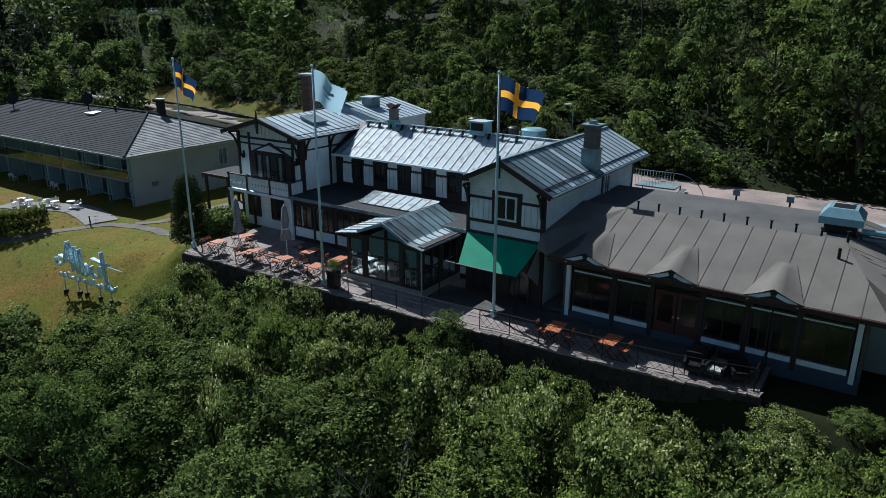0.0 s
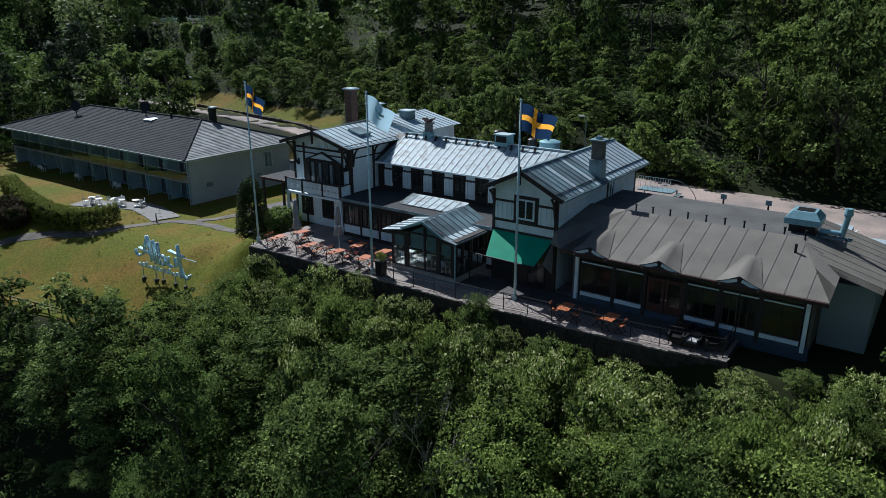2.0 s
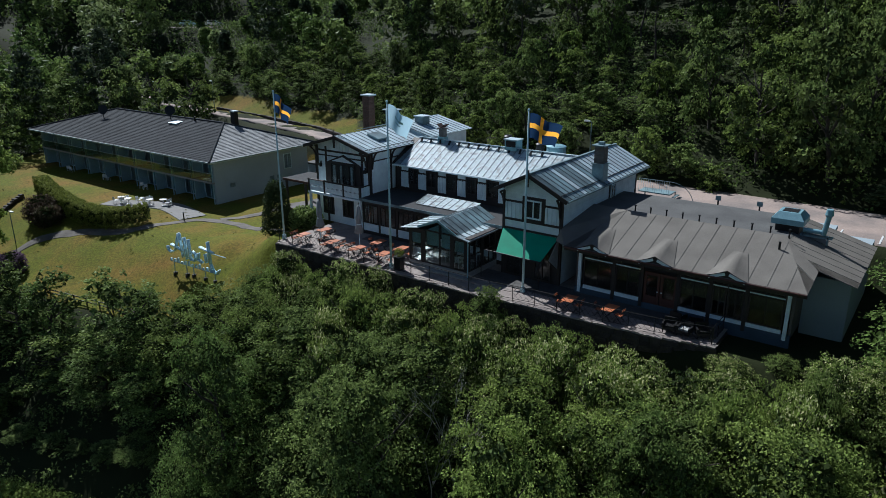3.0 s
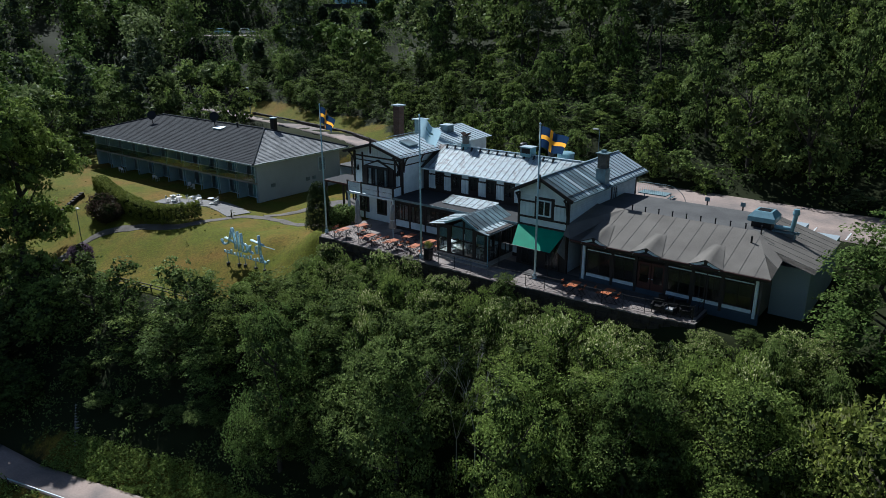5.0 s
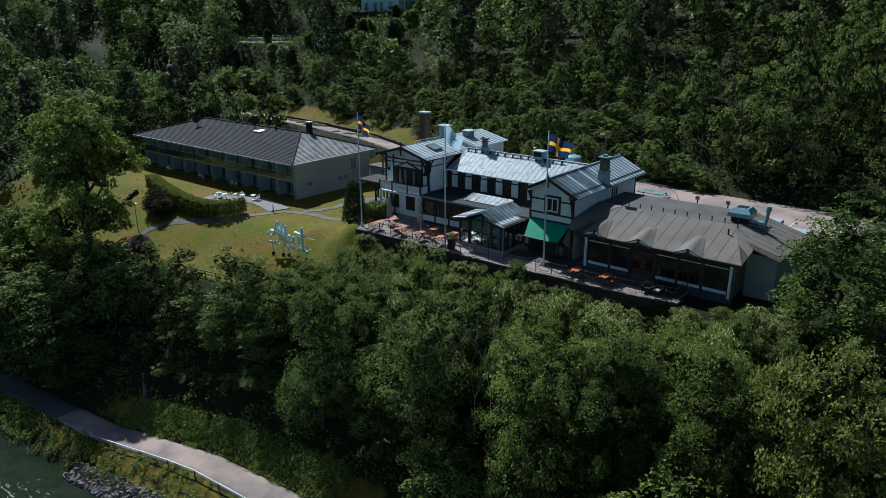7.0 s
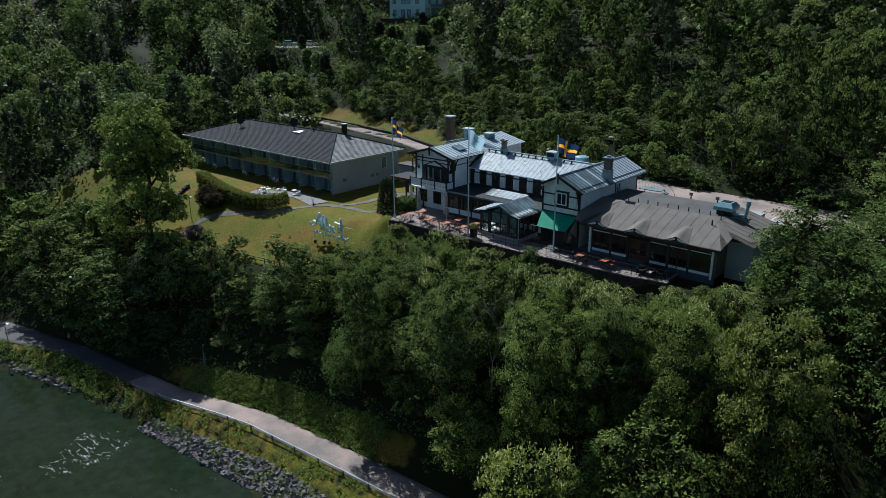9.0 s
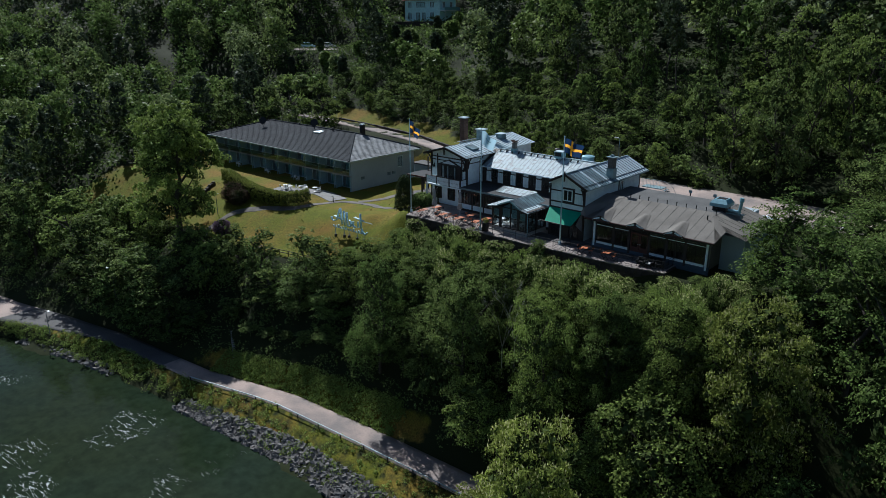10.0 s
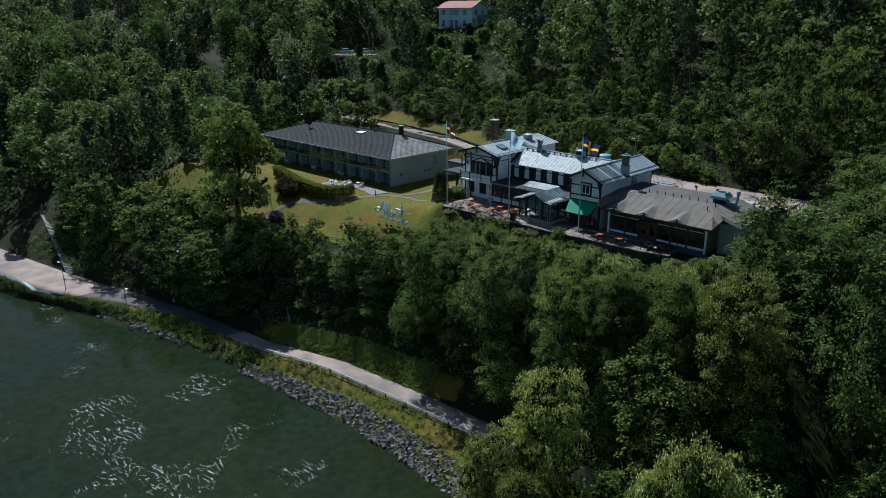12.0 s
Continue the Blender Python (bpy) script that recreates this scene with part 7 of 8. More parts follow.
def lawn_sign():
    base = Vector((-48.6, 25.0, land_z(-48.6, 25.0) - 0.2))
    s = thing("lawn_sign", base, "pale blue free-standing sign of bent metal strokes", "sign")
    def at(u, v, d=0.0):
        return base + Vector((u * 1.68, u * 0.06 + d, v * 1.05))
    # plain upright strokes and bars of the sign's size, no letters
    strokes = [((-2.3, 2.3), (-2.2, 1.9), (-1.95, 1.8), (-1.6, 2.1), (-1.15, 3.75)), ((-1.1, 3.7), (-0.95, 1.6)), ((-0.7, 3.5), (-0.62, 1.5)), ((-0.35, 3.4), (-0.28, 1.5)), ((-0.1, 2.4), (0.15, 2.2), (0.1, 1.6), (-0.2, 1.6)),
               ((0.45, 2.4), (0.35, 1.8), (0.7, 1.6)), ((1.0, 2.5), (1.05, 1.7)), ((1.3, 3.65), (1.38, 1.7), (1.55, 1.1), (1.85, 0.95), (2.05, 1.35)), ((0.6, 3.0), (1.7, 2.75)), ((-1.9, 2.55), (-0.9, 2.2))]
    for k, pts in enumerate(strokes):
        bm = bmesh.new()
        for d in (0.0, 0.16):
            stroke(bm, [at(u, v, d) for u, v in pts], 0.085)
        part("stroke", bm, SIGN_BLUE, s, smooth=True)
    for k in range(13):
        u = -2.0 + k * 0.31
        h = 0.22 + 0.1 * ((k * 7) % 3)
        p = at(u, 1.02 - 0.05 * (k % 2))
        part("bar", boxes((p.x - 0.10, p.x + 0.10, p.y - 0.08, p.y + 0.08, p.z, p.z + h)), SIGN_BLUE, s)
    p, q = at(-2.1, 0.98), at(2.0, 0.98)
    part("support_rail", tube(bmesh.new(), p, q, 0.04, n=6), METAL, s)
    part("side_arm", tube(bmesh.new(), at(1.7, 2.72), at(2.75, 2.7), 0.04, n=6), SIGN_BLUE, s)
    for u in (-1.8, -0.7, -0.1, 0.9, 1.7):
        p = at(u, 0)
        g = float(ground_z(p.x, p.y))
        part("leg", tube(bmesh.new(), (p.x, p.y, g - 0.3), (p.x, p.y, base.z + 1.0), 0.045, n=6), METAL, s)
        part("footing", tube(bmesh.new(), (p.x, p.y, g - 0.2), (p.x, p.y, g + 0.22), 0.22, 0.2, n=10), STONE, s)


SIGN_BLUE = material("sign_pale_blue", (0.62, 0.84, 0.93), 0.35, 0.0, 0.06, 2, 20, 0.02)
lawn_sign()


def hedge():
    h = thing("hedge", (-75, 29, -4.5), "clipped green hedge curving round the annex patio", "hedge")
    pts = [Vector(p) for p in ((-91, 31.2), (-85, 29.7), (-79, 28.5), (-73, 27.9), (-69, 28.2), (-66.8, 29.6), (-66.0, 31.6))]
    g = np.random.default_rng(9)
    rows, cores = [], []
    for a, b in zip(pts, pts[1:]):
        n = max(2, round((b - a).length / 0.5))
        side = Vector((-(b - a).y, (b - a).x)).normalized()
        for k in range(n):
            p = a.lerp(b, k / n)
            z = float(ground_z(p.x, p.y)) + 4.5
            for _ in range(7):      # clipped top
                q = p + side * g.uniform(-0.8, 0.8)
                rows.append((q.x + g.uniform(-0.25, 0.25) + 75, q.y - 29, z + 2.05, 0.2))
            for _ in range(14):     # clipped faces
                q = p + side * float(g.choice([-0.8, 0.8]))
                rows.append((q.x + g.uniform(-0.25, 0.25) + 75, q.y - 29, z + g.uniform(0.1, 2.05), 0.2))
            for q, up in ((p - side * 0.35, 0.6), (p + side * 0.35, 0.6), (p - side * 0.35, 1.5), (p + side * 0.35, 1.5)):
                cores.append((q.x + 75, q.y - 29, z + up, 0.42, 0.42))
    c = new("foliage", leafy("foliage", rows, 38, 0.07, HEDGE_LEAF, cores=cores))
    c.parent = h


hedge()


def bush(name, x, y, r, h, mats, label, category="shrub", size=0.09, count=120, share=None, slim=False):
    z = float(ground_z(x, y))
    t = thing(name, (x, y, z), label, category)
    g = np.random.default_rng(int(abs(x * 7 + y * 3)))
    rows, cores = [], []
    for _ in range(count):
        f = g.random()
        w = r * ((1 - f) ** 0.5 * 0.8 + 0.22 if slim else math.sin(math.acos(min(1, abs(f - 0.45) / 0.62))))
        a = g.uniform(0, math.tau)
        rows.append((math.cos(a) * w * 0.85, math.sin(a) * w * 0.85, h * (0.04 + 0.92 * f), r * 0.24))
    for k in range(6):
        f = (k + 0.5) / 6
        w = r * ((1 - f) ** 0.5 * 0.8 + 0.15 if slim else math.sin(math.acos(min(1, abs(f - 0.45) / 0.62))))
        cores.append((0, 0, h * f, w * 0.75, h * 0.12))
    c = new("foliage", leafy("foliage", rows, 34, size, mats, share=share, cores=cores, seed=int(abs(x) * 10)))
    c.parent = t
    part("stem", tube(bmesh.new(), (x, y, z - 0.3), (x, y, z + h * 0.5), 0.09, 0.04), BARK, t)
    return t


bush("cypress", -42.7, 30.1, 1.45, 4.9, [CONIFER], "dark green clipped conifer beside the terrace", "conifer", 0.06, 420, slim=True)
bush("lilac_bush", -73.0, 19.2, 1.4, 2.2, [PURPLE], "round lilac bush in purple flower", size=0.09)
bush("smoke_bush", -80.8, 26.3, 2.0, 2.8, [ROSY], "reddish brown leafy bush beside the hedge", size=0.10)
bush("smoke_bush", -78.4, 26.0, 1.7, 2.3, [ROSY], "smaller reddish brown leafy bush", size=0.10)
bush("shrub", -40.6, 31.5, 1.5, 1.6, [LEAF[0]], "low green planting beside the terrace", size=0.10)
bush("shrub", -51.5, 21.4, 1.1, 1.2, [LEAF[0]], "loose green shrub on the lawn edge", size=0.10)
bush("shrub", -45.0, 21.6, 1.2, 1.5, [LEAF[2]], "loose pale green shrub on the lawn edge", size=0.10)


def dead_shrub(x, y, top):
    z = float(ground_z(x, y))
    t = thing("dead_tree", (x, y, z), "bleached leafless dead tree among the green", "tree")
    g = random.Random(3)
    bm = bmesh.new()
    def grow(p, d, length, r, depth):
        q = p + d * length
        tube(bm, p, q, r, r * 0.6, 5, caps=False)
        if depth:
            for _ in range(3):
                e = (d + Vector((g.uniform(-0.6, 0.6), g.uniform(-0.6, 0.6), g.uniform(-0.1, 0.4)))).normalized()
                grow(q, e, length * g.uniform(0.55, 0.8), r * 0.6, depth - 1)
    grow(Vector((x, y, z - 0.3)), Vector((0, 0, 1)), (top - z) * 0.38, 0.06, 4)
    part("branch", bm, DEAD, t)


dead_shrub(-14.0, 17.4, -1.0)
dead_shrub(-15.2, 16.9, -2.0)


def low_fence(pts, h, label, mat, cat="fence"):
    f = thing("fence", (*pts[0], float(ground_z(*pts[0]))), label, cat)
    for a, b in zip(pts, pts[1:]):
        a, b = Vector(a), Vector(b)
        za, zb = float(ground_z(*a)), float(ground_z(*b))
        part("post", boxes((a.x - 0.05, a.x + 0.05, a.y - 0.05, a.y + 0.05, za - 0.2, za + h)), mat, f)
        for q in (0.5, 0.92):
            part("rail", beam(bmesh.new(), (a.x, a.y, za + h * q), (b.x, b.y, zb + h * q), 0.04, 0.10), mat, f)


low_fence([(-63 + k * 1.9, 18.3 + 0.22 * k) for k in range(8)], 0.8, "low dark wooden fence along the lawn edge", TIMBER)
low_fence([(-96 - 2.0 * k, float(road_y(-96 - 2 * k)) - float(road_half(-96 - 2 * k)) - 0.3) for k in range(14)], 1.0, "steel railing along the quay", STEEL)


def bollard(x, y, h, label):
    z = land_z(x, y)
    t = thing("bollard", (x, y, z), label, "bollard")
    part("post", tube(bmesh.new(), (x, y, z - 0.2), (x, y, z + h), 0.07, 0.06, n=10), BLACK, t)
    part("cap", tube(bmesh.new(), (x, y, z + h), (x, y, z + h + 0.06), 0.10, 0.07, n=10), METAL_DARK, t)


bollard(-62.6, 33.4, 1.0, "short dark bollard beside the footpath")


def stone_row(pts, h, w, label, step=0.5, name="stone_wall"):
    s = thing(name, (*pts[0], float(ground_z(*pts[0]))), label, "wall")
    g = random.Random(7)
    shapes = [stone_piece("stone", 0.55 + 0.1 * k, 0.32, w, k) for k in range(4)]
    base = origin_of(s)
    for a, b in zip(pts, pts[1:]):
        a, b = Vector(a), Vector(b)
        n = max(1, round((b - a).length / step))
        turn = math.degrees(math.atan2(b.y - a.y, b.x - a.x))
        for k in range(n):
            p = a.lerp(b, (k + 0.5) / n)
            z = float(ground_z(p.x, p.y))
            for j in range(max(1, round(h / 0.3))):
                ob = new("stone", shapes[g.randrange(4)])
                ob.parent = s
                ob.matrix_basis = Matrix.Translation(-base) @ pose(p.x + g.uniform(-0.05, 0.05), p.y + w / 2, z + 0.1 + j * 0.3, g.uniform(-4, 4), g.uniform(-4, 4), turn + g.uniform(-4, 4))


stone_row([(-91, 28.6), (-89.5, 25.5), (-87.5, 21.5)], 0.6, 0.5, "low rough stone wall on the lawn")
stone_row([(-104, float(back_y(-104) + back_half(-104)) + 0.3), (-90, float(back_y(-90) + back_half(-90)) + 0.3), (-75, float(back_y(-75) + back_half(-75)) + 0.3), (-62, float(back_y(-62) + back_half(-62)) + 0.3)], 0.6, 0.5, "grey stone wall along the back road", 0.75)


def wall_stones():
    """Rough blocks of the terrace wall and its coping, nearest stretch."""
    g = random.Random(21)
    shapes = [stone_piece("stone", 0.42 + 0.12 * k, 0.30 + 0.05 * (k % 3), 0.16, 30 + k) for k in range(6)]
    cope = [stone_piece("coping_stone", 0.38 + 0.07 * k, 0.10, 0.46, 50 + k) for k in range(3)]
    for c in cope:
        c.materials.clear()
        c.materials.append(PAVING)
    x = -38.4
    while x < -3.7:
        k = g.randrange(3)
        w = 0.40 + 0.07 * k
        ob = new("coping_stone", cope[k])
        ob.parent = TERRACE_WALL
        ob.matrix_basis = pose(x + w / 2, edge_of_terrace(x + w / 2) + 0.42, -0.12 + g.uniform(-0.01, 0.01), 0, 0, g.uniform(-2, 2))
        x += w
    for row in range(5):
        x = -38.4 + 0.2 * (row % 2)
        while x < -3.7:
            k = g.randrange(6)
            w = 0.46 + 0.12 * k
            ob = new("stone", shapes[k])
            ob.parent = TERRACE_WALL
            ob.matrix_basis = pose(x + w / 2, edge_of_terrace(x + w / 2) + 0.12, -0.36 - row * 0.36, g.uniform(-5, 5), g.uniform(-3, 3), g.uniform(-5, 5))
            x += w


wall_stones()


# ---------------------------------------------------------------- patio furniture of the annex
def patio_set():
    t = thing("patio_table", (0, 0, 0), "round white metal patio table", "table", "patio furniture")
    part("tabletop", tube(bmesh.new(), (0, 0, 0.70), (0, 0, 0.73), 0.42, n=18), WHITE_PAINT, t)
    part("pedestal", tube(bmesh.new(), (0, 0, 0.02), (0, 0, 0.70), 0.03), WHITE_PAINT, t)
    part("foot", tube(bmesh.new(), (0, 0, 0), (0, 0, 0.03), 0.25, n=14), WHITE_PAINT, t)
    c = thing("patio_chair", (0, 0, 0), "white metal patio chair", "chair", "patio furniture")
    part("seat", boxes((-0.22, 0.22, -0.22, 0.22, 0.43, 0.46)), WHITE_PAINT, c)
    part("backrest", boxes((0.2, 0.225, -0.22, 0.22, 0.5, 0.86)), WHITE_PAINT, c)
    for x in (-0.2, 0.2):
        for y in (-0.2, 0.2):
            part("leg", boxes((x - 0.015, x + 0.015, y - 0.015, y + 0.015, 0, 0.43)), WHITE_PAINT, c)
    g = random.Random(2)
    for k in range(5):
        x, y = -76.6 + k * 1.35, 33.6 + k * 0.75 + g.uniform(-0.5, 0.5)
        z = land_z(x, y) + 0.1
        copy_thing(t, pose(x, y, z))
        for j in range(3):
            a = g.uniform(0, 360)
            copy_thing(c, pose(x, y, z, 0, 0, a) @ pose(0.75, 0, 0, 0, 0, g.uniform(-20, 20)))
    for k in range(3):
        x = -101.5 + k * 9.3 + g.uniform(0, 1.5)
        z = float(ground_z(x, 39.6)) + 0.02
        copy_thing(c, pose(x, 39.8, z, 0, 0, g.uniform(0, 360)))
        copy_thing(c, pose(x + 1.1, 39.7, z, 0, 0, g.uniform(0, 360)))
    for x, y in ((-25.2, 29.6), (-23.4, 30.2), (-21.8, 29.6)):
        copy_thing(t, pose(x, y, 0.42))
        for a in (20, 150, 260):
            copy_thing(c, pose(x, y, 0.42, 0, 0, a) @ pose(0.62, 0, 0))
    remove(t), remove(c)


patio_set()


def porch():
    part("porch_roof", boxes((-46.3, -40.7, 34.2, 37.6, 2.75, 2.9)), FELT_DARK, REST, "flat porch roof beside the tower")
    part("porch_edge", boxes((-46.35, -40.7, 34.14, 34.2, 2.72, 2.93)), RED_TIMBER, REST)
    for x, y in ((-46.1, 34.4), (-43.5, 34.4), (-46.1, 37.4)):
        part("porch_post", boxes((x - 0.09, x + 0.09, y - 0.09, y + 0.09, -1.2, 2.75)), TIMBER, REST)
    part("porch_floor", boxes((-46.3, -40.7, 34.2, 41.0, -1.4, 0.0)), TIMBER, REST)
    part("lattice_screen", boxes(*[(-41.2, -41.16, 34.6 + k * 0.22, 34.66 + k * 0.22, 3.4, 5.2) for k in range(9)], *[(-41.19, -41.15, 34.5, 36.5, 3.5 + k * 0.28, 3.56 + k * 0.28) for k in range(6)]), TIMBER, REST)
    deck = part("roof_deck", boxes((-45.8, -41.0, 37.8, 43.5, 2.7, 2.9)), TIMBER, REST)
    for x, y in ((-45.7, 38), (-45.7, 41), (-45.7, 43.3), (-43.2, 38), (-43.2, 43.3)):
        part("deck_post", boxes((x - 0.07, x + 0.07, y - 0.07, y + 0.07, 0, 4.9)), TIMBER, deck)
    for z in (3.3, 3.9, 4.8):
        part("deck_rail", boxes((-45.75, -45.65, 38, 43.3, z, z + 0.1)), TIMBER, deck)


porch()


def outer_stair():
    s = thing("steel_stair", (-13.6, 45.0, 2.4), "grey steel stair with a curved railing behind the wing", "stair")
    part("landing", boxes((-15.0, -12.4, 44.5, 45.9, 4.0, 4.08)), METAL_DARK, s)
    for k in range(8):
        z = 2.5 + k * 0.19
        part("step", boxes((-11.0 - k * 0.18, -10.75 - k * 0.18, 44.6, 45.8, z, z + 0.05)), METAL_DARK, s)
    for k in range(14):
        x = -15.0 + k * 0.19
        part("baluster", tube(bmesh.new(), (x, 44.52, 4.08), (x, 44.52, 5.1), 0.014, n=5), METAL, s)
    part("handrail", tube(bmesh.new(), (-15.0, 44.52, 5.1), (-12.4, 44.52, 5.1), 0.025, n=6), METAL_DARK, s)
    bm = bmesh.new()
    pts = [Vector((-12.4 + 1.9 * math.sin(a), 44.52, 3.4 + 1.7 * math.cos(a))) for a in [k * 0.22 for k in range(8)]]
    for a, b in zip(pts, pts[1:]):
        tube(bm, a, b, 0.025, n=6)
    part("curved_rail", bm, METAL_DARK, s)
    for x in (-12.4, -14.9):
        part("post", tube(bmesh.new(), (x, 45.8, 2.3), (x, 45.8, 4.05), 0.05), METAL_DARK, s)


outer_stair()


def parking_marks():
    for k in range(9):
        x = -13.5 + k * 2.6
        y = float(back_y(x) - back_half(x))
        z = float(back_z(x)) + 0.085
        ob = part("road_marking", boxes((x, x + 0.12, y + 0.2, y + 2.6, z - 0.02, z)), WHITE_PAINT)
        tagged(ob, "white painted parking line", "marking", kind="structure")
    for x, y in ((-8.6, 44.3), (-5.6, 44.2)):
        s = thing("barrier_post", (x, y, 2.4), "small dark sign post beside the road", "post")
        part("post", boxes((x - 0.05, x + 0.05, y - 0.05, y + 0.05, 2.3, 4.55)), BLACK, s)
        part("plate", boxes((x - 0.2, x + 0.2, y - 0.08, y - 0.05, 4.25, 4.6)), METAL_DARK, s)


parking_marks()


# ---------------------------------------------------------------- the riverside
def guard_rail():
    xs = [-51.5 + k * 3.4 for k in range(13)]
    r = thing("guard_rail", (-38, 4, -18.7), "pale steel guard rail along the river road", "guard rail")
    pts = [Vector((x, float(road_y(x) - road_half(x)) - 0.25, -18.7)) for x in xs]
    for p in pts:
        part("post", boxes((p.x - 0.05, p.x + 0.05, p.y - 0.05, p.y + 0.05, -19.2, -18.1)), TIMBER, r)
    for a, b in zip(pts, pts[1:]):
        part("beam", beam(bmesh.new(), a + Vector((0, 0, 0.55)), b + Vector((0, 0, 0.55)), 0.06, 0.11), METAL, r)


guard_rail()


def lamp_post(x, y, h, label, arm=(0.0, 0.0)):
    z = float(ground_z(x, y))
    p = thing("street_lamp", (x, y, z), label, "street lamp", "street lamps")
    part("pole", tube(bmesh.new(), (x, y, z - 0.3), (x, y, z + h), 0.06, 0.045), METAL_DARK, p)
    part("arm", tube(bmesh.new(), (x, y, z + h), (x + arm[0], y + arm[1], z + h + 0.1), 0.03), METAL_DARK, p)
    part("lamp_head", boxes((x + arm[0] - 0.28, x + arm[0] + 0.28, y + arm[1] - 0.14, y + arm[1] + 0.14, z + h + 0.05, z + h + 0.18)), WHITE_PAINT, p)


lamp_post(-96.5, -9.9, 5.0, "slim grey street lamp on the river road", (0.2, -0.4))
lamp_post(-79.8, -5.9, 3.6, "short grey street lamp on the river bank", (0.2, 0.3))
lamp_post(-74.5, 2.0, 8.2, "grey street lamp standing against the trees", (0.1, -0.6))
lamp_post(-80.0, 22.6, 3.6, "slim dark lamp post on the lawn", (0.2, 0.1))
lamp_post(-104.5, 68.8, 5.0, "grey street lamp on the back road", (-0.4, 0.0))
lamp_post(-25.0, 56.5, 4.5, "grey street lamp behind the restaurant", (-0.4, -0.2))
lamp_post(-118.0, 66.0, 4.0, "grey street lamp beside the annex drive", (-0.4, 0.0))


def steps(name, a, b, n, width, mat, label):
    a, b = Vector(a), Vector(b)
    s = thing(name, a, label, "steps")
    d = (b - a)
    side = Vector((-d.y, d.x, 0)).normalized() * width / 2
    run = Vector((d.x, d.y, 0)).normalized() * (Vector((d.x, d.y, 0)).length / n) * 0.48
    for k in range(n):
        p = a + d * (k / n)
        g = float(ground_z(p.x, p.y))
        z = max(p.z, g + 0.05)
        bm = slab(bmesh.new(), [Vector((p.x, p.y, z)) + side - run, Vector((p.x, p.y, z)) + side + run, Vector((p.x, p.y, z)) - side + run, Vector((p.x, p.y, z)) - side - run], 0.14)
        part("step", bm, mat, s)


steps("garden_steps", (-50.2, 6.3, -17.2), (-53.8, 8.4, -15.2), 14, 0.55, CONCRETE, "narrow pale steps climbing from the river road")
steps("quay_steps", (-104.2, -6.4, -18.6), (-134.9, -1.2, -14.0), 46, 1.7, CONCRETE, "long pale stair climbing through the trees")


def bank_stones():
    """Broken rock of the river bank, too many to count."""
    g = np.random.default_rng(17)
    bm = bmesh.new()
    seeds = []
    for _ in range(4200):
        x = float(g.uniform(-50, 0)) if g.random() < 0.93 else float(g.uniform(-84, -64))
        sh = float(shore_y(x))
        wide = float(line(x, (-84, 0.6), (-50, 1.0), (-40, 2.0), (-20, 3.0), (0, 3.2)))
        seeds.append((x, sh + float(g.uniform(-0.5, wide)), float(0.11 + 0.24 * g.random() ** 1.8)))
    verts, faces = [], []
    bv = np.array([(i, j, k) for i in (-1, 1) for j in (-1, 1) for k in (-1, 1)]) * 0.72
    bf = [[0, 1, 3, 2], [4, 6, 7, 5], [0, 4, 5, 1], [2, 3, 7, 6], [0, 2, 6, 4], [1, 5, 7, 3]]
    for x, y, r in seeds:
        z = max(float(ground_z(x, y)), WATER - 0.1)
        k = len(verts)
        shape = (bv + g.normal(size=bv.shape) * 0.22) * np.array([r * g.uniform(0.8, 1.6), r * g.uniform(0.7, 1.2), r * g.uniform(0.4, 0.9)])
        rot = np.array(Euler((g.normal() * 0.5, g.normal() * 0.5, g.uniform(0, math.tau))).to_matrix())
        verts.extend((shape @ rot.T + np.array([x, y, z + r * 0.15])).tolist())
        faces.extend([[i + k for i in f] for f in bf])
    bm.free()
    me = bpy.data.meshes.new("bank_stones")
    me.from_pydata(verts, [], faces)
    me.materials.append(ROCK)
    tagged(new("bank_stones", me), "heap of broken grey rock on the river bank", "rocks", kind="stuff")


bank_stones()


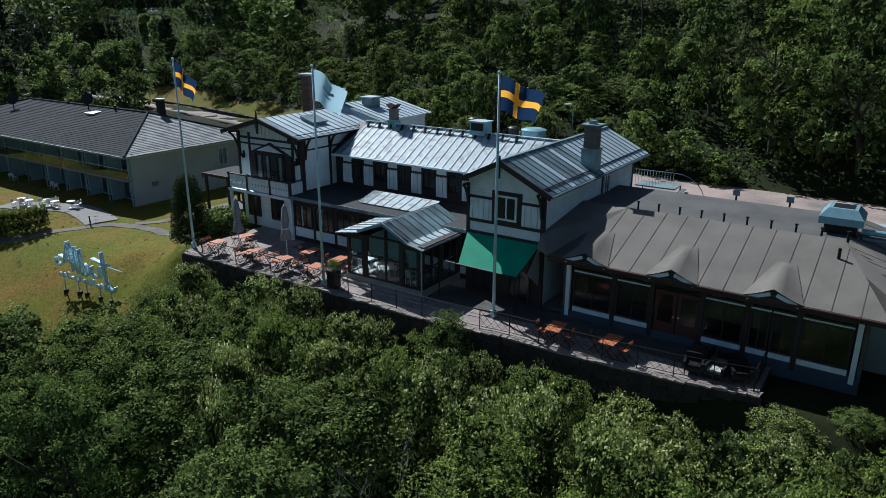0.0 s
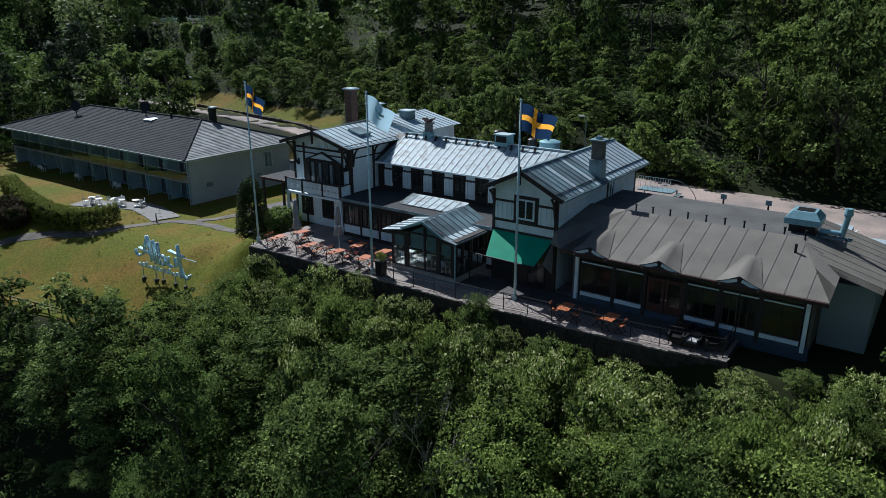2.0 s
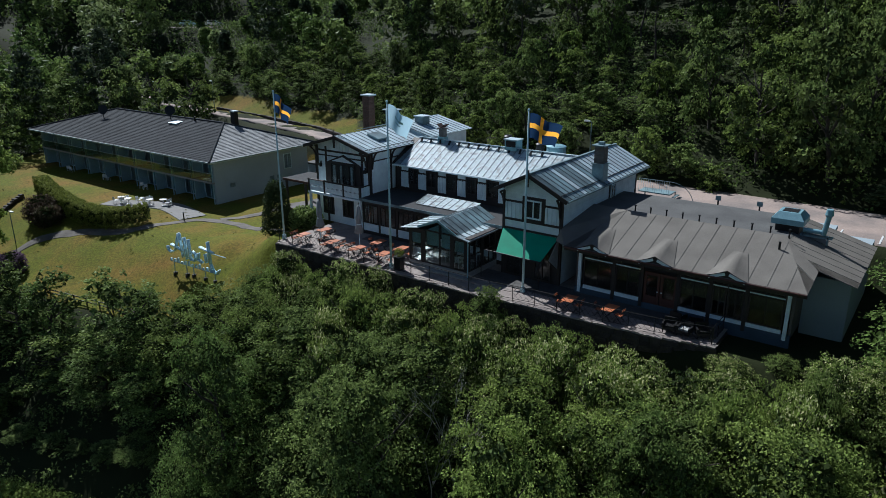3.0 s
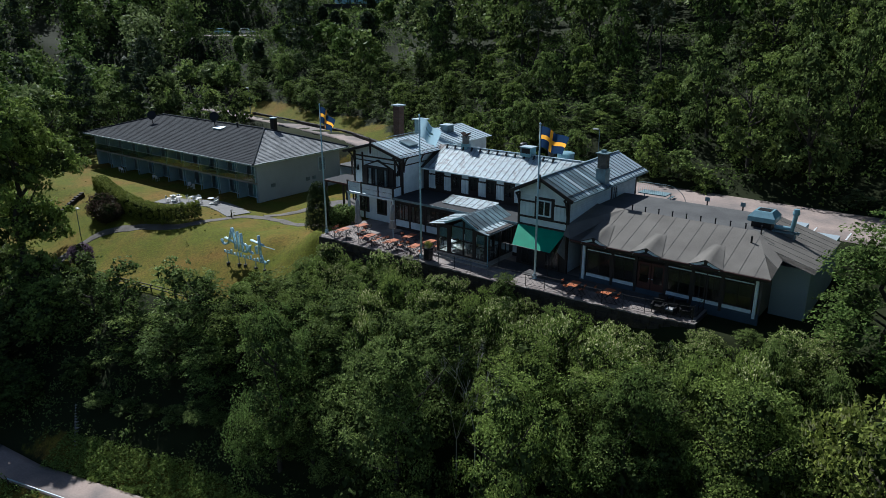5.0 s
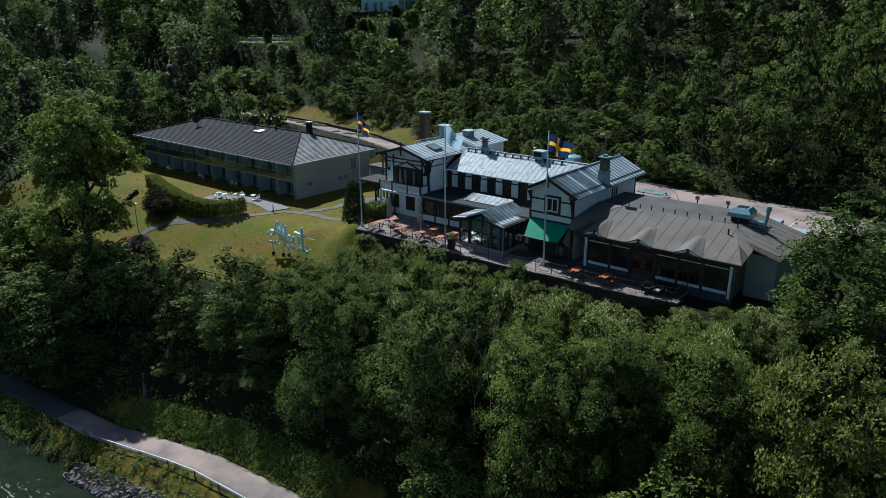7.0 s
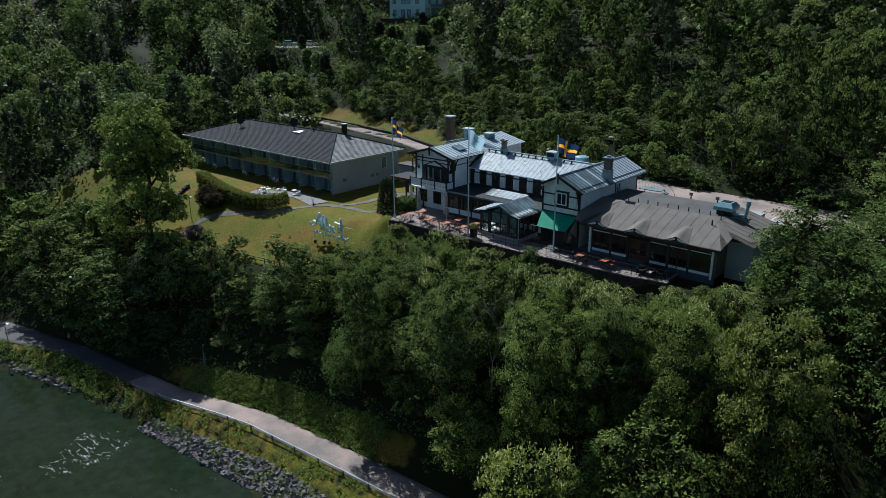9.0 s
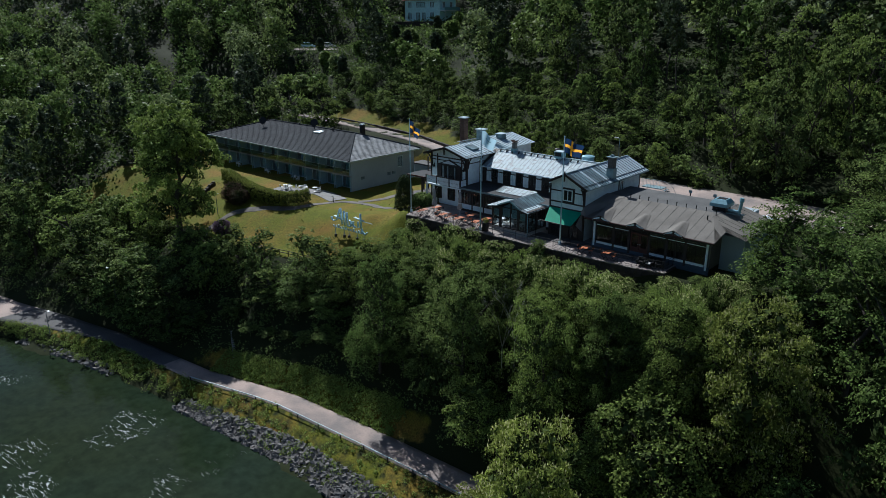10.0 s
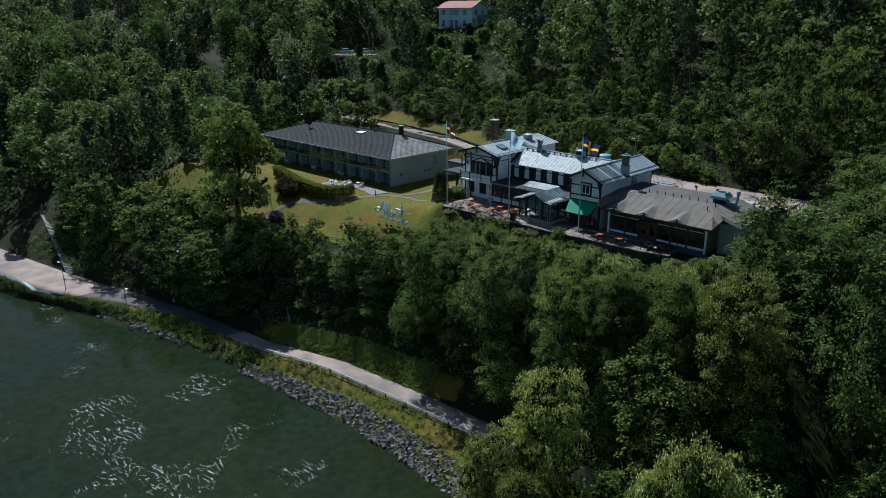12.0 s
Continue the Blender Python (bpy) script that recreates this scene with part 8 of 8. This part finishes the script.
# ---------------------------------------------------------------- the distance
def villa():
    v = thing("villa", (0, 0, 0), "pale blue two-storey villa with a red tiled gable roof", "house")
    part("wall", prism(bmesh.new(), [(0, 0), (9.5, 0), (9.5, 6.1), (4.75, 8.0), (0, 6.1)], "x", -6, 6), PALE_WALL, v)
    roof = part("roof", slab(slab(bmesh.new(), [(-6.5, -0.6, 5.98), (6.5, -0.6, 5.98), (6.5, 4.75, 8.12), (-6.5, 4.75, 8.12)], 0.14), [(6.5, 10.1, 5.98), (-6.5, 10.1, 5.98), (-6.5, 4.75, 8.12), (6.5, 4.75, 8.12)], 0.14), RED_TILE, v)
    part("verge_board", beam(beam(bmesh.new(), (6.52, -0.6, 5.9), (6.52, 4.75, 8.04), 0.08, 0.25), (6.52, 10.1, 5.9), (6.52, 4.75, 8.04), 0.08, 0.25), WHITE_PAINT, roof)
    for x in (-0.5, 3.2):
        part("chimney", boxes((x, x + 1.0, 5.2, 6.0, 7.2, 9.0)), BRICK, roof)
    for x, z, w, h in ((-4.3, 3.9, 1.1, 1.4), (-0.4, 3.9, 2.9, 1.4), (3.5, 3.9, 1.2, 1.4), (-4.3, 0.6, 1.1, 1.8), (-1.4, 0.1, 1.1, 2.3), (0.6, 0.1, 1.1, 2.3), (3.5, 0.6, 1.1, 1.8)):
        window(v, (x, -0.02, z), w, h, "s", 1, 0, TIMBER)
    for y in (2.4, 6.6):
        win = window(v, (6.02, y, 3.7), 1.5, 1.7, "e", 1, 0, WHITE_PAINT)
        part("curtain", boxes((6.005, 6.015, y - 0.6, y + 0.6, 3.8, 5.3)), CURTAIN, win)
    balcony = part("balcony", boxes((6, 7.6, 0.4, 9.1, 2.8, 3.0)), WHITE_PAINT, v)
    part("railing", boxes((7.5, 7.6, 0.4, 9.1, 3.0, 3.9)), STEEL, balcony)
    for y in (0.6, 8.9):
        part("post", boxes((7.45, 7.6, y - 0.08, y + 0.08, -2, 2.8)), WHITE_PAINT, balcony)
    part("veranda", boxes((-7.5, 6.2, -3.2, 0, -4.5, -0.05)), STONE, v, "dark stone terrace base")
    part("plinth", boxes((-6.0, 6.0, 0.02, 9.5, -6.0, 0)), CONCRETE, v)
    v.matrix_basis = pose(-127.55, 121.37, 22.9, 0, 0, 12)


villa()


def car(x, y, turn, mat, label):
    z = 15.4
    c = thing("car", (0, 0, 0), label, "car", "parked cars")
    bm = prism(bmesh.new(), [(-2.1, 0.35), (2.1, 0.35), (2.15, 0.75), (1.4, 0.95), (-1.9, 1.0), (-2.15, 0.8)], "y", -0.88, 0.88)
    part("body", bm, mat, c)
    part("cabin", prism(bmesh.new(), [(-1.8, 0.98), (1.0, 0.95), (0.4, 1.5), (-1.4, 1.52)], "y", -0.76, 0.76), GLASS_TEAL, c)
    part("roof", boxes((-1.4, 0.4, -0.74, 0.74, 1.5, 1.56)), mat, c)
    for wx in (-1.3, 1.35):
        for wy in (-0.86, 0.86):
            w = part("wheel", tube(bmesh.new(), (wx, wy - 0.1, 0.33), (wx, wy + 0.1, 0.33), 0.33, n=16), BLACK, c)
            part("rim", tube(bmesh.new(), (wx, wy - 0.11, 0.33), (wx, wy + 0.11, 0.33), 0.19, n=12), METAL, w)
    c.matrix_basis = pose(x, y, z, 0, 0, turn)


part("car_park", tube(bmesh.new(), (-148, 99, 13.6), (-148, 99, 15.36), 8.0, n=28), DUSTY)
tagged(bpy.data.objects["car_park"], "sunlit gravel car park on the hillside", "car park", kind="structure")
car(-149, 103, 30, WHITE_PAINT, "white estate car on the car park")
car(-154, 99, 50, STEEL, "pale blue hatchback on the car park")
